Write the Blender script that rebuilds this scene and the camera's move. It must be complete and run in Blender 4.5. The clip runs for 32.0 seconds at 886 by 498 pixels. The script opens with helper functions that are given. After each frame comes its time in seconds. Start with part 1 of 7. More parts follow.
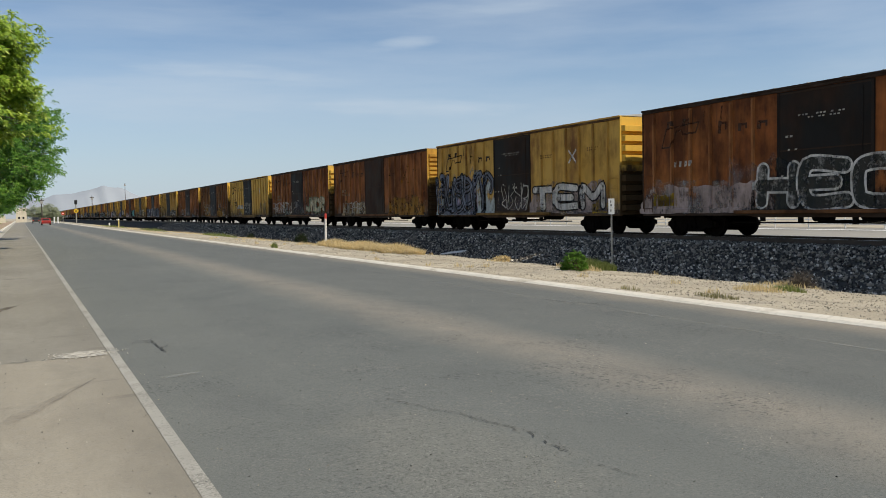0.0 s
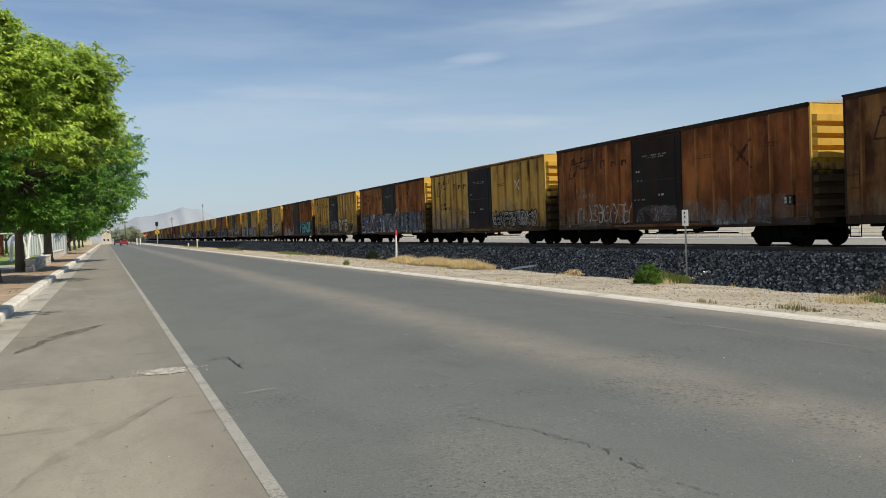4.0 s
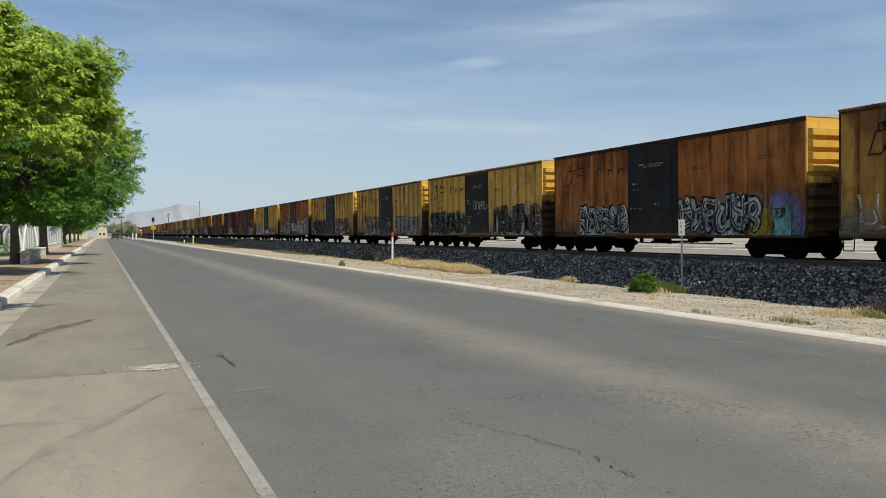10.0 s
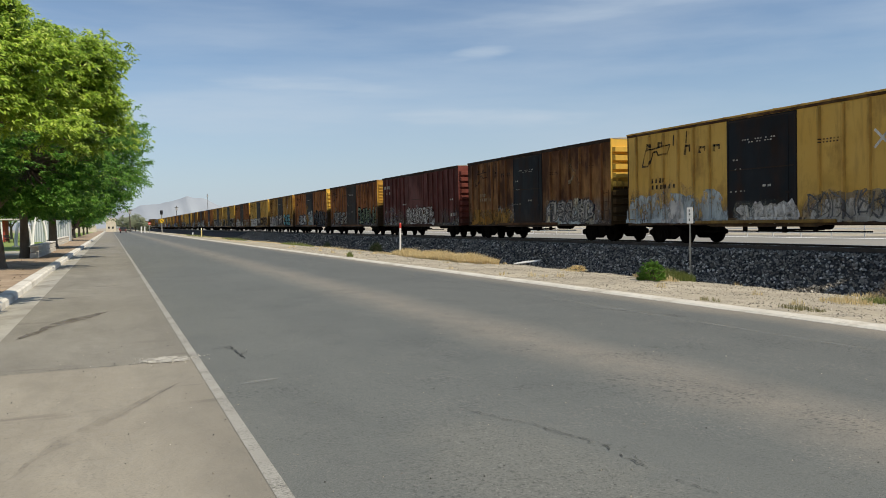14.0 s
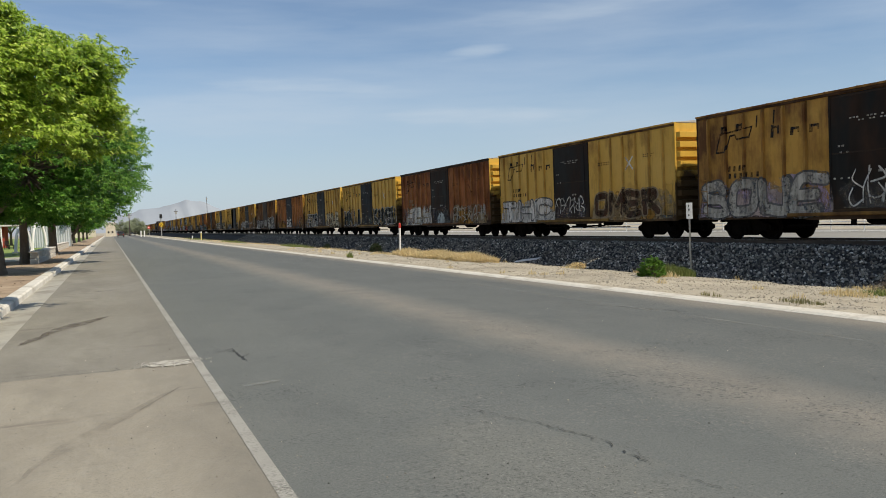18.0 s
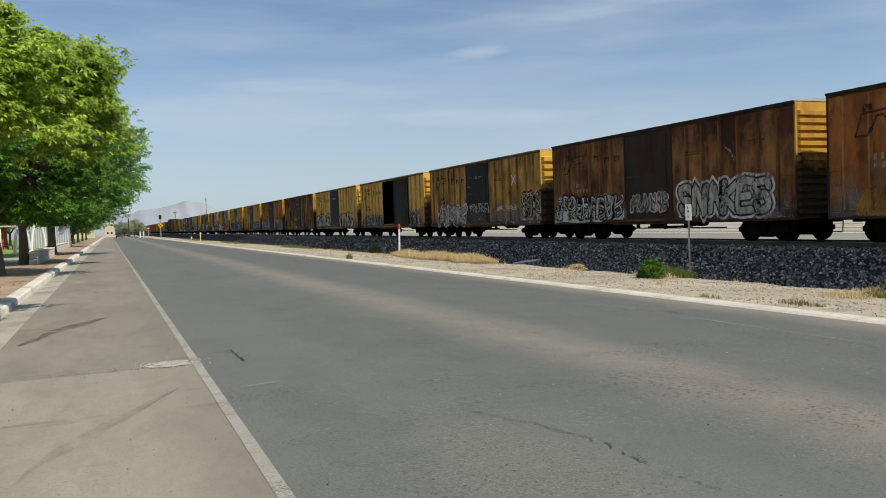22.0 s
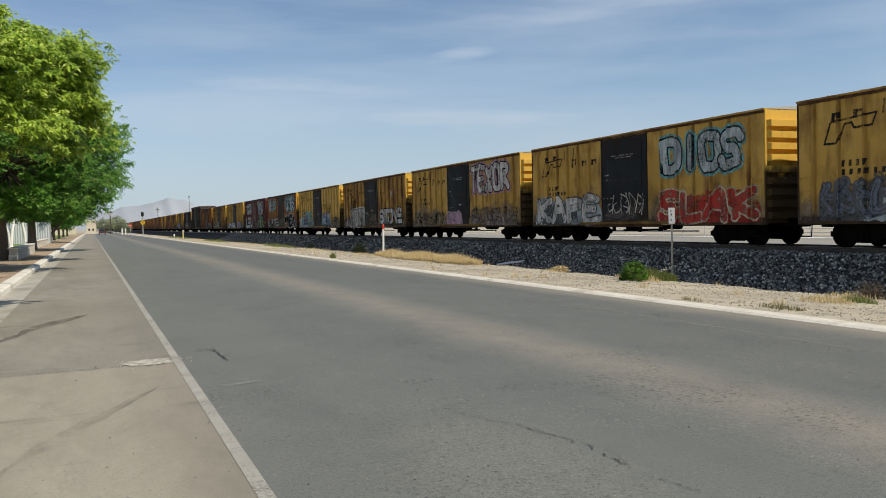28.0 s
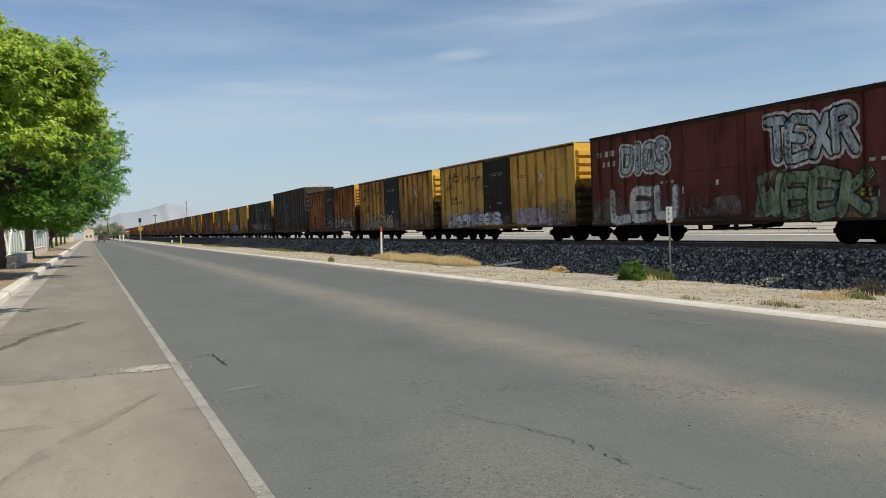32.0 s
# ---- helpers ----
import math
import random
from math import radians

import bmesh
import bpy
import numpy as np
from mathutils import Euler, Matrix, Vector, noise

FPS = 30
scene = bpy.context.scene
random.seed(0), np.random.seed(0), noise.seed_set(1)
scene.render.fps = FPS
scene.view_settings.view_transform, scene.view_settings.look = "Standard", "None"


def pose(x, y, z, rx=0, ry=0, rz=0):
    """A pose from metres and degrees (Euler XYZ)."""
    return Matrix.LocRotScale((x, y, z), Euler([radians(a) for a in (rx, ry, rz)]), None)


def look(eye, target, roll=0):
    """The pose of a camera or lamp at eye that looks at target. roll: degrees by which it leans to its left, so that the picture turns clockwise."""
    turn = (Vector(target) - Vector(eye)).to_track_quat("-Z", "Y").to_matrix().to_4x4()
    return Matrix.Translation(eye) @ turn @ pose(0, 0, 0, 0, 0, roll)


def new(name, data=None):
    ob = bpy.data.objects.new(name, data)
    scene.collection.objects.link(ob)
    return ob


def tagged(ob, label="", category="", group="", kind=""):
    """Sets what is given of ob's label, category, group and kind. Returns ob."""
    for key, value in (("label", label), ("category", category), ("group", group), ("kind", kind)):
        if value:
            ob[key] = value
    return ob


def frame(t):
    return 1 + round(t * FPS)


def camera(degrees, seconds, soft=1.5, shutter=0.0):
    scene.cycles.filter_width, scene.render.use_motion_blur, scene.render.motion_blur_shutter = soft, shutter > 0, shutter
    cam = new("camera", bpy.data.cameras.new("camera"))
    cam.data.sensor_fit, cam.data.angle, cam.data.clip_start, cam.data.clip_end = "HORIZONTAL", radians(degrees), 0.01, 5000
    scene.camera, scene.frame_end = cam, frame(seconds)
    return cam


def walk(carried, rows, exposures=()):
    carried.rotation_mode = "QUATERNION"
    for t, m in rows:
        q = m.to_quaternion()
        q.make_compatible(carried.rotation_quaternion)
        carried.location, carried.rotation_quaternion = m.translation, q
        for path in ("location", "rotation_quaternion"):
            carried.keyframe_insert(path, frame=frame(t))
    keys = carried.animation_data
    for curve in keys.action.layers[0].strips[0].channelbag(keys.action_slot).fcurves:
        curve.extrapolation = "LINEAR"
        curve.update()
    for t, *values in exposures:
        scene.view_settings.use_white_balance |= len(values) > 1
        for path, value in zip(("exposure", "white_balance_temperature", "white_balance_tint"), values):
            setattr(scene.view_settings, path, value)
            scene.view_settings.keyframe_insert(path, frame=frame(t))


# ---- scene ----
cam = camera(57.0, 32.0, soft=0.9)
EYE = (0, 0, 1.64)
PATH = [
    (0, (4.5807, 8.8758, 1.1523), -1.182),
    (0.5, (4.5612, 8.886, 1.1546), -1.316),
    (1, (4.3765, 8.9801, 1.1887), -1.565),
    (1.5, (4.0774, 9.1221, 1.2384), -2.253),
    (2, (4.0783, 9.1225, 1.2567), -2.299),
    (2.5, (4.043, 9.1395, 1.2876), -2.348),
    (3, (3.8465, 9.2248, 1.3119), -2.38),
    (3.5, (3.8412, 9.2286, 1.3598), -2.33),
    (5.5, (3.5846, 9.3318, 1.3783), -1.405),
    (6, (3.5434, 9.3485, 1.4169), -1.011),
    (6.5, (3.5511, 9.3464, 1.4522), -1.055),
    (7, (3.5522, 9.3465, 1.4799), -1.065),
    (7.5, (3.5491, 9.3477, 1.4845), -1.1),
    (8, (3.5907, 9.3313, 1.4589), -1.244),
    (8.5, (3.6965, 9.29, 1.4596), -1.127),
    (9, (3.857, 9.2242, 1.4472), -0.941),
    (9.5, (3.8671, 9.2197, 1.4351), -0.871),
    (10, (3.8566, 9.2234, 1.4052), -0.714),
    (10.5, (3.8474, 9.227, 1.3937), -0.723),
    (11, (3.8394, 9.2294, 1.3612), -0.718),
    (11.5, (3.8316, 9.2318, 1.3364), -0.809),
    (12, (3.8257, 9.2338, 1.324), -0.876),
    (12.5, (3.8217, 9.2351, 1.3138), -0.92),
    (13, (3.8036, 9.2418, 1.2915), -1.042),
    (13.5, (3.7859, 9.2488, 1.2842), -1.275),
    (14, (3.7654, 9.2573, 1.2869), -1.264),
    (14.5, (3.7376, 9.2678, 1.2673), -1.328),
    (16.5, (3.7359, 9.2701, 1.3093), -1.683),
    (17, (3.7372, 9.27, 1.3232), -1.996),
    (17.5, (3.7392, 9.2682, 1.2964), -2.145),
    (18, (3.7655, 9.2569, 1.2781), -2.192),
    (18.5, (3.7786, 9.2519, 1.2875), -2.105),
    (19, (3.7878, 9.2487, 1.3014), -2.159),
    (19.5, (3.8042, 9.2425, 1.3163), -2.204),
    (20, (3.8155, 9.2368, 1.2892), -2.246),
    (20.5, (3.8031, 9.2411, 1.2674), -2.224),
    (21, (3.7847, 9.2483, 1.2595), -2.143),
    (21.5, (3.7652, 9.2571, 1.2805), -2.117),
    (22, (3.7747, 9.2537, 1.2934), -2.11),
    (22.5, (3.8028, 9.2423, 1.296), -1.969),
    (23, (3.9068, 9.1972, 1.2538), -1.708),
    (23.1, (3.9097, 9.1969, 1.2764), -2.209),
    (23.5, (3.9217, 9.1906, 1.2486), -1.687),
    (24, (3.9303, 9.1869, 1.2482), -1.626),
    (24.5, (3.9347, 9.1854, 1.2573), -1.624),
    (25, (3.9454, 9.1809, 1.2605), -1.666),
    (25.5, (3.9518, 9.1784, 1.2657), -1.551),
    (27.5, (3.948, 9.1811, 1.2937), -1.451),
    (28, (3.955, 9.1781, 1.2935), -1.435),
    (28.5, (3.9602, 9.1761, 1.2983), -1.548),
    (29, (3.9663, 9.1736, 1.303), -1.63),
    (29.5, (3.9742, 9.1703, 1.3053), -1.725),
    (30, (3.9722, 9.1713, 1.3093), -1.824),
    (30.5, (3.9673, 9.1737, 1.3178), -1.942),
    (31, (3.9646, 9.1748, 1.3157), -1.981),
    (31.5, (3.9679, 9.1733, 1.3137), -2.139),
    (32, (3.9768, 9.1695, 1.3172), -2.218),
]
walk(cam, [(t, look(EYE, target, roll)) for t, target, roll in PATH], [(0, -0.1, 6700, 8), (32, -0.1, 6700, 8)])

# ---- light ----
SUN_EL, SUN_AZ = 48.5, 40.0          # the sun stands behind the camera, over the far side of the track
sun_dir = Vector((math.sin(radians(SUN_AZ)) * math.cos(radians(SUN_EL)), -math.cos(radians(SUN_AZ)) * math.cos(radians(SUN_EL)), math.sin(radians(SUN_EL))))
sun = new("sun", bpy.data.lights.new("sun", "SUN"))
sun.data.energy, sun.data.angle, sun.data.color = 5.0, radians(0.53), (1.0, 0.91, 0.76)
sun.matrix_world = look(sun_dir * 50, (0, 0, 0))
world = bpy.data.worlds.new("sky")
scene.world = world
world.use_nodes = True


# thin wisps of cloud ahead: azimuth and height in degrees, half width, half height, tilt, strength
WISPS = ((26.4, 11.5, 0.045, 0.008, -7, 0.42), (12, 9.5, 0.10, 0.010, 2, 0.30), (25.5, 7.0, 0.12, 0.014, 1, 0.5), (10, 7.9, 0.18, 0.03, -2, 0.3), (6, 13.6, 0.14, 0.03, 3, 0.14), (35, 14.2, 0.16, 0.016, -4, 0.3))


def sky_nodes():
    nt = world.node_tree
    nt.nodes.clear()
    out = nt.nodes.new("ShaderNodeOutputWorld")
    bg = nt.nodes.new("ShaderNodeBackground")
    sky = nt.nodes.new("ShaderNodeTexSky")
    sky.sky_type, sky.sun_disc = "NISHITA", False
    sky.sun_elevation, sky.sun_rotation = radians(SUN_EL), radians(180 - SUN_AZ)
    sky.air_density, sky.dust_density, sky.ozone_density, sky.altitude = 1.0, 0.6, 3.0, 1100
    bg.inputs["Strength"].default_value = 0.12
    # thin veils of high cloud
    geo = nt.nodes.new("ShaderNodeTexCoord")
    mp = nt.nodes.new("ShaderNodeMapping")
    mp.inputs["Rotation"].default_value = (0.0, radians(7), radians(25))
    mp.inputs["Scale"].default_value = (1.3, 2.2, 11.0)
    n1 = nt.nodes.new("ShaderNodeTexNoise")
    n1.inputs["Scale"].default_value, n1.inputs["Detail"].default_value, n1.inputs["Roughness"].default_value = 1.6, 6.0, 0.55
    ramp = nt.nodes.new("ShaderNodeValToRGB")
    ramp.color_ramp.elements[0].position, ramp.color_ramp.elements[1].position = 0.40, 0.76
    ramp.color_ramp.elements[0].color, ramp.color_ramp.elements[1].color = (0.07, 0.07, 0.07, 1), (0.46, 0.46, 0.46, 1)
    mix = nt.nodes.new("ShaderNodeMix")
    mix.data_type = "RGBA"
    mix.inputs["B"].default_value = (5.0, 5.8, 6.9, 1)
    nt.links.new(geo.outputs["Generated"], mp.inputs["Vector"])
    nt.links.new(mp.outputs["Vector"], n1.inputs["Vector"])
    nt.links.new(n1.outputs["Fac"], ramp.inputs["Fac"])
    nt.links.new(ramp.outputs["Color"], mix.inputs["Factor"])
    nt.links.new(sky.outputs["Color"], mix.inputs["A"])
    # a few longer wisps: direction, half sizes, strength
    veil = mix.outputs["Result"]
    warp = nt.nodes.new("ShaderNodeTexNoise")
    warp.inputs["Scale"].default_value, warp.inputs["Detail"].default_value = 7.0, 6.0
    nt.links.new(mp.outputs["Vector"], warp.inputs["Vector"])
    for az, el, wide, tall, tilt, much in WISPS:
        turn = nt.nodes.new("ShaderNodeMapping")
        turn.vector_type = "TEXTURE"
        turn.inputs["Rotation"].default_value = (radians(el), radians(tilt), radians(-az))
        nt.links.new(geo.outputs["Generated"], turn.inputs["Vector"])
        cut = nt.nodes.new("ShaderNodeSeparateXYZ")
        nt.links.new(turn.outputs["Vector"], cut.inputs[0])
        parts = []
        for axis, size in (("X", wide), ("Z", tall)):
            sq = nt.nodes.new("ShaderNodeMath")
            sq.operation = "DIVIDE"
            sq.inputs[1].default_value = size
            nt.links.new(cut.outputs[axis], sq.inputs[0])
            pw = nt.nodes.new("ShaderNodeMath")
            pw.operation = "MULTIPLY"
            nt.links.new(sq.outputs[0], pw.inputs[0])
            nt.links.new(sq.outputs[0], pw.inputs[1])
            parts.append(pw.outputs[0])
        add = nt.nodes.new("ShaderNodeMath")
        nt.links.new(parts[0], add.inputs[0])
        nt.links.new(parts[1], add.inputs[1])
        add2 = nt.nodes.new("ShaderNodeMath")
        add2.operation = "MULTIPLY_ADD"
        nt.links.new(warp.outputs["Fac"], add2.inputs[0])
        add2.inputs[1].default_value = 3.0
        nt.links.new(add.outputs[0], add2.inputs[2])
        soft = nt.nodes.new("ShaderNodeMapRange")
        soft.interpolation_type = "SMOOTHSTEP"
        for key, v in zip(("From Min", "From Max", "To Min", "To Max"), (1.0, 2.9, much, 0.0)):
            soft.inputs[key].default_value = v
        nt.links.new(add2.outputs[0], soft.inputs["Value"])
        front = nt.nodes.new("ShaderNodeMath")
        front.operation = "MULTIPLY"
        ahead = nt.nodes.new("ShaderNodeMath")
        ahead.operation = "GREATER_THAN"
        ahead.inputs[1].default_value = 0.0
        nt.links.new(cut.outputs["Y"], ahead.inputs[0])
        nt.links.new(soft.outputs["Result"], front.inputs[0])
        nt.links.new(ahead.outputs[0], front.inputs[1])
        lay = nt.nodes.new("ShaderNodeMix")
        lay.data_type = "RGBA"
        lay.inputs["B"].default_value = (5.2, 6.0, 7.0, 1)
        nt.links.new(front.outputs[0], lay.inputs["Factor"])
        nt.links.new(veil, lay.inputs["A"])
        veil = lay.outputs["Result"]
    # grey dust haze low over the horizon, all round
    sep = nt.nodes.new("ShaderNodeSeparateXYZ")
    nt.links.new(geo.outputs["Generated"], sep.inputs[0])
    low = nt.nodes.new("ShaderNodeMapRange")
    low.interpolation_type = "SMOOTHSTEP"
    for key, v in zip(("From Min", "From Max", "To Min", "To Max"), (-0.02, 0.21, 0.78, 0.0)):
        low.inputs[key].default_value = v
    nt.links.new(sep.outputs["Z"], low.inputs["Value"])
    haze = nt.nodes.new("ShaderNodeMix")
    haze.data_type = "RGBA"
    haze.inputs["B"].default_value = (3.8, 4.65, 5.8, 1)
    nt.links.new(low.outputs["Result"], haze.inputs["Factor"])
    nt.links.new(veil, haze.inputs["A"])
    nt.links.new(haze.outputs["Result"], bg.inputs["Color"])
    nt.links.new(bg.outputs["Background"], out.inputs["Surface"])


sky_nodes()

# ---- materials ----
class Nodes:
    """A small wrapper for writing node materials."""

    def __init__(self, name):
        self.mat = bpy.data.materials.new(name)
        self.mat.use_nodes = True
        self.nt = self.mat.node_tree
        self.nt.nodes.clear()
        self.out = self.nt.nodes.new("ShaderNodeOutputMaterial")
        self.bsdf = self.nt.nodes.new("ShaderNodeBsdfPrincipled")
        self.link(self.bsdf.outputs["BSDF"], self.out.inputs["Surface"])
        self.co = self.nt.nodes.new("ShaderNodeTexCoord").outputs["Object"]
        self.rnd = None

    def link(self, a, b):
        self.nt.links.new(a, b)

    def random(self):
        if self.rnd is None:
            self.rnd = self.nt.nodes.new("ShaderNodeObjectInfo").outputs["Random"]
        return self.rnd

    def mapped(self, scale=(1, 1, 1), shift=False):
        mp = self.nt.nodes.new("ShaderNodeMapping")
        mp.inputs["Scale"].default_value = scale
        self.link(self.co, mp.inputs["Vector"])
        if shift:
            mul = self.nt.nodes.new("ShaderNodeMath")
            mul.operation = "MULTIPLY"
            mul.inputs[1].default_value = 60.0
            self.link(self.random(), mul.inputs[0])
            self.link(mul.outputs[0], mp.inputs["Location"])
        return mp.outputs["Vector"]

    def noise(self, scale, detail=4.0, rough=0.55, stretch=(1, 1, 1), shift=False):
        n = self.nt.nodes.new("ShaderNodeTexNoise")
        n.inputs["Scale"].default_value, n.inputs["Detail"].default_value, n.inputs["Roughness"].default_value = scale, detail, rough
        self.link(self.mapped(stretch, shift), n.inputs["Vector"])
        return n.outputs["Fac"]

    def ramp(self, fac, lo, hi, a=0.0, b=1.0):
        r = self.nt.nodes.new("ShaderNodeMapRange")
        r.clamp = True
        for k, v in zip(("From Min", "From Max", "To Min", "To Max"), (lo, hi, a, b)):
            r.inputs[k].default_value = v
        self.link(fac, r.inputs["Value"])
        return r.outputs["Result"]

    def mix(self, fac, a, b):
        m = self.nt.nodes.new("ShaderNodeMix")
        m.data_type = "RGBA"
        if isinstance(fac, float):
            m.inputs["Factor"].default_value = fac
        else:
            self.link(fac, m.inputs["Factor"])
        for key, v in (("A", a), ("B", b)):
            if isinstance(v, tuple):
                m.inputs[key].default_value = (*v, 1)
            else:
                self.link(v, m.inputs[key])
        return m.outputs["Result"]

    def math(self, op, a, b=None):
        m = self.nt.nodes.new("ShaderNodeMath")
        m.operation = op
        for k, v in enumerate((a, b)):
            if v is None:
                continue
            if isinstance(v, (int, float)):
                m.inputs[k].default_value = v
            else:
                self.link(v, m.inputs[k])
        return m.outputs[0]

    def axis(self, name):
        s = self.nt.nodes.new("ShaderNodeSeparateXYZ")
        self.link(self.co, s.inputs[0])
        return s.outputs[name]

    def bump(self, fac, strength, distance=0.01):
        b = self.nt.nodes.new("ShaderNodeBump")
        b.inputs["Strength"].default_value, b.inputs["Distance"].default_value = strength, distance
        self.link(fac, b.inputs["Height"])
        self.link(b.outputs["Normal"], self.bsdf.inputs["Normal"])

    def done(self, color, rough=0.8, metal=0.0, gloss=0.5):
        self.bsdf.inputs["Specular IOR Level"].default_value = gloss
        if isinstance(color, tuple):
            self.bsdf.inputs["Base Color"].default_value = (*color, 1)
        else:
            self.link(color, self.bsdf.inputs["Base Color"])
        if isinstance(rough, (int, float)):
            self.bsdf.inputs["Roughness"].default_value = rough
        else:
            self.link(rough, self.bsdf.inputs["Roughness"])
        self.bsdf.inputs["Metallic"].default_value = metal
        return self.mat


def surface(name, a, b, scale, rough=0.85, bump=0.3, fine=None, metal=0.0, dist=0.01, stretch=(1, 1, 1), stain=None, stain_scale=0.35, gloss=0.4):
    """Two colours mixed by broad and fine noise, with relief, and stains of a third colour."""
    n = Nodes(name)
    broad = n.noise(scale, 4, 0.6, stretch)
    grain = n.noise(fine or scale * 12, 3, 0.6)
    c = n.mix(n.ramp(broad, 0.32, 0.68), a, b)
    dark = tuple(v * 0.72 for v in a)
    c = n.mix(n.ramp(grain, 0.5, 0.75, 0.0, 0.6), c, dark)
    if stain:
        c = n.mix(n.ramp(n.noise(stain_scale, 5, 0.6), 0.52, 0.72, 0.0, 0.75), c, stain)
    n.bump(grain, bump, dist)
    return n.done(c, rough, metal, gloss)


def asphalt():
    n = Nodes("asphalt")
    x = n.axis("X")
    c = n.mix(n.ramp(n.noise(0.5, 5, 0.6, (1, 0.12, 1)), 0.3, 0.7), (0.109, 0.118, 0.112), (0.140, 0.149, 0.139))
    patch = n.noise(0.22, 3, 0.5)
    c = n.mix(n.ramp(patch, 0.5, 0.62, 0.0, 0.35), c, (0.148, 0.154, 0.140))
    # the dusty reddish strip along the middle of the carriageway
    wob = n.math("MULTIPLY", n.math("SUBTRACT", n.noise(0.5, 4, 0.6), 0.5), 0.7)
    d = n.math("ABSOLUTE", n.math("SUBTRACT", n.math("ADD", x, wob), 5.15))
    strip = n.ramp(d, 0.05, 0.95, 1.0, 0.0)
    strip = n.math("MULTIPLY", strip, n.ramp(n.noise(2.0, 5, 0.6), 0.25, 0.7, 0.55, 1.0))
    c = n.mix(n.math("MULTIPLY", strip, 0.78), c, (0.285, 0.252, 0.205))
    # the smoother, darker lane beyond it
    c = n.mix(n.math("MULTIPLY", n.ramp(n.math("ADD", x, wob), 5.7, 6.6), 0.35), c, (0.094, 0.099, 0.093))
    # worn, lighter ground beside the left-hand line and dust at the far kerb
    c = n.mix(n.math("MULTIPLY", n.ramp(x, 3.2, 1.0, 0.0, 1.0), 0.4), c, (0.164, 0.170, 0.154))
    # polished wheel tracks and rough, pitted spots
    c = n.mix(n.math("MULTIPLY", n.ramp(n.noise(0.9, 6, 0.7, (1, 0.5, 1)), 0.52, 0.66), 0.3), c, (0.075, 0.08, 0.08))
    pit = n.math("MULTIPLY", n.ramp(n.noise(0.7, 4, 0.6), 0.5, 0.62), n.ramp(n.noise(24, 3, 0.6), 0.55, 0.62))
    c = n.mix(n.math("MULTIPLY", pit, 0.75), c, (0.035, 0.037, 0.037))
    pale = n.math("MULTIPLY", n.ramp(n.noise(0.8, 4, 0.6, shift=True), 0.48, 0.6), n.ramp(n.noise(31, 3, 0.6), 0.57, 0.64))
    c = n.mix(n.math("MULTIPLY", pale, 0.6), c, (0.26, 0.25, 0.225))
    c = n.mix(n.math("MULTIPLY", n.ramp(n.math("ADD", x, wob), 8.9, 9.7, 0.0, 1.0), 0.75), c, (0.30, 0.26, 0.205))
    # a ravelled spot beside the long crack: paler, with pits and loose grit
    dx = n.math("MULTIPLY", n.math("SUBTRACT", x, 2.5), 1.35)
    dy = n.math("MULTIPLY", n.math("SUBTRACT", n.axis("Y"), 4.6), 0.58)
    d = n.math("SQRT", n.math("ADD", n.math("MULTIPLY", dx, dx), n.math("MULTIPLY", dy, dy)))
    rough = n.ramp(n.math("ADD", d, n.math("MULTIPLY", n.math("SUBTRACT", n.noise(2.0, 5, 0.65), 0.5), 1.6)), 1.05, 0.55)
    c = n.mix(n.math("MULTIPLY", rough, 0.55), c, (0.178, 0.180, 0.158))
    c = n.mix(n.math("MULTIPLY", rough, n.ramp(n.noise(38, 4, 0.7), 0.56, 0.66, 0.0, 0.8)), c, (0.035, 0.036, 0.034))
    c = n.mix(n.math("MULTIPLY", rough, n.ramp(n.noise(52, 3, 0.6), 0.58, 0.68, 0.0, 0.7)), c, (0.30, 0.30, 0.275))
    grain = n.noise(55, 3, 0.7)
    c = n.mix(n.ramp(grain, 0.53, 0.70, 0.0, 0.55), c, (0.030, 0.032, 0.032))
    fine = n.noise(190, 2, 0.6)
    c = n.mix(n.ramp(fine, 0.53, 0.66, 0.0, 0.6), c, (0.04, 0.042, 0.042))
    c = n.mix(n.ramp(n.noise(150, 2, 0.5), 0.60, 0.70, 0.0, 0.6), c, (0.27, 0.265, 0.245))
    c = n.mix(n.ramp(n.noise(42, 2, 0.5), 0.64, 0.74, 0.0, 0.5), c, (0.22, 0.21, 0.19))
    n.bump(grain, 0.25, 0.006)
    return n.done(c, n.ramp(grain, 0.3, 0.7, 0.72, 0.9))


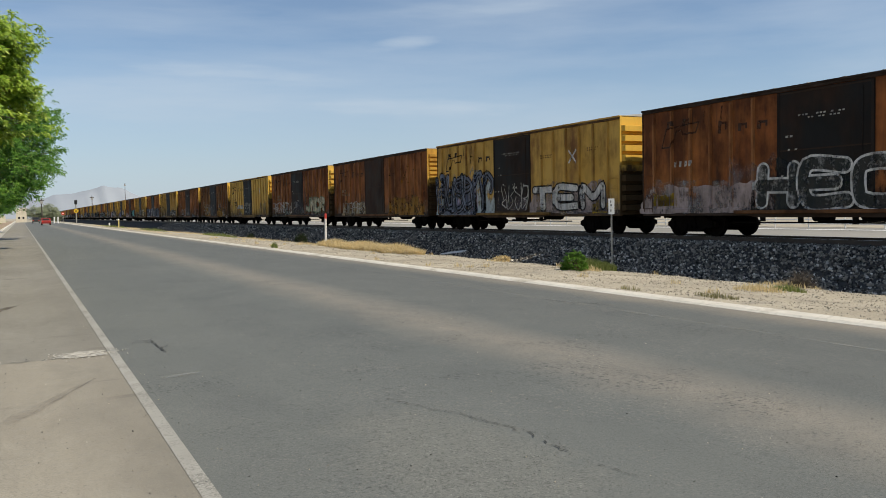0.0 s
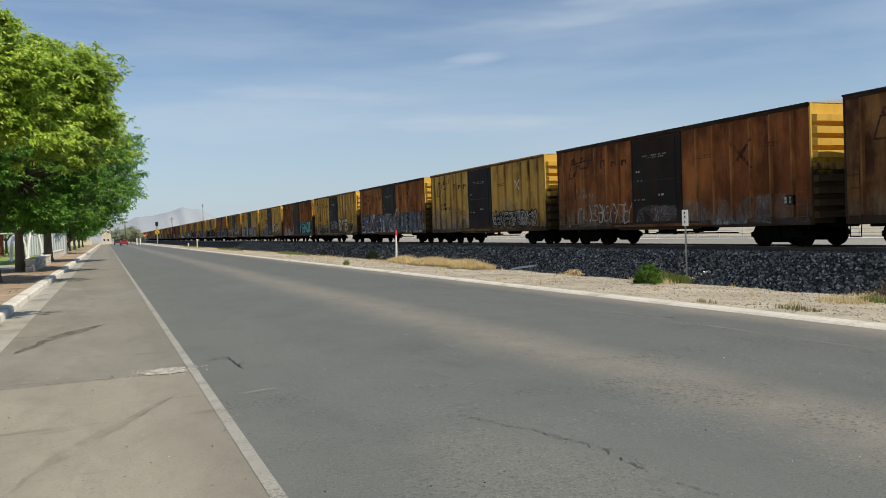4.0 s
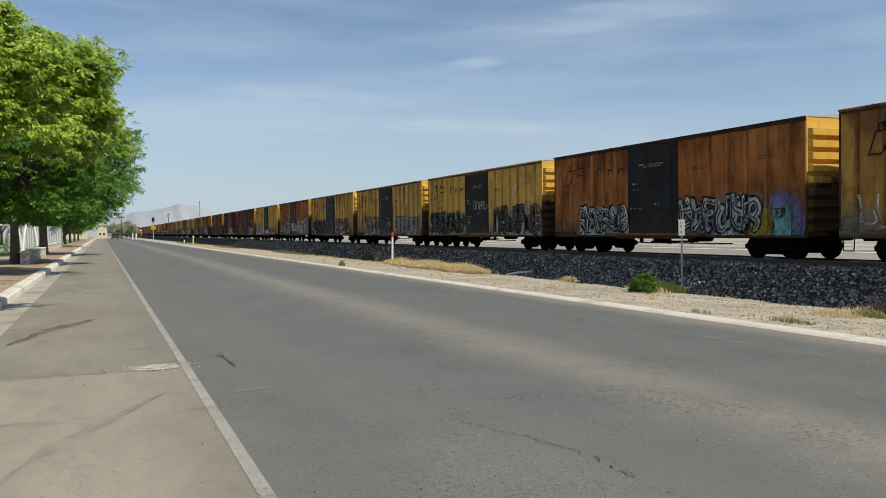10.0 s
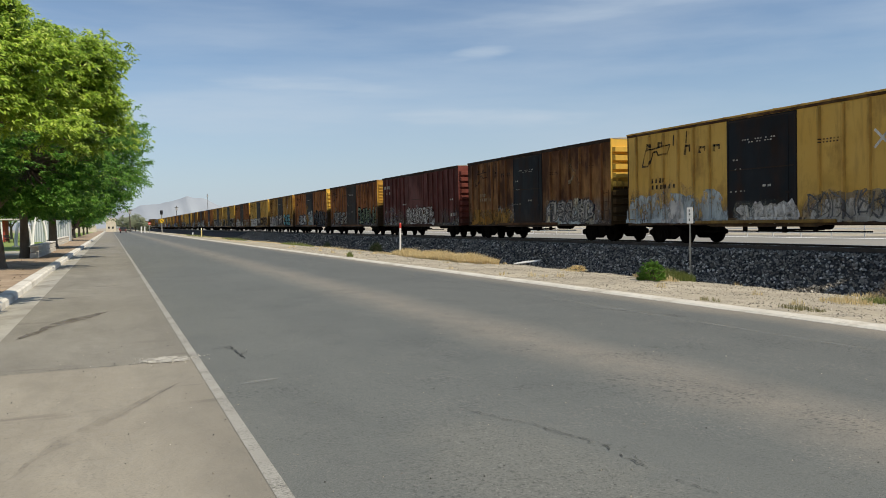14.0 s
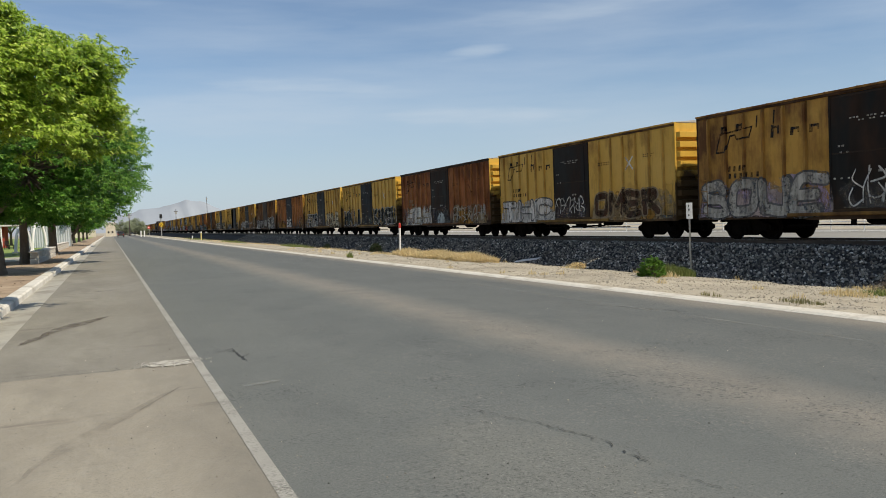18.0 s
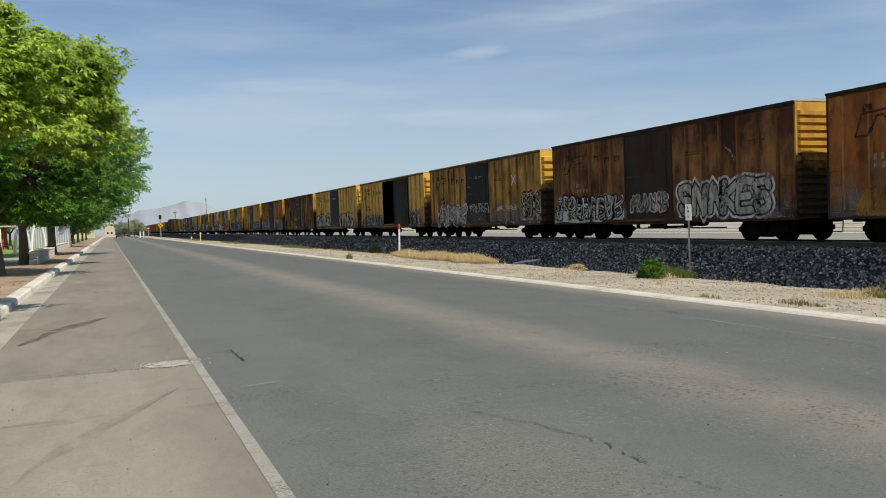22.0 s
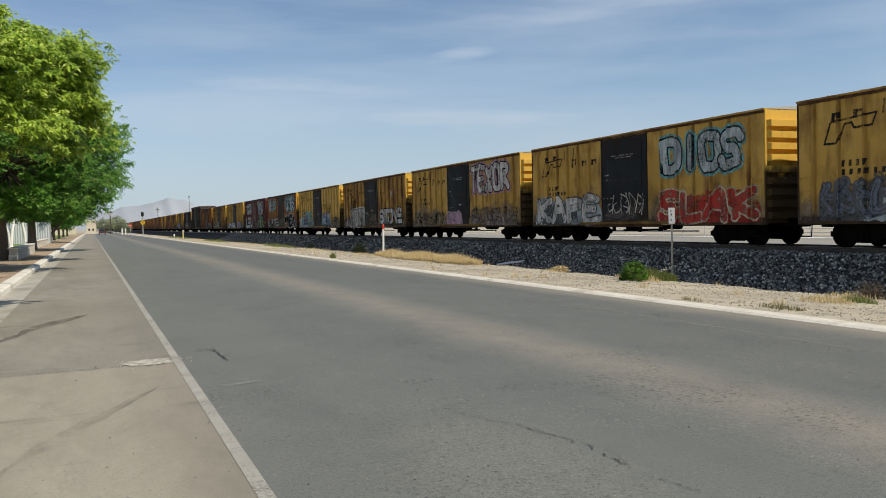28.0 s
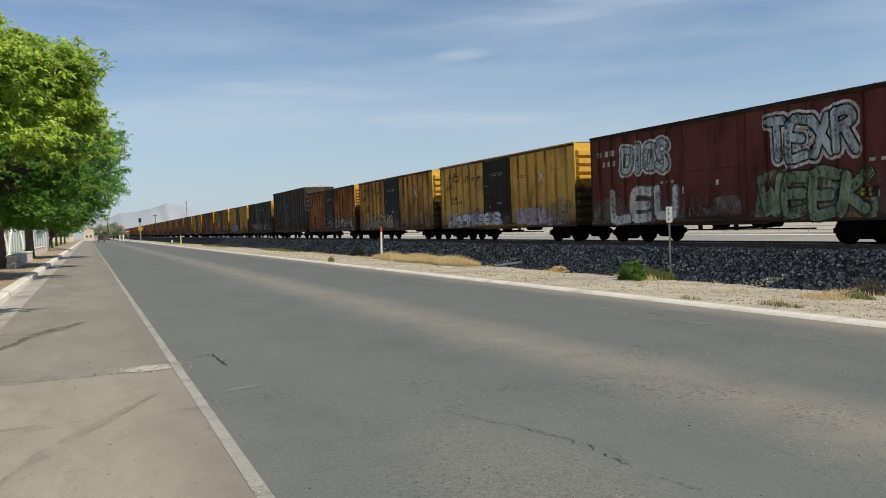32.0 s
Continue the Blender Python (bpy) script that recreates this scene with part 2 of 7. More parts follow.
def concrete_lane(name, a, b):
    n = Nodes(name)
    c = n.mix(n.ramp(n.noise(0.6, 5, 0.62, (1, 0.5, 1)), 0.3, 0.7), a, b)
    c = n.mix(n.ramp(n.noise(7.0, 5, 0.7), 0.5, 0.72, 0.0, 0.35), c, (0.33, 0.31, 0.27))
    c = n.mix(n.ramp(n.noise(1.7, 5, 0.65, (1, 0.35, 1)), 0.46, 0.68, 0.0, 0.42), c, (0.157, 0.146, 0.121))
    c = n.mix(n.ramp(n.noise(0.9, 3, 0.6, (0.5, 2.2, 1)), 0.62, 0.72, 0.0, 0.5), c, (0.115, 0.095, 0.078))
    # dirt gathered along the painted line
    side = n.math("ADD", n.axis("X"), n.math("MULTIPLY", n.math("SUBTRACT", n.noise(1.1, 5, 0.6), 0.5), 0.9))
    c = n.mix(n.ramp(side, 0.1, 0.95, 0.0, 0.42), c, (0.14, 0.13, 0.108))
    grain = n.noise(48, 3, 0.7)
    c = n.mix(n.ramp(grain, 0.53, 0.74, 0.0, 0.55), c, (0.11, 0.1, 0.088))
    c = n.mix(n.ramp(n.noise(170, 2, 0.6), 0.53, 0.68, 0.0, 0.55), c, (0.12, 0.108, 0.094))
    c = n.mix(n.ramp(n.noise(140, 2, 0.5), 0.60, 0.70, 0.0, 0.55), c, (0.42, 0.40, 0.36))
    c = n.mix(n.ramp(n.noise(33, 2, 0.5), 0.68, 0.75, 0.0, 0.7), c, (0.05, 0.045, 0.04))
    n.bump(grain, 0.25, 0.006)
    return n.done(c, 0.86)


def boxcar_paint(name, base, pale, rust, amount, grime=0.5, low=None, top=0.03, spray=0.0, splash=0.62):
    """Weathered sheet steel: faded paint, broad blooms of rust that run down, thin grime, paler repainted fields,
    splashed dirt; spray paints shade low on ends.
    """
    n = Nodes(name)
    c = n.mix(n.ramp(n.noise(0.45, 3, 0.5, shift=True), 0.3, 0.7), base, pale)
    if low:
        blot = n.noise(0.55, 4, 0.6, (1, 0.7, 1.2), shift=True)
        h = n.math("ADD", n.ramp(n.axis("Z"), 0.8, 3.4, 0.3, -0.3), blot)
        c = n.mix(n.ramp(h, 0.58, 0.72, 0.0, 0.7), c, low)
    streak = n.noise(1.7, 6, 0.6, (1, 1, 0.22), shift=True)
    spots = n.noise(0.7, 7, 0.62, (1, 1, 0.8), shift=True)
    mask = n.math("ADD", n.math("MULTIPLY", streak, 0.42), n.math("MULTIPLY", spots, 0.58))
    dark = tuple(v * 0.5 for v in rust)
    tone = n.mix(n.ramp(n.noise(1.3, 5, 0.6, (1, 1, 0.4), shift=True), 0.35, 0.65), rust, dark)
    edge = 0.66 - 0.34 * amount
    # the rust tone thickens towards the top of the side
    mask = n.math("ADD", mask, n.ramp(n.axis("Z"), 3.3, 4.5, 0.0, top))
    c = n.mix(n.ramp(mask, edge - 0.07, edge + 0.11), c, tone)
    c = n.mix(n.ramp(n.noise(0.42, 5, 0.6, (1, 1, 0.9), shift=True), 0.52, 0.70, 0.0, grime), c, tuple(v * 0.32 for v in base))
    c = n.mix(n.ramp(n.noise(5.0, 4, 0.6, (1, 1, 0.14), shift=True), 0.53, 0.8, 0.0, grime), c, (0.028, 0.022, 0.018))
    if spray:      # the neighbouring car's shade put into the colour low on ends, mixed with dirt
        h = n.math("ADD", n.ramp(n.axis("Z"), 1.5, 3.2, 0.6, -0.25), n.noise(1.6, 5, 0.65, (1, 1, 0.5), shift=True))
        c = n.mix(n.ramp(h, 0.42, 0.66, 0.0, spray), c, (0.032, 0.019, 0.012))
    elif splash:      # ragged film of road and brake dirt, also darkening the side towards the bottom
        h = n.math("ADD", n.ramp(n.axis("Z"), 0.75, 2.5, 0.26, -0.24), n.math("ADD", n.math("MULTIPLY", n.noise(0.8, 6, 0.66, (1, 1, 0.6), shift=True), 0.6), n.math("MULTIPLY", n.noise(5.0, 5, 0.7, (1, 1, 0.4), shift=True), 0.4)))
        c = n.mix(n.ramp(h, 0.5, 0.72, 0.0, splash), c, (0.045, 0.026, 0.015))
    fine = n.noise(26, 3, 0.6)
    n.bump(fine, 0.12, 0.006)
    return n.done(c, n.ramp(mask, 0.4, 0.65, 0.6, 0.92), 0.0, 0.18)


def graffiti_paint(name, c, c2=None):
    """Sprayed paint, uneven in tone, scuffed and streaked with dirt, worn through to the steel in places."""
    n = Nodes(name)
    k = n.mix(n.ramp(n.noise(1.5, 4, 0.6, shift=True), 0.35, 0.65), c, c2 or tuple(v * 0.7 for v in c))
    k = n.mix(n.ramp(n.noise(3.4, 6, 0.65, (1, 1, 0.3), shift=True), 0.44, 0.70, 0.0, 0.75), k, (0.055, 0.042, 0.034))
    n.done(k, 0.7, 0.0, 0.2)
    worn = n.math("ADD", n.math("MULTIPLY", n.noise(1.6, 6, 0.7, (1, 1, 0.4), shift=True), 0.6), n.math("MULTIPLY", n.noise(8.0, 4, 0.7, shift=True), 0.4))
    clear = n.nt.nodes.new("ShaderNodeBsdfTransparent")
    mx = n.nt.nodes.new("ShaderNodeMixShader")
    n.link(n.ramp(worn, 0.485, 0.62, 0.06, 0.9), mx.inputs[0])
    n.link(n.bsdf.outputs["BSDF"], mx.inputs[1])
    n.link(clear.outputs["BSDF"], mx.inputs[2])
    n.link(mx.outputs[0], n.out.inputs["Surface"])
    return n.mat


M_ASPHALT = asphalt()
M_LANE = concrete_lane("worn_concrete", (0.250, 0.222, 0.174), (0.374, 0.338, 0.269))
M_LANE_OLD = concrete_lane("older_concrete", (0.186, 0.172, 0.142), (0.295, 0.276, 0.23))
M_KERB = surface("kerb_concrete", (0.60, 0.57, 0.51), (0.72, 0.69, 0.63), 1.2, 0.85, 0.3, stain=(0.3, 0.26, 0.21), stain_scale=0.8)
M_GUTTER = surface("gutter_concrete", (0.34, 0.325, 0.285), (0.44, 0.42, 0.37), 0.9, 0.85, 0.3, stain=(0.18, 0.16, 0.135), stain_scale=0.7)
def line_paint(name, worn):
    """Old road paint, rubbed through to the road in specks and stretches."""
    n = Nodes(name)
    n.done(n.mix(n.ramp(n.noise(2.5, 4, 0.6), 0.3, 0.7), (0.37, 0.36, 0.325), (0.29, 0.28, 0.25)), 0.8)
    gone = n.math("ADD", n.math("MULTIPLY", n.noise(45, 4, 0.7), 0.55), n.math("MULTIPLY", n.noise(1.1, 4, 0.6), 0.45))
    clear = n.nt.nodes.new("ShaderNodeBsdfTransparent")
    mx = n.nt.nodes.new("ShaderNodeMixShader")
    n.link(n.ramp(gone, worn - 0.12, worn + 0.14), mx.inputs[0])
    n.link(n.bsdf.outputs["BSDF"], mx.inputs[1])
    n.link(clear.outputs["BSDF"], mx.inputs[2])
    n.link(mx.outputs[0], n.out.inputs["Surface"])
    return n.mat


M_LINE = line_paint("road_line_paint", 0.62)
M_FAINT = line_paint("faint_line_paint", 0.40)
M_EDGING = surface("edging_concrete", (0.56, 0.53, 0.465), (0.68, 0.645, 0.57), 1.2, 0.88, 0.4, stain=(0.30, 0.25, 0.18), stain_scale=0.9)
M_DIRT = surface("dry_dirt", (0.325, 0.287, 0.222), (0.48, 0.427, 0.335), 0.35, 0.95, 1.0, fine=11, dist=0.04, stain=(0.23, 0.21, 0.175), stain_scale=1.1)
M_PARKDIRT = surface("park_soil", (0.30, 0.215, 0.145), (0.42, 0.325, 0.23), 0.5, 0.95, 0.6, fine=9, dist=0.02, stain=(0.13, 0.09, 0.06), stain_scale=0.8)
M_APRON = surface("yard_concrete", (0.27, 0.26, 0.225), (0.34, 0.325, 0.285), 0.3, 0.9, 0.3, stain=(0.18, 0.165, 0.14))
M_LOT = surface("pale_lot", (0.22, 0.21, 0.185), (0.29, 0.275, 0.245), 0.05, 0.9, 0.2, fine=3)
M_GRASS = surface("lawn", (0.16, 0.24, 0.05), (0.27, 0.32, 0.09), 0.25, 0.9, 0.8, fine=25, dist=0.03)
M_BALLASTBED = surface("ballast_bed", (0.05, 0.048, 0.046), (0.085, 0.082, 0.078), 1.0, 0.95, 1.0, fine=16, dist=0.06, gloss=0.1)
M_STEEL = surface("rail_steel", (0.10, 0.075, 0.06), (0.16, 0.11, 0.08), 3.0, 0.6, 0.2, metal=0.3)
M_SHINE = surface("worn_rail_head", (0.45, 0.45, 0.45), (0.55, 0.54, 0.52), 2.0, 0.28, 0.05, metal=1.0)
M_TIE = surface("tarred_timber", (0.06, 0.05, 0.042), (0.1, 0.085, 0.07), 3.0, 0.9, 0.6, stretch=(0.3, 1, 1))
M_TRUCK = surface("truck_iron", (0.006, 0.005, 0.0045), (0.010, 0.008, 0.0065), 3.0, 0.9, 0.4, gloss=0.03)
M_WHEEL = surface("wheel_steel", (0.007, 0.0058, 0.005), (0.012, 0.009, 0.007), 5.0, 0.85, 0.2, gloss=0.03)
M_ROOF = surface("galvanised_roof", (0.40, 0.375, 0.33), (0.50, 0.475, 0.43), 0.8, 0.55, 0.15, metal=0.2, stain=(0.28, 0.2, 0.14), stain_scale=0.6)
M_BARK = surface("bark", (0.11, 0.085, 0.062), (0.18, 0.145, 0.11), 4.0, 0.95, 1.0, fine=18, dist=0.04, stretch=(1, 1, 0.25))
M_WHITE = surface("white_paint", (0.74, 0.73, 0.70), (0.82, 0.81, 0.78), 1.5, 0.5, 0.1)
M_BLACK = surface("black_paint", (0.014, 0.014, 0.014), (0.025, 0.024, 0.023), 1.5, 0.5, 0.1)
M_PALEYELLOW = surface("marker_yellow", (0.72, 0.58, 0.22), (0.66, 0.52, 0.18), 1.5, 0.5, 0.05)
M_YELLOWSIGN = surface("sign_yellow", (0.80, 0.50, 0.02), (0.75, 0.45, 0.02), 1.5, 0.45, 0.05)
M_RED = surface("sign_red", (0.60, 0.05, 0.03), (0.5, 0.05, 0.04), 1.5, 0.5, 0.1)
M_POST = surface("galvanised_post", (0.35, 0.34, 0.31), (0.45, 0.43, 0.39), 3.0, 0.5, 0.1, metal=0.5)
M_CRACK = surface("tar_crack", (0.040, 0.040, 0.038), (0.06, 0.058, 0.055), 3.0, 0.8, 0.2)
M_RUBBLE = surface("broken_cement", (0.40, 0.375, 0.335), (0.52, 0.495, 0.44), 6.0, 0.9, 0.8, fine=30, stain=(0.2, 0.18, 0.15), stain_scale=9)

# ---- builders ----
def obj(name, bm, material, parent=None, label="", m=None, smooth=False):
    me = bpy.data.meshes.new(name)
    bm.to_mesh(me)
    bm.free()
    for mm in (material if isinstance(material, (list, tuple)) else [material]):
        me.materials.append(mm)
    if smooth:
        me.polygons.foreach_set("use_smooth", [True] * len(me.polygons))
    ob = new(name, me)
    if parent is not None:
        ob.parent = parent
    if m is not None:
        ob.matrix_basis = m
    if label:
        ob["label"] = label
    return ob


def part(name, bm, material, parent, label="", m=None, smooth=False):
    return obj(name, bm, material, parent, label, m, smooth)


def again(ob, m, parent=None):
    """The same mesh once more, as an object of its own."""
    o = new(ob.name.split(".")[0], ob.data)
    o.parent = parent or ob.parent
    o.matrix_basis = m
    if "label" in ob:
        o["label"] = ob["label"]
    return o


def empty(name, m=None):
    e = new(name)
    e.empty_display_size = 0.3
    if m is not None:
        e.matrix_basis = m
    return e


def box(bm, x0, y0, z0, x1, y1, z1, bevel=0.0, mat=0):
    before = set(bm.faces)
    vs = [bm.verts.new((x, y, z)) for x in (x0, x1) for y in (y0, y1) for z in (z0, z1)]
    fs = [bm.faces.new([vs[i] for i in q]) for q in ((0, 1, 3, 2), (4, 6, 7, 5), (0, 4, 5, 1), (2, 3, 7, 6), (0, 2, 6, 4), (1, 5, 7, 3))]
    if bevel:
        bmesh.ops.bevel(bm, geom=list({e for f in fs for e in f.edges}), offset=bevel, segments=1, affect="EDGES")
    if mat:
        for f in bm.faces:
            if f not in before:
                f.material_index = mat
    return fs


def tube(bm, p, q, r0, r1=None, n=8, caps=True):
    p, q = Vector(p), Vector(q)
    r1 = r0 if r1 is None else r1
    d = (q - p).normalized()
    a = d.orthogonal().normalized()
    b = d.cross(a)
    ring = [[bm.verts.new(c + (a * math.cos(t) + b * math.sin(t)) * r) for t in (2 * math.pi * k / n for k in range(n))] for c, r in ((p, r0), (q, r1))]
    for k in range(n):
        bm.faces.new((ring[0][k], ring[0][(k + 1) % n], ring[1][(k + 1) % n], ring[1][k]))
    if caps:
        bm.faces.new(ring[0][::-1])
        bm.faces.new(ring[1])


def extrude_y(bm, profile, y0, y1, closed=True):
    """A profile of (x, z) pairs drawn out along y."""
    a = [bm.verts.new((x, y0, z)) for x, z in profile]
    b = [bm.verts.new((x, y1, z)) for x, z in profile]
    n = len(profile)
    for k in range(n if closed else n - 1):
        bm.faces.new((a[k], a[(k + 1) % n], b[(k + 1) % n], b[k]))
    if closed:
        bm.faces.new(a[::-1])
        bm.faces.new(b)
    bmesh.ops.recalc_face_normals(bm, faces=bm.faces[:])


# ---- the ground, in strips along the street ----
# the cross-section from the park across the street to the track
def strip(name, xs, y0, y1, material, label="", category="", step=None, top=None):
    """Ground between the x,z pairs xs, from y0 to y1; top gives the height of an uneven one."""
    bm = bmesh.new()
    ny = 1 if step is None else max(1, int((y1 - y0) / step))
    rows = []
    for j in range(ny + 1):
        y = y0 + (y1 - y0) * j / ny
        rows.append([bm.verts.new((x, y, top(x, y) if top else z)) for x, z in xs])
    for j in range(ny):
        for i in range(len(xs) - 1):
            bm.faces.new((rows[j][i], rows[j][i + 1], rows[j + 1][i + 1], rows[j + 1][i]))
    ob = obj(name, bm, material, smooth=top is not None)
    return tagged(ob, label, category, kind="structure")


Y0, Y1 = -820.0, 1900.0
GX0, GX1 = 10.02, 17.4       # the dirt verge
def verge_z(x):
    return float(np.interp(x, (10.02, 13.0, 15.0, 16.5, 17.4, 18.4), (0.035, -0.12, -0.28, -0.42, -0.58, -0.75)))


def verge_top(x, y):
    """The height of the uneven verge at a place."""
    u = min(1.0, max(0.0, (x - GX0) / 0.5))
    return verge_z(x) + u * 0.07 * (noise.noise((x * 0.45, y * 0.45, 2.0)) + 0.5 * noise.noise((x * 1.7, y * 1.7, 5.0)))


def base_ground():
    bm = bmesh.new()
    bmesh.ops.create_grid(bm, x_segments=2, y_segments=2, size=4000)
    for v in bm.verts:
        v.co.z = -0.75
    tagged(obj("ground", bm, M_DIRT), "dry sandy ground reaching out to the horizon", "ground", kind="structure")


base_ground()
strip("road", [(0.9, 0.0), (5.2, 0.03), (9.78, 0.0)], Y0, 330, M_ASPHALT, "grey worn asphalt road with a dusty reddish middle strip", "road")
strip("parking_lane", [(-1.56, -0.01), (0.9, 0.0)], Y0, 10.38, M_LANE, "pale worn concrete parking lane beside the road", "parking lane")
strip("parking_lane", [(-1.56, -0.01), (0.9, 0.0)], 10.38, 330, M_LANE_OLD, "older, darker slab of the stained concrete parking lane", "parking lane")
strip("gutter", [(-2.16, -0.05), (-1.56, -0.01)], Y0, 330, M_GUTTER, "pale concrete gutter along the kerb", "gutter")
strip("track_bed", [(17.2, -0.62), (18.0, -0.42), (19.75, 0.30), (24.4, 0.30), (26.2, -0.40), (27.0, -0.62)], Y0, Y1, M_BALLASTBED, "grey crushed stone bed under the railway track", "track bed")
strip("verge", [(GX0 + (18.2 - GX0) * k / 24, 0) for k in range(25)], -20, 180, M_DIRT, "dry dirt verge with sparse weeds between road and track", "dirt verge", step=0.4, top=verge_top)
strip("verge", [(x, verge_z(x)) for x in (10.02, 13.0, 15.0, 16.5, 17.4, 18.2)], Y0, -20, M_DIRT, "dry dirt verge running on behind", "dirt verge")
strip("verge", [(x, verge_z(x)) for x in (10.02, 13.0, 15.0, 16.5, 17.4, 18.2)], 180, Y1, M_DIRT, "dry dirt verge running on beside the far road", "dirt verge")
strip("yard", [(26.0, -0.5), (140.0, -0.3)], Y0, Y1, M_LOT, "pale bare yard on the far side of the track", "yard")
strip("park_ground", [(-2.5, 0.12), (-5.2, 0.14)], Y0, 420, M_PARKDIRT, "brown planting strip with dry leaves under the trees", "planting strip")
strip("park_ground", [(-5.2, 0.14), (-60.0, 0.2)], Y0, 54, M_PARKDIRT, "bare shaded soil of the park", "park soil")
strip("park_path", [(-5.2, 0.14), (-60.0, 0.2)], 54, 64, M_GUTTER, "pale concrete path across the park", "footpath")
strip("lawn", [(-5.2, 0.14), (-60.0, 0.2)], 64, 420, M_GRASS, "patchy green park lawn", "lawn")


def kerbs():
    bm = bmesh.new()
    extrude_y(bm, [(-2.16, -0.3), (-2.16, 0.09), (-2.2, 0.13), (-2.46, 0.14), (-2.5, 0.10), (-2.5, -0.3)], Y0, 420)
    tagged(obj("kerb", bm, M_KERB), "pale concrete kerb along the planting strip", "kerb", kind="structure")
    bm = bmesh.new()
    extrude_y(bm, [(9.70, -0.3), (9.70, 0.004), (9.78, 0.032), (9.98, 0.048), (10.03, 0.02), (10.03, -0.3)], Y0, 420)
    tagged(obj("kerb", bm, M_EDGING), "low flat concrete edging between road and dirt verge", "kerb", kind="structure")
    for x0, x1, z, m, label in ((0.868, 0.968, 0.0035, M_LINE, "faded white painted line along the parking lane"), (8.18, 8.235, 0.016, M_FAINT, "faint worn edge line on the road")):
        bm = bmesh.new()
        bm.faces.new([bm.verts.new(p) for p in ((x0, Y0, z), (x1, Y0, z), (x1, 330, z), (x0, 330, z))])
        tagged(obj("road_line", bm, m), label, "road marking", kind="structure")


kerbs()


# ---- track ----
RAIL_TOP = 0.51
TRACK_X = 22.05
def track():
    for x in (TRACK_X - 0.755, TRACK_X + 0.755):
        bm = bmesh.new()
        prof = [(-0.07, -0.17), (0.07, -0.17), (0.07, -0.155), (0.012, -0.13), (0.012, -0.04), (0.036, -0.03), (0.036, 0.0), (-0.036, 0.0), (-0.036, -0.03), (-0.012, -0.04), (-0.012, -0.13), (-0.07, -0.155)]
        extrude_y(bm, [(x + px, RAIL_TOP + pz) for px, pz in prof], Y0, Y1)
        for f in bm.faces:
            f.material_index = 1 if f.normal.z > 0.9 and f.calc_center_median().z > RAIL_TOP - 0.005 else 0
        tagged(obj("rail", bm, [M_STEEL, M_SHINE]), "rusty steel rail with a bright worn head", "rail", kind="structure")
    bm = bmesh.new()
    box(bm, -1.3, -0.11, 0, 1.3, 0.11, 0.06)
    tie = obj("tie", bm, M_TIE)
    tagged(tie, "dark tarred wooden railway tie", "railway tie", "ties under the rails", "structure")
    tie.matrix_basis = pose(TRACK_X, -10, RAIL_TOP - 0.23)
    for k in range(1, 200):
        o = again(tie, pose(TRACK_X, -10 + 0.52 * k, RAIL_TOP - 0.23))
        tagged(o, "dark tarred wooden railway tie", "railway tie", "ties under the rails", "structure")


track()

# ---- the freight train ----
SPACING, SPEED, LEAD = 16.76, 22.29, 7.79
HALF, SIDE, SILL, EAVE = 7.72, 1.50, 0.77, 4.57
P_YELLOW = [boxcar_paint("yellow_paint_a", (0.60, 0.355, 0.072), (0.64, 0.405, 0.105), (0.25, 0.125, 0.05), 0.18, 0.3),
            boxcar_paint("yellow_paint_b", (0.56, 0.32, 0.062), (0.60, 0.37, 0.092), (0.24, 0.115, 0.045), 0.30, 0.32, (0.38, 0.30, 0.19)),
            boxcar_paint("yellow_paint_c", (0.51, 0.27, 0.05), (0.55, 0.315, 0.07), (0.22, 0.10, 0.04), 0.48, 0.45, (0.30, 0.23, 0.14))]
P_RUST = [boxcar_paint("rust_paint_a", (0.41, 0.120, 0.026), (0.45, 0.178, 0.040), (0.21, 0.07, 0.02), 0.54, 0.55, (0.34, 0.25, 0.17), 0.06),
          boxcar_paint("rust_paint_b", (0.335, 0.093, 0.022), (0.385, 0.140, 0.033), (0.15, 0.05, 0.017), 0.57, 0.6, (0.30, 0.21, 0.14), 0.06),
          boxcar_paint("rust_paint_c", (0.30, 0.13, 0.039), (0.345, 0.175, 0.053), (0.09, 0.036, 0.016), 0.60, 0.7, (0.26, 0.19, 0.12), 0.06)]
# posts on rust cars are lighter than their sheets, a highlight in the paint
RIBS = {m.name: boxcar_paint(f"{m.name}_post", b, p, r, a, 0.45) for m, b, p, r, a in (
    (P_YELLOW[0], (0.54, 0.315, 0.065), (0.57, 0.35, 0.09), (0.22, 0.10, 0.035), 0.25), (P_YELLOW[1], (0.48, 0.27, 0.055), (0.52, 0.31, 0.075), (0.2, 0.085, 0.03), 0.35),
    (P_YELLOW[2], (0.40, 0.205, 0.042), (0.44, 0.235, 0.055), (0.17, 0.07, 0.026), 0.5), (P_RUST[0], (0.48, 0.21, 0.07), (0.42, 0.165, 0.052), (0.2, 0.07, 0.02), 0.4),
    (P_RUST[1], (0.42, 0.18, 0.06), (0.36, 0.14, 0.046), (0.16, 0.055, 0.018), 0.45), (P_RUST[2], (0.28, 0.125, 0.04), (0.23, 0.095, 0.033), (0.10, 0.04, 0.016), 0.45))}
P_MAROON = boxcar_paint("maroon_paint", (0.135, 0.034, 0.026), (0.105, 0.03, 0.024), (0.085, 0.025, 0.018), 0.45, 0.4)
P_DARK = boxcar_paint("dark_paint", (0.055, 0.055, 0.052), (0.085, 0.08, 0.072), (0.07, 0.035, 0.02), 0.5, 0.4)
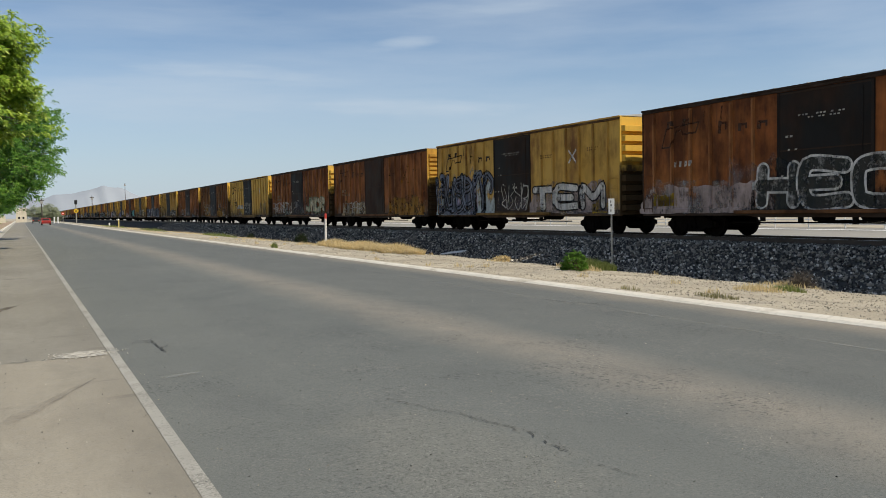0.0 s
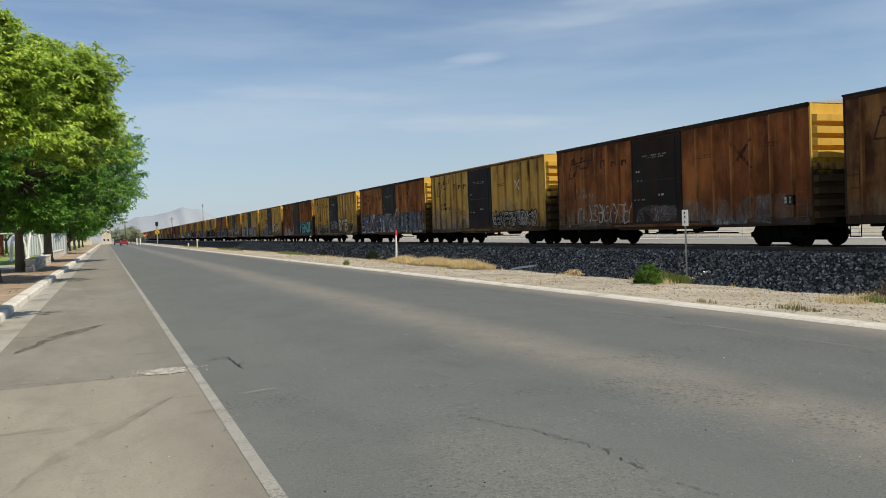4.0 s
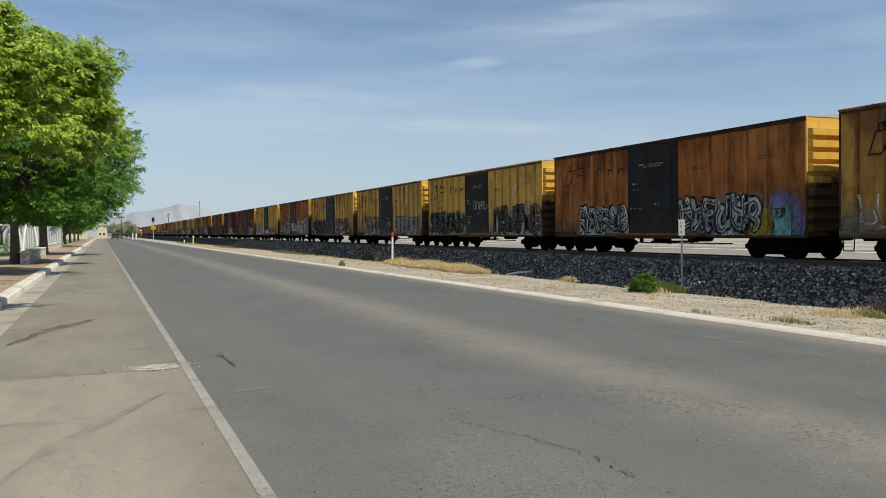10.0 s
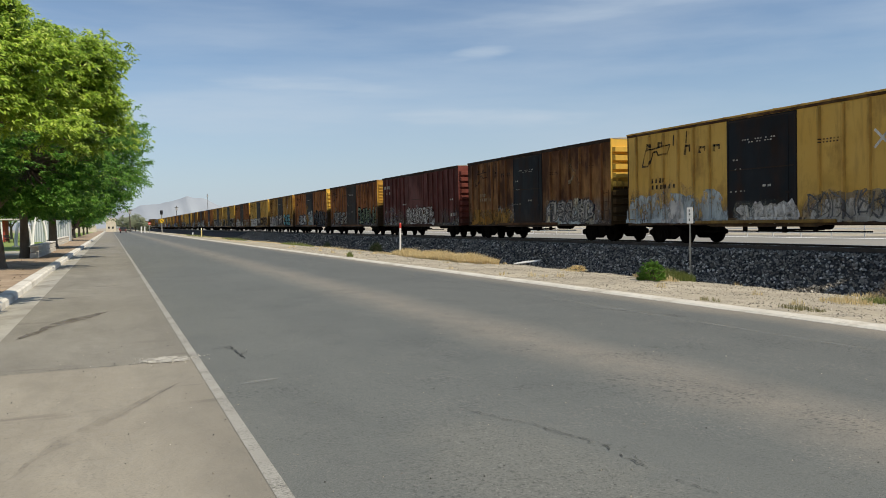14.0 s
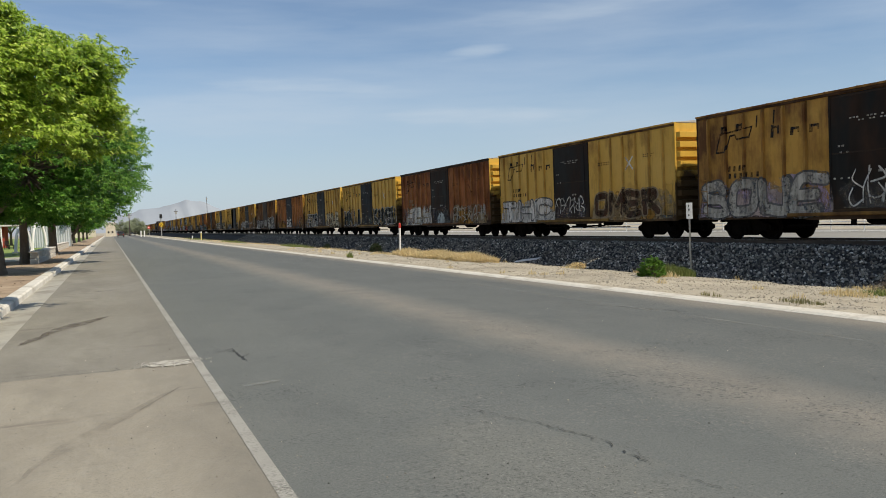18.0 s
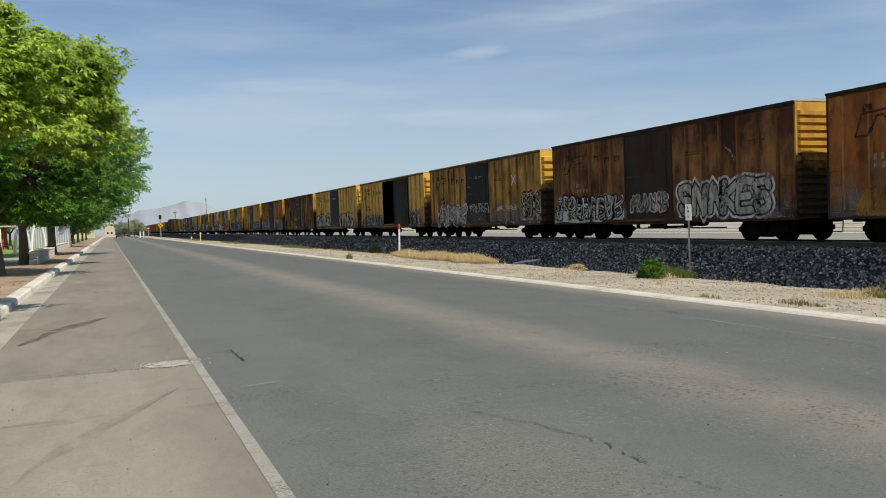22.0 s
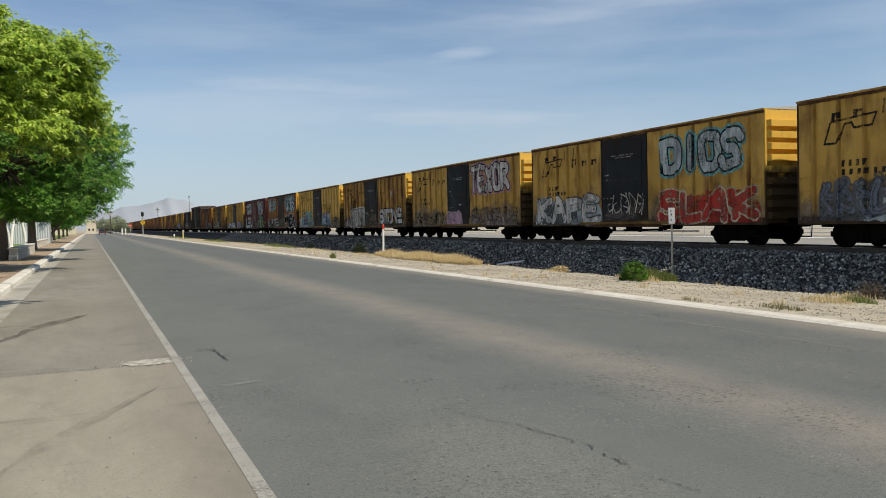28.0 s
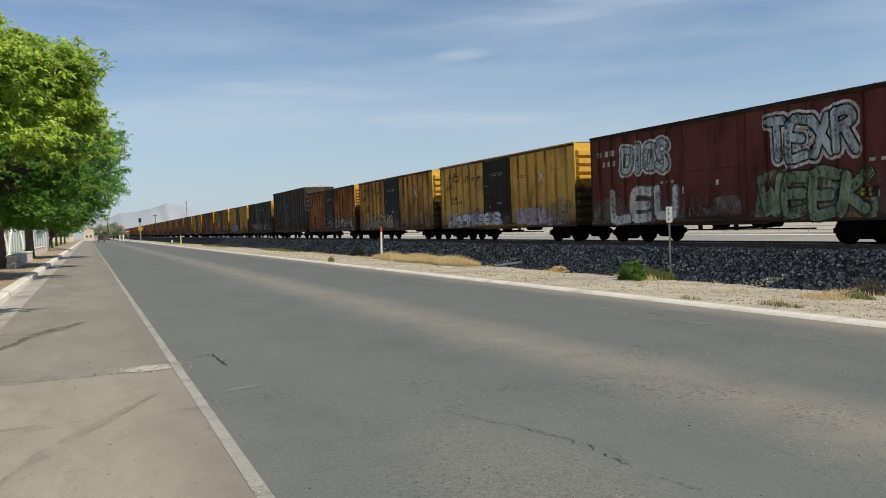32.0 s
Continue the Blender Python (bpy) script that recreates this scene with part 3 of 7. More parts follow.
P_DOOR = [boxcar_paint("blue_black_door", (0.010, 0.013, 0.016), (0.015, 0.018, 0.021), (0.05, 0.028, 0.018), 0.30, 0.4),
          boxcar_paint("black_door", (0.009, 0.0085, 0.0075), (0.015, 0.0135, 0.0115), (0.045, 0.025, 0.016), 0.45, 0.4),
          boxcar_paint("brown_black_door", (0.024, 0.017, 0.012), (0.032, 0.022, 0.015), (0.055, 0.026, 0.015), 0.6, 0.4)]
# the last figure darkens the lower ends like the next car's shade
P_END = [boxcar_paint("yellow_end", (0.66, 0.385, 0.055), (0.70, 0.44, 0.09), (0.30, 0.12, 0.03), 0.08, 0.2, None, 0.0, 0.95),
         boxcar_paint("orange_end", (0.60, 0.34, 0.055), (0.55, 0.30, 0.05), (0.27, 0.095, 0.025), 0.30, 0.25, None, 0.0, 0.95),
         boxcar_paint("maroon_end", (0.24, 0.06, 0.045), (0.2, 0.055, 0.04), (0.12, 0.035, 0.02), 0.4, 0.3)]
P_FRAME = boxcar_paint("underframe_steel", (0.035, 0.024, 0.017), (0.028, 0.021, 0.016), (0.035, 0.018, 0.011), 0.6, 0.6)
P_POST_SHADE = boxcar_paint("rusted_seam", (0.085, 0.042, 0.020), (0.12, 0.06, 0.026), (0.05, 0.024, 0.013), 0.5, 0.5)
P_RIB_SHADE = boxcar_paint("rusted_valley", (0.20, 0.062, 0.026), (0.24, 0.085, 0.032), (0.10, 0.035, 0.018), 0.4, 0.5)
P_TRIM = boxcar_paint("dark_trim", (0.05, 0.032, 0.022), (0.04, 0.027, 0.019), (0.03, 0.016, 0.010), 0.5, 0.5)
SILLS = {m.name: boxcar_paint(f"{m.name}_sill", tuple(v * 0.62 for v in b), tuple(v * 0.5 for v in b), (0.07, 0.035, 0.018), 0.62, 0.7) for m, b in zip(P_YELLOW, ((0.40, 0.24, 0.08), (0.34, 0.2, 0.07), (0.26, 0.14, 0.05)))}
# rear ends, unseen, painted dark to cut the light bounced onto facing ends
P_DARK_REAR = boxcar_paint("grimy_end", (0.075, 0.04, 0.022), (0.06, 0.035, 0.02), (0.04, 0.02, 0.012), 0.6, 0.6)


def mesh_of(name, bm, materials, smooth=False):
    me = bpy.data.meshes.new(name)
    bm.to_mesh(me)
    bm.free()
    for m in materials:
        me.materials.append(m)
    if smooth:
        me.polygons.foreach_set("use_smooth", [True] * len(me.polygons))
    return me


def recoloured(me, material):
    """The mesh with another paint; one mesh for each paint."""
    key = (me.name, material.name)
    if key not in PAINTED:
        c = me.copy()
        c.materials.clear()
        c.materials.append(material)
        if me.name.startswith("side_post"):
            c.materials.append(P_POST_SHADE)
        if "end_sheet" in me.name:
            c.materials.append(P_RIB_SHADE)
        PAINTED[key] = c
    return PAINTED[key]


M_SHADE_LINING = surface("wood_lining", (0.020, 0.016, 0.012), (0.035, 0.027, 0.02), 2.0, 0.9, 0.3, gloss=0.1)
PAINTED = {}
POST_D = 0.085          # how far the pressed side posts stand out
DOOR_Y0, DOOR_Y1 = -1.52, 1.70          # the doorway, in the car's length


def car_meshes(eave):
    """The meshes that every boxcar of this height shares."""
    out = {}
    # the shell: floor, far and near side sheets with the doorway left open, inner ends
    t = 0.04
    for key, y0, y1, x0 in (("far_side", -HALF, HALF, SIDE - t), ("side_sheet_a", -HALF, DOOR_Y0, -SIDE), ("side_sheet_b", DOOR_Y1, HALF, -SIDE)):
        bm = bmesh.new()
        box(bm, x0, y0, SILL, x0 + t, y1, eave)
        out[key] = bm
    bm = bmesh.new()
    box(bm, -SIDE, DOOR_Y0, eave - 0.16, -SIDE + t, DOOR_Y1, eave - 0.002)
    out["lintel"] = bm
    bm = bmesh.new()
    box(bm, -SIDE, DOOR_Y0, SILL, -SIDE + t, DOOR_Y1, SILL + 0.22)
    out["threshold"] = bm
    bm = bmesh.new()
    box(bm, -SIDE + t, -HALF + 0.03, SILL + 0.2, SIDE - t, HALF - 0.03, SILL + 0.26)
    out["floor"] = bm
    bm = bmesh.new()
    box(bm, -0.05, -HALF, eave - 0.13, 0.05, HALF, eave - 0.001, 0.01)
    out["top_chord"] = bm
    bm = bmesh.new()      # a pressed side post: hat section with sloping flanks
    zs = (SILL + 0.16, SILL + 0.24, eave - 0.24, eave - 0.14)
    for z0, z1, d0, d1 in zip(zs, zs[1:], (0.0, POST_D, POST_D), (POST_D, POST_D, 0.0)):
        lo = [bm.verts.new(p) for p in ((0, -0.055, z0), (-d0, -0.035, z0), (-d0, 0.035, z0), (0, 0.055, z0))]
        hi = [bm.verts.new(p) for p in ((0, -0.055, z1), (-d1, -0.035, z1), (-d1, 0.035, z1), (0, 0.055, z1))]
        for k in range(3):
            bm.faces.new((lo[k], lo[k + 1], hi[k + 1], hi[k]))
    bmesh.ops.remove_doubles(bm, verts=bm.verts[:], dist=0.0005)
    for sd, wide in ((-1, 0.074), (1, 0.092)):      # dark strip along each flank, the post's shadow line painted on
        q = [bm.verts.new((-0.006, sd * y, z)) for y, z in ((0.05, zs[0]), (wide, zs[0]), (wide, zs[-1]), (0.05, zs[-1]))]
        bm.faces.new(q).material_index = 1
    out["side_post"] = bm
    bm = bmesh.new()      # side sill: a straight channel, a little deeper under the door
    prof = [(-HALF, SILL + 0.2), (-HALF, SILL - 0.04), (-2.6, SILL - 0.04), (-2.3, SILL - 0.10), (2.5, SILL - 0.10), (2.8, SILL - 0.04), (HALF, SILL - 0.04), (HALF, SILL + 0.2)]
    a = [bm.verts.new((-0.04, y, z)) for y, z in prof]
    b = [bm.verts.new((0.04, y, z)) for y, z in prof]
    n = len(prof)
    for k in range(n):
        bm.faces.new((a[k], a[(k + 1) % n], b[(k + 1) % n], b[k]))
    bm.faces.new(a)
    bm.faces.new(b[::-1])
    bmesh.ops.recalc_face_normals(bm, faces=bm.faces[:])
    out["side_sill"] = bm
    bm = bmesh.new()      # roof of cross-ribbed panels with a slight peak
    for k in range(13):
        y0, y1 = -HALF + k * 2 * HALF / 13, -HALF + (k + 1) * 2 * HALF / 13
        for s in (-1, 1):
            q = [bm.verts.new(p) for p in ((s * (SIDE + 0.06), y0 + 0.03, eave + 0.004), (0, y0 + 0.03, eave + 0.13), (0, y1 - 0.03, eave + 0.13), (s * (SIDE + 0.06), y1 - 0.03, eave + 0.004))]
            bm.faces.new(q if s < 0 else q[::-1])
        if k:
            for s in (-1, 1):
                lo = [(s * (SIDE + 0.06), eave + 0.028), (0, eave + 0.16)]
                vs = [bm.verts.new((x, y, z)) for x, z in lo for y in (y0 - 0.035, y0 + 0.035)]
                bm.faces.new((vs[0], vs[1], vs[3], vs[2]))
                for i, j in ((0, 2), (1, 3)):
                    w = [bm.verts.new((bm_v.co.x, bm_v.co.y, bm_v.co.z - 0.055)) for bm_v in (vs[i], vs[j])]
                    bm.faces.new((vs[i], vs[j], w[1], w[0]))
                w = [bm.verts.new((v.co.x, v.co.y, v.co.z - 0.055)) for v in vs[:2]]
                bm.faces.new((vs[0], vs[1], w[1], w[0]))
    for s in (-1, 1):
        y = s * HALF
        q = [bm.verts.new(p) for p in ((-SIDE - 0.06, y, eave - 0.03), (SIDE + 0.06, y, eave - 0.03), (SIDE + 0.06, y, eave + 0.01), (0, y, eave + 0.14), (-SIDE - 0.06, y, eave + 0.01))]
        bm.faces.new(q)
    out["roof"] = bm
    bm = bmesh.new()      # the rolled edge along the eave
    box(bm, -0.014, -HALF - 0.02, eave - 0.05, 0.014, HALF + 0.02, eave + 0.012, 0.006)
    out["eave_trim"] = bm
    for key, nrib in (("end_sheet", 9), ("fine_end_sheet", 14)):      # corrugated end sheet: horizontal ribs with a flat face
        bm = bmesh.new()
        zs, ds = [], []
        z = SILL
        zs.append(z), ds.append(0.0)
        pitch = (eave - 0.22 - SILL - 0.15) / nrib
        for k in range(nrib):
            b0 = SILL + 0.15 + k * pitch
            for dz, d in ((0.0, 0.0), (0.015, 1.35 / nrib), (0.215, 1.35 / nrib), (0.24, 0.0)):
                zs.append(b0 + dz * pitch / 0.36)
                ds.append(d)
        zs.append(eave), ds.append(0.0)
        xs = (-SIDE + 0.02, -SIDE + 0.14, SIDE - 0.14, SIDE - 0.02)
        rows = [[bm.verts.new((x, -d * (1 if 0 < i < 3 else 0), z)) for i, x in enumerate(xs)] for z, d in zip(zs, ds)]
        # valleys and rib undersides take a dark red that paints in their shade
        for j, (r0, r1) in enumerate(zip(rows, rows[1:])):
            for k in range(3):
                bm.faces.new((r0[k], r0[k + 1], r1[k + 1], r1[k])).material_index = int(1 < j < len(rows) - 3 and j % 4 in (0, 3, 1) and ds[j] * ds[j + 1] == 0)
        for s in (-1, 1):
            box(bm, s * (SIDE - 0.03) - 0.045, -0.03, SILL - 0.04, s * (SIDE - 0.03) + 0.045, 0.03, eave)
        out[key] = bm
    bm = bmesh.new()      # plug door: flat panel with rim, two mid rails and locking bars
    w = (DOOR_Y1 - DOOR_Y0) / 2
    box(bm, -0.05, -w, SILL + 0.16, 0.0, w, eave - 0.14, 0.012)
    out["door"] = bm
    bm = bmesh.new()
    box(bm, -0.065, -0.04, SILL + 0.16, -0.05, 0.04, eave - 0.14, 0.004)
    out["door_stile"] = bm
    bm = bmesh.new()
    box(bm, -0.058, -w + 0.12, -0.02, -0.05, w - 0.12, 0.02)
    out["door_rail"] = bm
    bm = bmesh.new()
    box(bm, -0.14, -w - 1.6, SILL + 0.02, 0.0, w + 1.6, SILL + 0.13, 0.015)
    out["door_track"] = bm
    bm = bmesh.new()
    tube(bm, (-0.1, 0, SILL + 0.3), (-0.1, 0, eave - 0.3), 0.018, n=6)
    box(bm, -0.12, -0.12, SILL + 1.0, -0.08, 0.12, SILL + 1.07)
    out["locking_bar"] = bm
    return out


def truck_meshes():
    out = {}
    bm = bmesh.new()      # cast side frame with a sagging belly and spring opening
    pts = [(-1.15, 0.50), (-1.15, 0.34), (-0.75, 0.34), (-0.42, 0.16), (0.42, 0.16), (0.75, 0.34), (1.15, 0.34), (1.15, 0.50), (0.9, 0.58), (0.5, 0.70), (-0.5, 0.70), (-0.9, 0.58)]
    a = [bm.verts.new((-0.07, y, z)) for y, z in pts]
    b = [bm.verts.new((0.07, y, z)) for y, z in pts]
    n = len(pts)
    for k in range(n):
        bm.faces.new((a[k], a[(k + 1) % n], b[(k + 1) % n], b[k]))
    bm.faces.new(a)
    bm.faces.new(b[::-1])
    bmesh.ops.recalc_face_normals(bm, faces=bm.faces[:])
    for y in (-0.89, 0.89):
        box(bm, -0.13, y - 0.13, 0.30, -0.05, y + 0.13, 0.56, 0.03)
    for y in (-0.2, 0.0, 0.2):
        tube(bm, (-0.09, y, 0.24), (-0.09, y, 0.52), 0.075, n=8)
    out["side_frame"] = bm
    bm = bmesh.new()
    box(bm, -1.15, -0.2, 0.42, 1.15, 0.2, 0.72, 0.04)
    out["bolster"] = bm
    bm = bmesh.new()      # a wheelset: two flanged wheels on an axle, turned about x
    tube(bm, (-1.0, 0, 0), (1.0, 0, 0), 0.075, n=10)
    for s in (-1, 1):
        prof = [(0.66, 0.075), (0.66, 0.15), (0.715, 0.30), (0.70, 0.36), (0.685, 0.445), (0.715, 0.445), (0.73, 0.425), (0.82, 0.419), (0.82, 0.36), (0.765, 0.32), (0.77, 0.16), (0.83, 0.14), (0.83, 0.075)]
        rings = []
        for k in range(16):
            t = 2 * math.pi * k / 16
            rings.append([bm.verts.new((s * x, r * math.cos(t), r * math.sin(t))) for x, r in prof])
        for k in range(16):
            p, q = rings[k], rings[(k + 1) % 16]
            for i in range(len(prof) - 1):
                bm.faces.new((p[i], p[i + 1], q[i + 1], q[i]))
    bmesh.ops.recalc_face_normals(bm, faces=bm.faces[:])
    out["wheelset"] = bm
    bm = bmesh.new()
    tube(bm, (0, 0, 0.82), (0, -0.62, 0.82), 0.09, n=8)
    box(bm, -0.16, -0.74, 0.68, 0.12, -0.5, 0.96, 0.05)
    box(bm, -0.5, -0.06, 0.62, 0.5, 0.3, 1.0, 0.03)
    out["coupler"] = bm
    bm = bmesh.new()      # centre sill and brake gear below the floor
    box(bm, -0.33, -HALF, 0.68, 0.33, HALF, 0.97)
    tube(bm, (0.5, -1.0, 0.72), (0.5, 0.2, 0.72), 0.2, n=10)
    tube(bm, (-0.55, 0.5, 0.68), (-0.55, 1.1, 0.68), 0.16, n=10)
    for y in (-2.6, -0.6, 1.6, 3.2):
        box(bm, -1.45, y - 0.05, 0.72, 1.45, y + 0.05, 0.95)
    for y, dz in ((-2.2, 0.14), (-0.9, 0.2), (0.9, 0.16), (2.3, 0.12)):      # door track brackets and brake rigging
        box(bm, -1.49, y - 0.07, SILL - 0.1 - dz, -1.38, y + 0.07, SILL - 0.03, 0.01)
    tube(bm, (-1.3, -2.4, 0.58), (-1.3, 0.4, 0.55), 0.035, n=6)
    tube(bm, (-1.0, -3.9, 0.5), (-1.0, 3.9, 0.5), 0.025, n=6)
    out["underframe"] = bm
    bm = bmesh.new()      # four rungs between two thin rails
    for y in (-0.21, 0.21):
        tube(bm, (-0.07, y, SILL + 0.1), (-0.07, y, SILL + 1.55), 0.014, n=5)
        for z in (SILL + 0.2, SILL + 1.4):
            tube(bm, (0, y, z), (-0.07, y, z), 0.012, n=5)
    for k in range(4):
        tube(bm, (-0.07, -0.21, SILL + 0.22 + 0.4 * k), (-0.07, 0.21, SILL + 0.22 + 0.4 * k), 0.013, n=5)
    out["ladder"] = bm
    bm = bmesh.new()
    for y in (-0.2, 0.2):
        tube(bm, (0, y, SILL), (-0.02, y * 0.95, SILL - 0.42), 0.018, n=5)
    tube(bm, (-0.02, -0.19, SILL - 0.42), (-0.02, 0.19, SILL - 0.42), 0.02, n=5)
    out["sill_step"] = bm
    return out


MESH = {k: mesh_of(k, bm, [P_FRAME]) for k, bm in car_meshes(EAVE).items()}
TALL = {k: mesh_of(k, bm, [P_FRAME]) for k, bm in car_meshes(EAVE + 0.72).items()}
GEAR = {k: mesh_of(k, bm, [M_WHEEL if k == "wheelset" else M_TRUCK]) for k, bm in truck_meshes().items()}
POST_Y = (-7.0, -6.08, -5.16, -4.24, -3.32, -2.42, 2.6, 3.5, 4.4, 5.3, 6.2, 7.1)


def child(name, me, parent, m, label=""):
    o = new(name, me)
    o.parent = parent
    o.matrix_basis = m
    if label:
        o["label"] = label
    return o


def boxcar(label, paint, door, end, tall=False, open_door=False, simple=False, roof=None):
    car = empty("boxcar")
    tagged(car, label, "boxcar", "boxcars of the freight train")
    mm = TALL if tall else MESH
    I = Matrix.Identity(4)
    for key, name in (("far_side", "side_sheet"), ("side_sheet_a", "side_sheet"), ("side_sheet_b", "side_sheet"), ("lintel", "lintel"), ("threshold", "threshold"), ("floor", "floor")):
        child(name, recoloured(mm[key], paint), car, I)
    for s in (-1, 1):
        child("top_chord", recoloured(mm["top_chord"], SILLS.get(paint.name, P_TRIM)), car, pose(s * SIDE, 0, 0))
    child("roof", recoloured(mm["roof"], roof or M_ROOF), car, I, "galvanised ribbed roof")
    for s in (-1, 1):
        child("eave_trim", recoloured(mm["eave_trim"], P_TRIM if paint.name[0] != "y" else RIBS[paint.name]), car, pose(s * (SIDE + 0.06), 0, 0))
    if not simple:
        for y in (HALF - 0.33, 0.33 - HALF):
            child("ladder", recoloured(GEAR["ladder"], paint), car, pose(-SIDE, y, 0), "low steel ladder beside the corner")
            child("sill_step", GEAR["sill_step"], car, pose(-SIDE - 0.02, y, 0), "bent iron step below the sill")
    for s in (-1, 1):
        child("end_sheet", recoloured(mm["fine_end_sheet" if end is P_END[1] else "end_sheet"], end if s < 0 else P_DARK_REAR), car, pose(0, s * HALF, 0, 0, 0, 0 if s < 0 else 180))
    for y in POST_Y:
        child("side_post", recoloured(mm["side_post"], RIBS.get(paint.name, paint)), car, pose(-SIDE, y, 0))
    child("side_sill", recoloured(mm["side_sill"], SILLS.get(paint.name, P_TRIM)), car, pose(-SIDE - 0.005, 0, 0))
    # near-black lining added so that the inside reads as deep shade
    if open_door:
        bm = bmesh.new()
        t = 0.06
        box(bm, SIDE - 0.14, -HALF + t, SILL + 0.27, SIDE - 0.06, HALF - t, EAVE - 0.02)
        for s in (-1, 1):
            box(bm, -SIDE + t, s * (HALF - 0.14) - 0.02, SILL + 0.27, SIDE - 0.15, s * (HALF - 0.14) + 0.02, EAVE - 0.02)
        box(bm, -SIDE + t, -HALF + 0.17, SILL + 0.265, SIDE - 0.15, HALF - 0.17, SILL + 0.29)
        box(bm, -SIDE + t, -HALF + 0.17, EAVE - 0.06, SIDE - 0.15, HALF - 0.17, EAVE - 0.02)
        part("lining", bm, M_SHADE_LINING, car, "dark dirty wooden lining")
    d = child("door", recoloured(mm["door"], door), car, pose(-SIDE - 0.06 if open_door else -SIDE + 0.03, (DOOR_Y0 + DOOR_Y1) / 2 + (-3.1 if open_door else 0), 0), "dark sliding door")
    if not simple:
        child("locking_bar", recoloured(mm["locking_bar"], door), d, pose(0.045, -1.25, 0))
        for s in (-1, 1):
            child("door_stile", recoloured(mm["door_stile"], door), d, pose(0, s * (DOOR_Y1 - DOOR_Y0) / 2 - s * 0.06, 0))
        for z in (SILL + 0.2, 0.5 * (SILL + EAVE), (EAVE + 0.72 if tall else EAVE) - 0.2):
            child("door_rail", recoloured(mm["door_rail"], door), d, pose(0, 0, z))
        child("door_track", recoloured(mm["door_track"], RIBS.get(paint.name, paint)), car, pose(-SIDE, 0.1, 0))
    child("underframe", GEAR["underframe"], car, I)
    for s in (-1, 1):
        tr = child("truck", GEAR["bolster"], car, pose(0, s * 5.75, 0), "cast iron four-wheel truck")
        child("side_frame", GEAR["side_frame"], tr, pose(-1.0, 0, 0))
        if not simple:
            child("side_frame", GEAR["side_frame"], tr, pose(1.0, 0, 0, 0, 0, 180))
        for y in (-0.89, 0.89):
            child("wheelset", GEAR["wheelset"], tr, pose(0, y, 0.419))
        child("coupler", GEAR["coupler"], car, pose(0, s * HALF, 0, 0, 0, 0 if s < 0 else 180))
    return car


# paint, door and end of each car from the head of the visible train backwards:
# y yellow, r rust, m maroon, d dark; a to c clean to worn; then the door's and the end's paint
CODES = ("rb00 rb11 yb10 rb21 rb10 ya00 rc00 rb10 yb00 ra10 yb00 rb21 ya00 ya00 yc11 ra00 ya00 yb00 yb00 ra21 "
         "ya00 rc00 m.22 rb11 ra00 yc11 ya10 rb10 ya00 yb00 ra01 rc21 yc00 yao0 ya00 rc01 ra11 yb00 yb10 yb00 "
         "yb00 yc10 ya10 ra21 m.22 yb10 yc00 rb11 d.1t d.10 yb00").split()
FIRST = -1


def car_kind(k):
    i = k - FIRST
    if i < len(CODES):
        return CODES[i]
    rng = random.Random(k * 7 + 3)
    return rng.choice(["yb00", "yc10", "ra10", "rb00", "rc10", "rb10", "rc00", "rb21"])


WORDS = {"y": "yellow boxcar with a dark sliding door", "r": "rust-brown boxcar with a dark sliding door", "m": "maroon boxcar with a matching door", "d": "dark grey boxcar with streaked sides"}
WEAR = {"a": "faded", "b": "weathered", "c": "heavily rusted", ".": "dull"}


def build_train(count):
    cars = {}
    for k in range(FIRST, FIRST + count):
        c = car_kind(k)
        paint = {"y": P_YELLOW, "r": P_RUST}.get(c[0])
        paint = paint["abc".index(c[1])] if paint else (P_MAROON if c[0] == "m" else P_DARK)
        door = paint if c[0] == "m" else P_DOOR[int(c[2])] if c[2] in "012" else P_DOOR[0]
        end = P_END[int(c[3])] if c[3] in "012" else P_DARK
        label = f"{WEAR[c[1]]} {WORDS[c[0]]}" + (" slid open" if c[2] == "o" else "") + (", taller than others" if c[3] == "t" else " on the track" if c[2] != "o" else "")
        cars[k] = boxcar(label, paint, door, end, tall=c[3] == "t", open_door=c[2] == "o", simple=k > 52)
    return cars


def car_start(k):
    """Where the end that faces the camera stands at the start; small offsets per car fit the camera's view."""
    ks = (-2, 1, 5, 9, 15, 20, 23, 27, 28.6, 33, 38, 43, 48, 130)
    ds = (0.3, 0.27, 0.12, 0.0, -0.2, -0.3, 0.52, 0.6, -0.1, -0.25, 0.05, -0.1, 0.1, 0.1)
    return LEAD + SPACING * k + float(np.interp(k, ks, ds))


CARS = build_train(100)

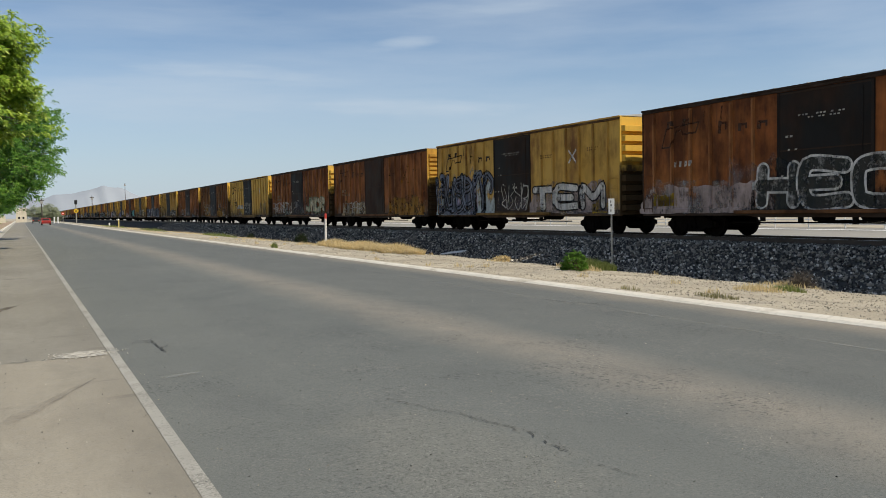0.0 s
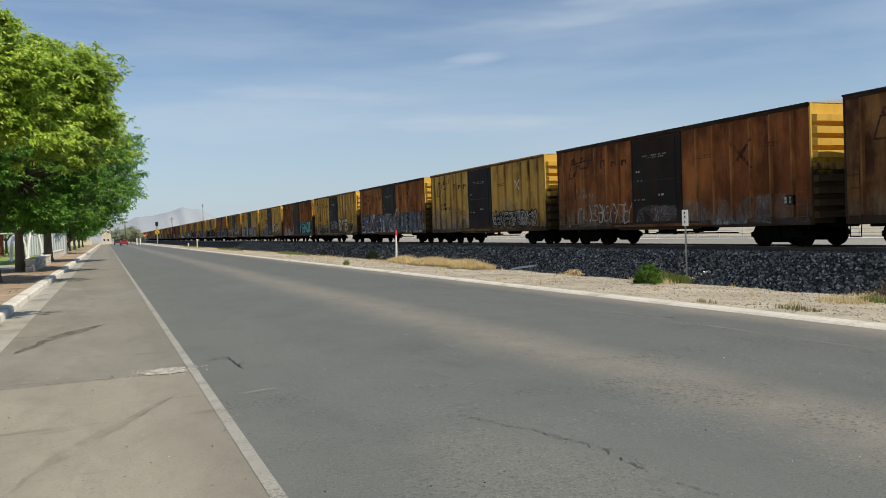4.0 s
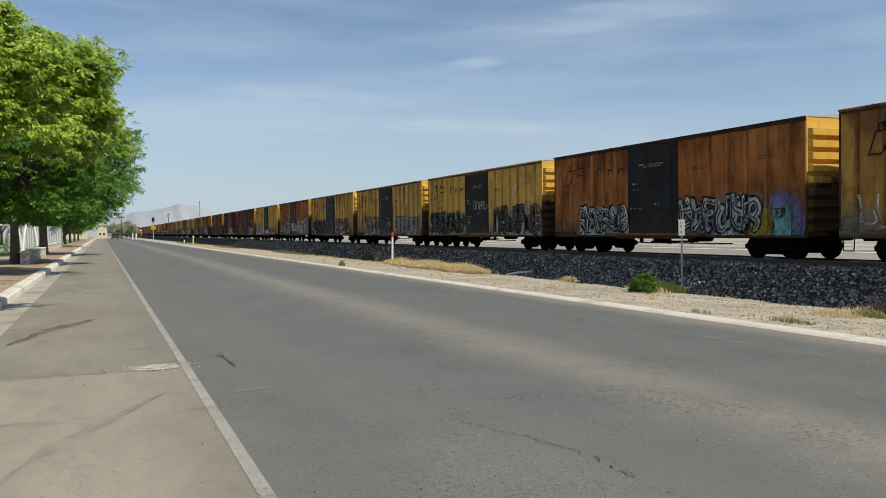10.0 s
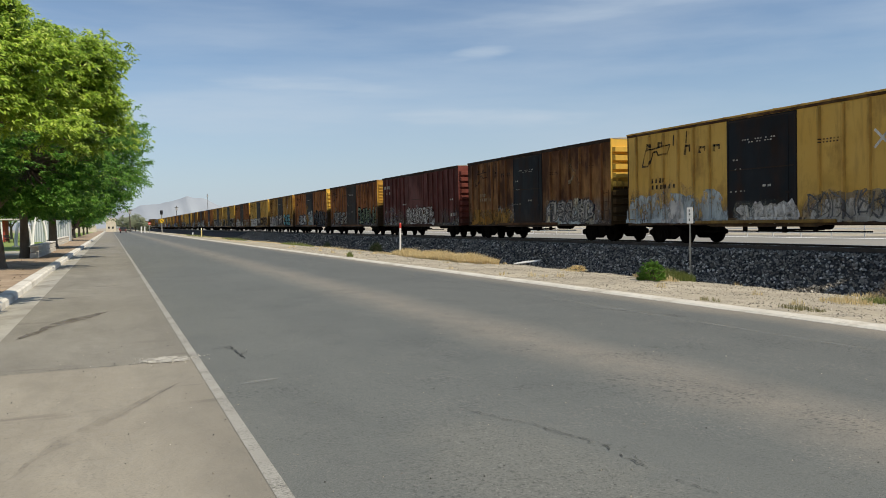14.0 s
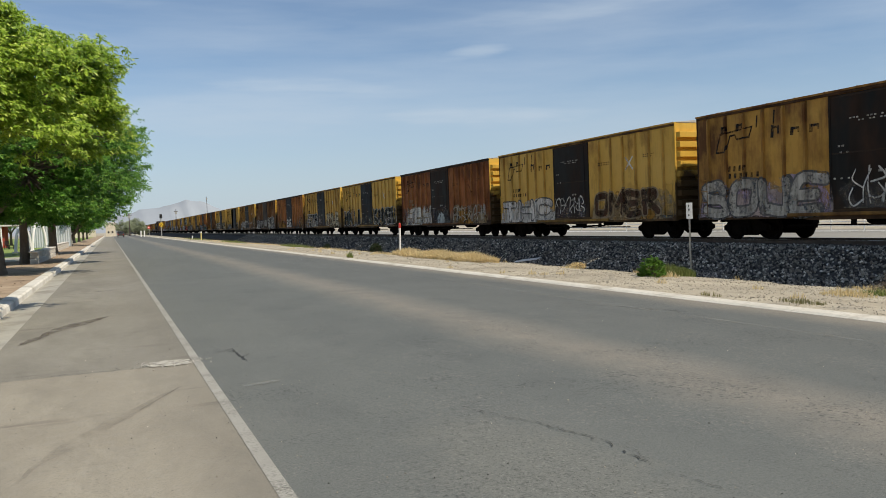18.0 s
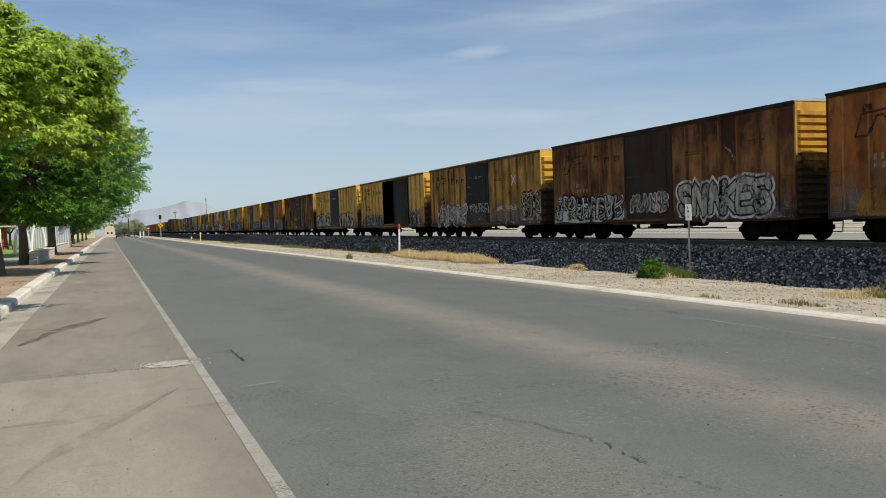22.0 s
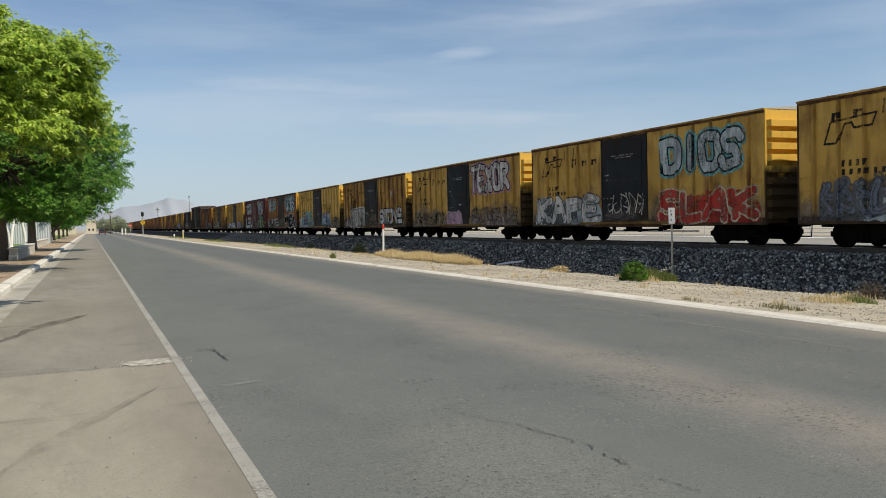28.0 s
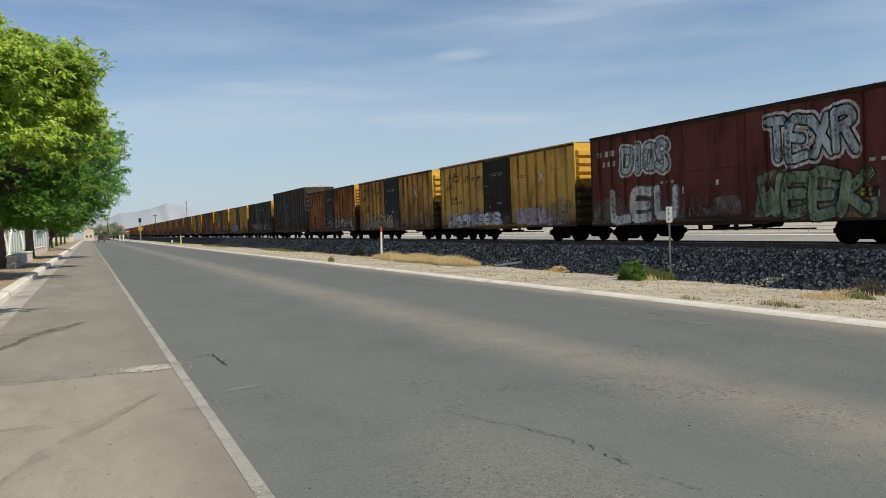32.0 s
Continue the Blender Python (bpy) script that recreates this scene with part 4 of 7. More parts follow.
# ---- markings and graffiti on the cars ----
INK = {"white": ((0.80, 0.77, 0.71), (0.66, 0.63, 0.58)), "black": ((0.012, 0.011, 0.011), None), "silver": ((0.60, 0.56, 0.49), (0.44, 0.41, 0.35)),
       "cyan": ((0.24, 0.56, 0.54), (0.16, 0.42, 0.43)), "blue": ((0.14, 0.16, 0.38), (0.19, 0.22, 0.42)), "pale": ((0.58, 0.65, 0.64), (0.46, 0.51, 0.52)),
       "pink": ((0.66, 0.32, 0.39), (0.54, 0.34, 0.43)), "violet": ((0.44, 0.33, 0.45), (0.56, 0.46, 0.54)), "red": ((0.55, 0.045, 0.03), (0.45, 0.06, 0.04)),
       "green": ((0.19, 0.27, 0.145), (0.32, 0.38, 0.25)), "cream": ((0.70, 0.61, 0.42), (0.58, 0.51, 0.36)), "brown": ((0.075, 0.033, 0.015), None),
       "orange": ((0.42, 0.18, 0.03), (0.30, 0.12, 0.022)), "tan": ((0.41, 0.31, 0.18), (0.31, 0.23, 0.14)), "yellow": ((0.62, 0.40, 0.03), None),
       "dusk": ((0.022, 0.025, 0.022), (0.040, 0.043, 0.037)), "mauve": ((0.56, 0.44, 0.40), (0.42, 0.33, 0.30)), "ochre": ((0.42, 0.22, 0.045), (0.31, 0.15, 0.03)),
       "slate": ((0.155, 0.152, 0.148), (0.095, 0.094, 0.092)), "bluegrey": ((0.24, 0.27, 0.34), (0.15, 0.17, 0.22))}
M_INK = {k: graffiti_paint(f"spray_{k}", a, b) for k, (a, b) in INK.items()}
# letters as strokes on a grid of 5 by 7; strokes are split by spaces, each pair of digits is a column and a row
STROKES = {"A": "002640 1333", "B": "0006 063645340333413000", "C": "4536160501103041", "D": "0006 062645412000", "E": "46060040 0333", "F": "460600 0333", "G": "453616050110304143 23",
           "H": "0006 4640 0343", "I": "2620", "J": "4641301001", "K": "0006 4603 0340", "L": "060040", "M": "0006234640", "N": "00064046", "O": "100105163645413010", "P": "0006 0636453403",
           "R": "0006 0636453403 2340", "S": "4536160513334130 1001", "T": "0646 2620", "U": "0601103041 46", "V": "062046", "W": "0610233046", "X": "0640 0046", "Y": "0623 4623 2320"}
STROKES["U"], STROKES["S"], STROKES["G"] = "060110304146", "45361605133341301001", "4536160501103041 4323"


def glyph(text):
    out = []
    for word in text.split():
        pts = [(int(word[i]) / 4.0, int(word[i + 1]) / 6.0) for i in range(0, len(word) - 1, 2)]
        if len(pts) > 1:
            out.append(pts)
    return out


def scrawl(rng):
    """A shape like a sprayed letter that spells nothing: broad bowed strokes with a hook or a bar."""
    x0, x1 = rng.uniform(0.0, 0.2), rng.uniform(0.7, 1.0)
    out = [[(x0, rng.uniform(0, 0.1)), (x0 + rng.uniform(-0.1, 0.2), 0.5), (x0 + rng.uniform(0, 0.2), rng.uniform(0.85, 1.0))]]
    out.append([(x0 + 0.1, rng.uniform(0.75, 1.0)), (rng.uniform(0.4, 0.7), rng.uniform(0.8, 1.05)), (x1, rng.uniform(0.5, 0.8)), (rng.uniform(0.4, 0.8), rng.uniform(0.35, 0.55))])
    if rng.random() < 0.75:
        out.append([(rng.uniform(0.2, 0.5), rng.uniform(0.35, 0.55)), (x1, rng.uniform(0.2, 0.4)), (x1 - rng.uniform(0, 0.5), rng.uniform(-0.02, 0.08))])
    if rng.random() < 0.4:
        out.append([(x1 - 0.1, 0.9), (x1 + 0.1, 0.5), (x1, 0.0)])
    fx, fz, sk = rng.random() < 0.5, rng.random() < 0.5, rng.uniform(-0.4, 0.4)
    return [[((1 - px if fx else px) * 1.2 - 0.1 + sk * (pz - 0.5), 1 - pz if fz else pz) for px, pz in st] for st in out]


def smooth(pts, n=5):
    """A curve through the points of a stroke."""
    if len(pts) < 3:
        return pts
    p = [Vector(q) for q in pts]
    p = [p[0] * 2 - p[1]] + p + [p[-1] * 2 - p[-2]]
    out = []
    for a, b, c, d in zip(p, p[1:], p[2:], p[3:]):
        for k in range(n):
            t = k / n
            q = b * 2 + (c - a) * t + (a * 2 - b * 5 + c * 4 - d) * t * t + (b * 3 - a - c * 3 + d) * t ** 3
            out.append(tuple(q * 0.5))
    return out + [tuple(pts[-1])]


def flat_stroke(bm, pts, half, x, mat, round_n=8, taper=1.0):
    """A band of that half width through the points (y, z), lying at x, with mitred bends and round ends."""
    clean = [Vector(pts[0])]
    for p in pts[1:]:
        if (Vector(p) - clean[-1]).length > 0.01:
            clean.append(Vector(p))
    if len(clean) < 2:
        return
    n, prev = len(clean), None
    for i, p in enumerate(clean):
        a = (p - clean[i - 1]).normalized() if i else (clean[1] - p).normalized()
        b = (clean[i + 1] - p).normalized() if i < n - 1 else a
        m = a + b
        m = m.normalized() if m.length > 0.2 else a
        k = min(1.6, 1 / max(0.5, m.dot(a)))
        h = half * (1 + (taper - 1) * i / (n - 1))
        w = Vector((-m.y, m.x)) * h * k
        xx = x - 0.0001 * i / n
        row = (bm.verts.new((xx, p.x + w.x, p.y + w.y)), bm.verts.new((xx, p.x - w.x, p.y - w.y)))
        if prev:
            bm.faces.new((prev[0], row[0], row[1], prev[1])).material_index = mat
        prev = row
        if i in (0, n - 1) and round_n > 3:
            e = -a if i == 0 else a
            s = Vector((-e.y, e.x)) * h
            fan = [bm.verts.new((xx - 0.00005, p.x + s.x * math.cos(t) + e.x * h * math.sin(t), p.y + s.y * math.cos(t) + e.y * h * math.sin(t))) for t in (math.pi * j / round_n for j in range(round_n + 1))]
            bm.faces.new(fan).material_index = mat


def side_y(u):
    """From the fraction of the car's length, read from its far end, to its own y."""
    return HALF - u * 2 * HALF


def side_z(v):
    return SILL + 0.05 + v * (EAVE - SILL - 0.25)


def press(bm):
    """Lay flat paint onto the side: over the pressed posts and the door that stand proud of the sheet."""
    ys = [v.co.y for v in bm.verts]
    lo, hi = min(ys), max(ys)
    cuts = [p + d for p in POST_Y for d in (-0.055, -0.035, 0.035, 0.055)] + [DOOR_Y0, DOOR_Y1, DOOR_Y0 + 0.01, DOOR_Y1 - 0.01]
    for c in cuts:
        if lo < c < hi:
            bmesh.ops.bisect_plane(bm, geom=bm.verts[:] + bm.edges[:] + bm.faces[:], dist=1e-5, plane_co=(0, c, 0), plane_no=(0, 1, 0))
    zs = [v.co.z for v in bm.verts]
    for c in (SILL + 0.2, SILL + 0.215):
        if min(zs) < c < max(zs):
            bmesh.ops.bisect_plane(bm, geom=bm.verts[:] + bm.edges[:] + bm.faces[:], dist=1e-5, plane_co=(0, 0, c), plane_no=(0, 0, 1))
    for v in bm.verts:
        y, z = v.co.y, v.co.z
        d = min(abs(y - p) for p in POST_Y)
        up = POST_D * min(1.0, max(0.0, (0.0552 - d) / 0.02))
        if DOOR_Y0 + 0.004 < y < DOOR_Y1 - 0.004:
            up = 0.038
        if z < SILL + 0.21:
            up = max(up, 0.05)
        v.co.x -= up + 0.004


def blotch(bm, u0, u1, v0, v1, x, mat, rng, n=40, spiky=0.12):
    """A ragged field of paint, uneven along its upper edge."""
    y0, y1, z0, z1 = side_y(u0), side_y(u1), side_z(v0), side_z(v1)
    seed = rng.uniform(0, 99)
    lo, hi = [], []
    for k in range(n + 1):
        f = k / n
        e = min(1.0, 12 * f, 12 * (1 - f))
        y = y0 + (y1 - y0) * f
        lo.append(bm.verts.new((x, y, z0 + 0.05 * noise.noise((seed, f * 9, 0)))))
        hi.append(bm.verts.new((x, y, z0 + 0.06 + (z1 - z0) * (0.35 + 0.65 * e) * (0.84 + 0.24 * noise.noise((seed, f * 4, 1)) + spiky * noise.noise((seed, f * 19, 2))))))
    for k in range(n):
        bm.faces.new((lo[k], lo[k + 1], hi[k + 1], hi[k])).material_index = mat


def graffiti(car, u0, u1, v0, v1, word, fill, line, halo=None, patch=None, seed=0, solid=False):
    """Sprayed lettering: a ground of paint, an outline, and a filled letter for each shape; word "-" leaves the ground alone, "." draws thin open lines."""
    rng = random.Random(seed)
    x = -SIDE
    if patch:
        for i, p in enumerate(patch.split("+")):
            bm = bmesh.new()
            w = u1 - u0
            a, b = (u0 - 0.01, u1 + 0.01) if i == 0 else (u0 + w * rng.uniform(0.0, 0.5), u1 - w * rng.uniform(0.0, 0.4))
            blotch(bm, a, b, max(0, v0 - 0.03), v1 * (1.04 if i == 0 else rng.uniform(0.55, 0.95)), x - 0.0012 * i, 0, rng, spiky=0.3 if word == "^" else 0.12)
            press(bm)
            part("paint_ground", bm, M_INK[p] if solid else M_GROUND[p], car, f"field of {p} spray paint under the lettering")
    if word == "-":
        return
    shapes = word if word and word not in ".^" else ""
    thin = word == "."
    count = len(shapes) if shapes else max(3, int((u1 - u0) * 15.4 / max(0.55, (v1 - v0) * 2.3)) + 2)
    ya, yb, za, zb = side_y(u0), side_y(u1), side_z(v0), side_z(v1)
    w = (ya - yb) / count
    h = zb - za
    half = 0.028 if thin else min(0.155 * w, 0.12 * h) if shapes else min(0.15 * w, 0.085 * h)
    rim = min(0.07, 0.05 * h + 0.012) if shapes else min(0.085, 0.06 * h + 0.015)
    x -= 0.005
    back, letters = bmesh.new(), []
    for k in range(count):
        shape = [[(px + rng.uniform(-0.06, 0.06), pz + rng.uniform(-0.05, 0.05)) for px, pz in st] for st in glyph(STROKES[shapes[k]])] if shapes else scrawl(rng)
        lean = rng.uniform(-0.12, 0.2)
        dz, sz = rng.uniform(0.0, 0.06) * h, rng.uniform(0.9, 1.0)
        front = bmesh.new()
        for i, stroke in enumerate(shape):
            pts = [(ya - w * (k + 0.5 + (px - 0.5) * (0.74 if shapes else 1.0) + lean * (pz - 0.5)), za + half + dz + (h - 2 * half - dz) * pz * sz) for px, pz in stroke]
            pts = smooth(pts)
            tp = 1.0 if shapes else rng.choice((0.5, 0.8, 1.2))
            if halo:
                flat_stroke(back, pts, half + rim * 2.3, x - 0.0001 * (i + k % 5), 1, taper=tp)
            if not thin:
                flat_stroke(back, pts, half + rim, x - 0.003 - 0.0024 * (k % 8) - 0.00012 * i, 0, taper=tp)
            flat_stroke(front, pts, half, x - 0.0040 - 0.0024 * (k % 8) - 0.00012 * i, 0, taper=tp)
            if not shapes and not thin and half > 0.07:      # an inner shade line
                flat_stroke(front, [(py + half * 0.35, pz - half * 0.2) for py, pz in pts], half * 0.3, x - 0.0047 - 0.0024 * (k % 8) - 0.00012 * i, 1, round_n=3)
        letters.append(front)
    owner = car
    if back.verts:
        press(back)
        owner = part("graffiti", back, [M_INK[line], M_INK[halo or line]], car, f"{fill} and {line} spray-painted graffiti")
    for front in letters:
        press(front)
        part("letter", front, [M_INK[fill], M_INK[line]], owner)


def mark_bars(car, ink, rows, off=0.002, fill=0.5, drop=0.0):
    """Plain bars in place of small lettering; rows of u0, u1, v, height, pieces."""
    bm = bmesh.new()
    rng = random.Random(len(rows))
    for u0, u1, v, h, n in rows:
        y0, y1, z = side_y(u0), side_y(u1), side_z(v)
        w = (y1 - y0) / n
        for k in range(n):
            if rng.random() < drop:
                continue
            a, b = y0 + w * (k + 0.22), y0 + w * (k + 0.22 + fill)
            s = -0.12 * h
            vs = [bm.verts.new((-SIDE - off, y, zz)) for y, zz in ((a, z), (b, z), (b + s, z + h), (a + s, z + h))]
            bm.faces.new(vs)
    press(bm)
    tagged(part("lettering", bm, M_INK[ink], car), kind="stuff")


def emblem(car, ink, cross):
    """The bent-arrow emblem beside the lettering and the big cross near the other end."""
    bm = bmesh.new()
    y, z = HALF - 1.05, SILL + 2.9
    x = -SIDE - 0.003
    loop = [(y + 0.05, z - 0.52), (y - 0.18, z + 0.12), (y - 1.75, z + 0.24), (y - 1.6, z - 0.1), (y - 1.0, z - 0.12), (y - 0.92, z + 0.04), (y - 0.68, z + 0.02), (y - 0.45, z - 0.52), (y + 0.05, z - 0.52)]
    flat_stroke(bm, loop, 0.032, x, 0, 5)
    press(bm)
    part("emblem", bm, M_INK[ink], car)
    if cross:
        bm = bmesh.new()
        cy, cz, r = -4.67, SILL + 2.45, 0.27 if cross == "white" else 0.52
        flat_stroke(bm, [(cy - r, cz - r), (cy + r, cz + r)], r * (0.15 if cross == "white" else 0.13), x, 0, 2)
        flat_stroke(bm, [(cy - r, cz + r), (cy + r, cz - r)], r * (0.15 if cross == "white" else 0.13), x - 0.002, 0, 2)
        press(bm)
        part("cross_mark", bm, M_INK[cross] if cross == "white" else M_GROUND[cross], car)


def name_bars(car, ink):
    """The owner's name as plain slanted blocks in two rows: low ones, tall ones."""
    for u, v, wide, h in ((0.085, 0.845, 0.24, 0.24), (0.135, 0.85, 0.30, 0.24), (0.195, 0.855, 0.14, 0.40), (0.245, 0.86, 0.14, 0.46), (0.24, 0.735, 0.28, 0.42), (0.295, 0.735, 0.28, 0.26), (0.345, 0.735, 0.30, 0.26)):
        bm = bmesh.new()
        y, z = side_y(u), side_z(v)
        flat_stroke(bm, [(y, z), (y - 0.1 * h, z + h)], wide * 0.24, -SIDE - 0.003, 0, 2)
        if wide > 0.2:
            flat_stroke(bm, [(y - 0.02, z + h * 0.8), (y - wide, z + h * 0.8), (y - wide, z + h * 0.25)], 0.04, -SIDE - 0.0045, 0, 2)
        press(bm)
        part("name_block", bm, M_INK[ink], car)


def markings(k, car):
    c = car_kind(k)
    if c[0] in "yr":
        dark = "black" if c[0] == "y" else "brown"
        emblem(car, dark, ("white" if c[0] == "y" else "tan" if k in (14, 18, 20, 30, 34) else "orange" if k in (2, 5, 10, 29) else "brown"))
        if k < 46:
            name_bars(car, dark)
        mark_bars(car, dark, [(0.655, 0.715, 0.715, 0.045, 7), (0.655, 0.705, 0.69, 0.045, 6), (0.865, 0.915, 0.745, 0.045, 6), (0.865, 0.905, 0.72, 0.045, 5)])
        mark_bars(car, "black" if c[0] == "y" else "silver" if k == 0 else "tan", [(0.10, 0.165, 0.455, 0.19, 4), (0.10, 0.205, 0.385, 0.17, 6)][:1 if k == 0 else 2], fill=0.42)
    if c[2] in "01o":
        rng = random.Random(k + 500)
        s = 0.2 if c[2] == "o" else 0.0
        mark_bars(car, "silver", [(0.44 + s, 0.55 + s, 0.80, 0.045, 14), (0.46 + s, 0.54 + s, 0.775, 0.04, 10), (0.40 + s, 0.44 + s, 0.60 + rng.uniform(-0.05, 0.05), 0.06, 4), (0.40 + s, 0.44 + s, 0.52, 0.05, 5), (0.40 + s, 0.45 + s, 0.30, 0.05, 6), (0.50 + s, 0.53 + s, 0.34, 0.08, 2)], 0.008, 0.62, 0.45)
    if c[0] == "m":
        mark_bars(car, "silver", [(0.03, 0.12, 0.80, 0.24, 3), (0.05, 0.12, 0.68, 0.22, 3), (0.30, 0.36, 0.42, 0.1, 3), (0.38, 0.40, 0.3, 0.25, 1), (0.5, 0.52, 0.36, 0.18, 1), (0.9, 0.95, 0.45, 0.1, 2), (0.9, 0.97, 0.16, 0.2, 2)])
    # inspection stencils low on the side
    rng = random.Random(k + 900)
    if rng.random() < 0.8 and c[0] != "d":
        u = rng.uniform(0.84, 0.92)
        mark_bars(car, "black", [(u, u + 0.035, 0.16, 0.32, 1)], fill=0.9)
        mark_bars(car, "yellow" if rng.random() < 0.4 else "silver", [(u + 0.004, u + 0.031, 0.175, 0.1, 2), (u + 0.004, u + 0.031, 0.21, 0.1, 2)], 0.004)


def wash_paint(name, a, b, left_over=0.44, much=0.84, soft=0.11):
    """Old paint on a car side, weathered to streaks and ragged flakes."""
    n = Nodes(name)
    k = n.mix(n.ramp(n.noise(1.4, 5, 0.6, shift=True), 0.4, 0.6), a, b)
    k = n.mix(n.ramp(n.noise(3.2, 6, 0.68, (1, 1, 0.3), shift=True), 0.48, 0.70, 0.0, 0.68), k, (0.045, 0.034, 0.026))
    k = n.mix(n.ramp(n.noise(0.9, 4, 0.6, shift=True), 0.5, 0.7, 0.0, 0.6), k, tuple(v * 0.3 for v in b))
    n.done(k, 0.85, 0.0, 0.2)
    left = n.math("ADD", n.math("MULTIPLY", n.noise(1.1, 3, 0.5, (1, 1, 0.9), shift=True), 0.55), n.math("MULTIPLY", n.noise(7.0, 6, 0.75, (1, 1, 0.5), shift=True), 0.45))
    left = n.math("ADD", left, n.ramp(n.axis("Z"), 0.9, 3.0, 0.06, -0.05))
    clear = n.nt.nodes.new("ShaderNodeBsdfTransparent")
    mx = n.nt.nodes.new("ShaderNodeMixShader")
    n.link(n.ramp(left, left_over, left_over + soft, 0.0, much), mx.inputs[0])
    n.link(clear.outputs["BSDF"], mx.inputs[1])
    n.link(n.bsdf.outputs["BSDF"], mx.inputs[2])
    n.link(mx.outputs[0], n.out.inputs["Surface"])
    return n.mat


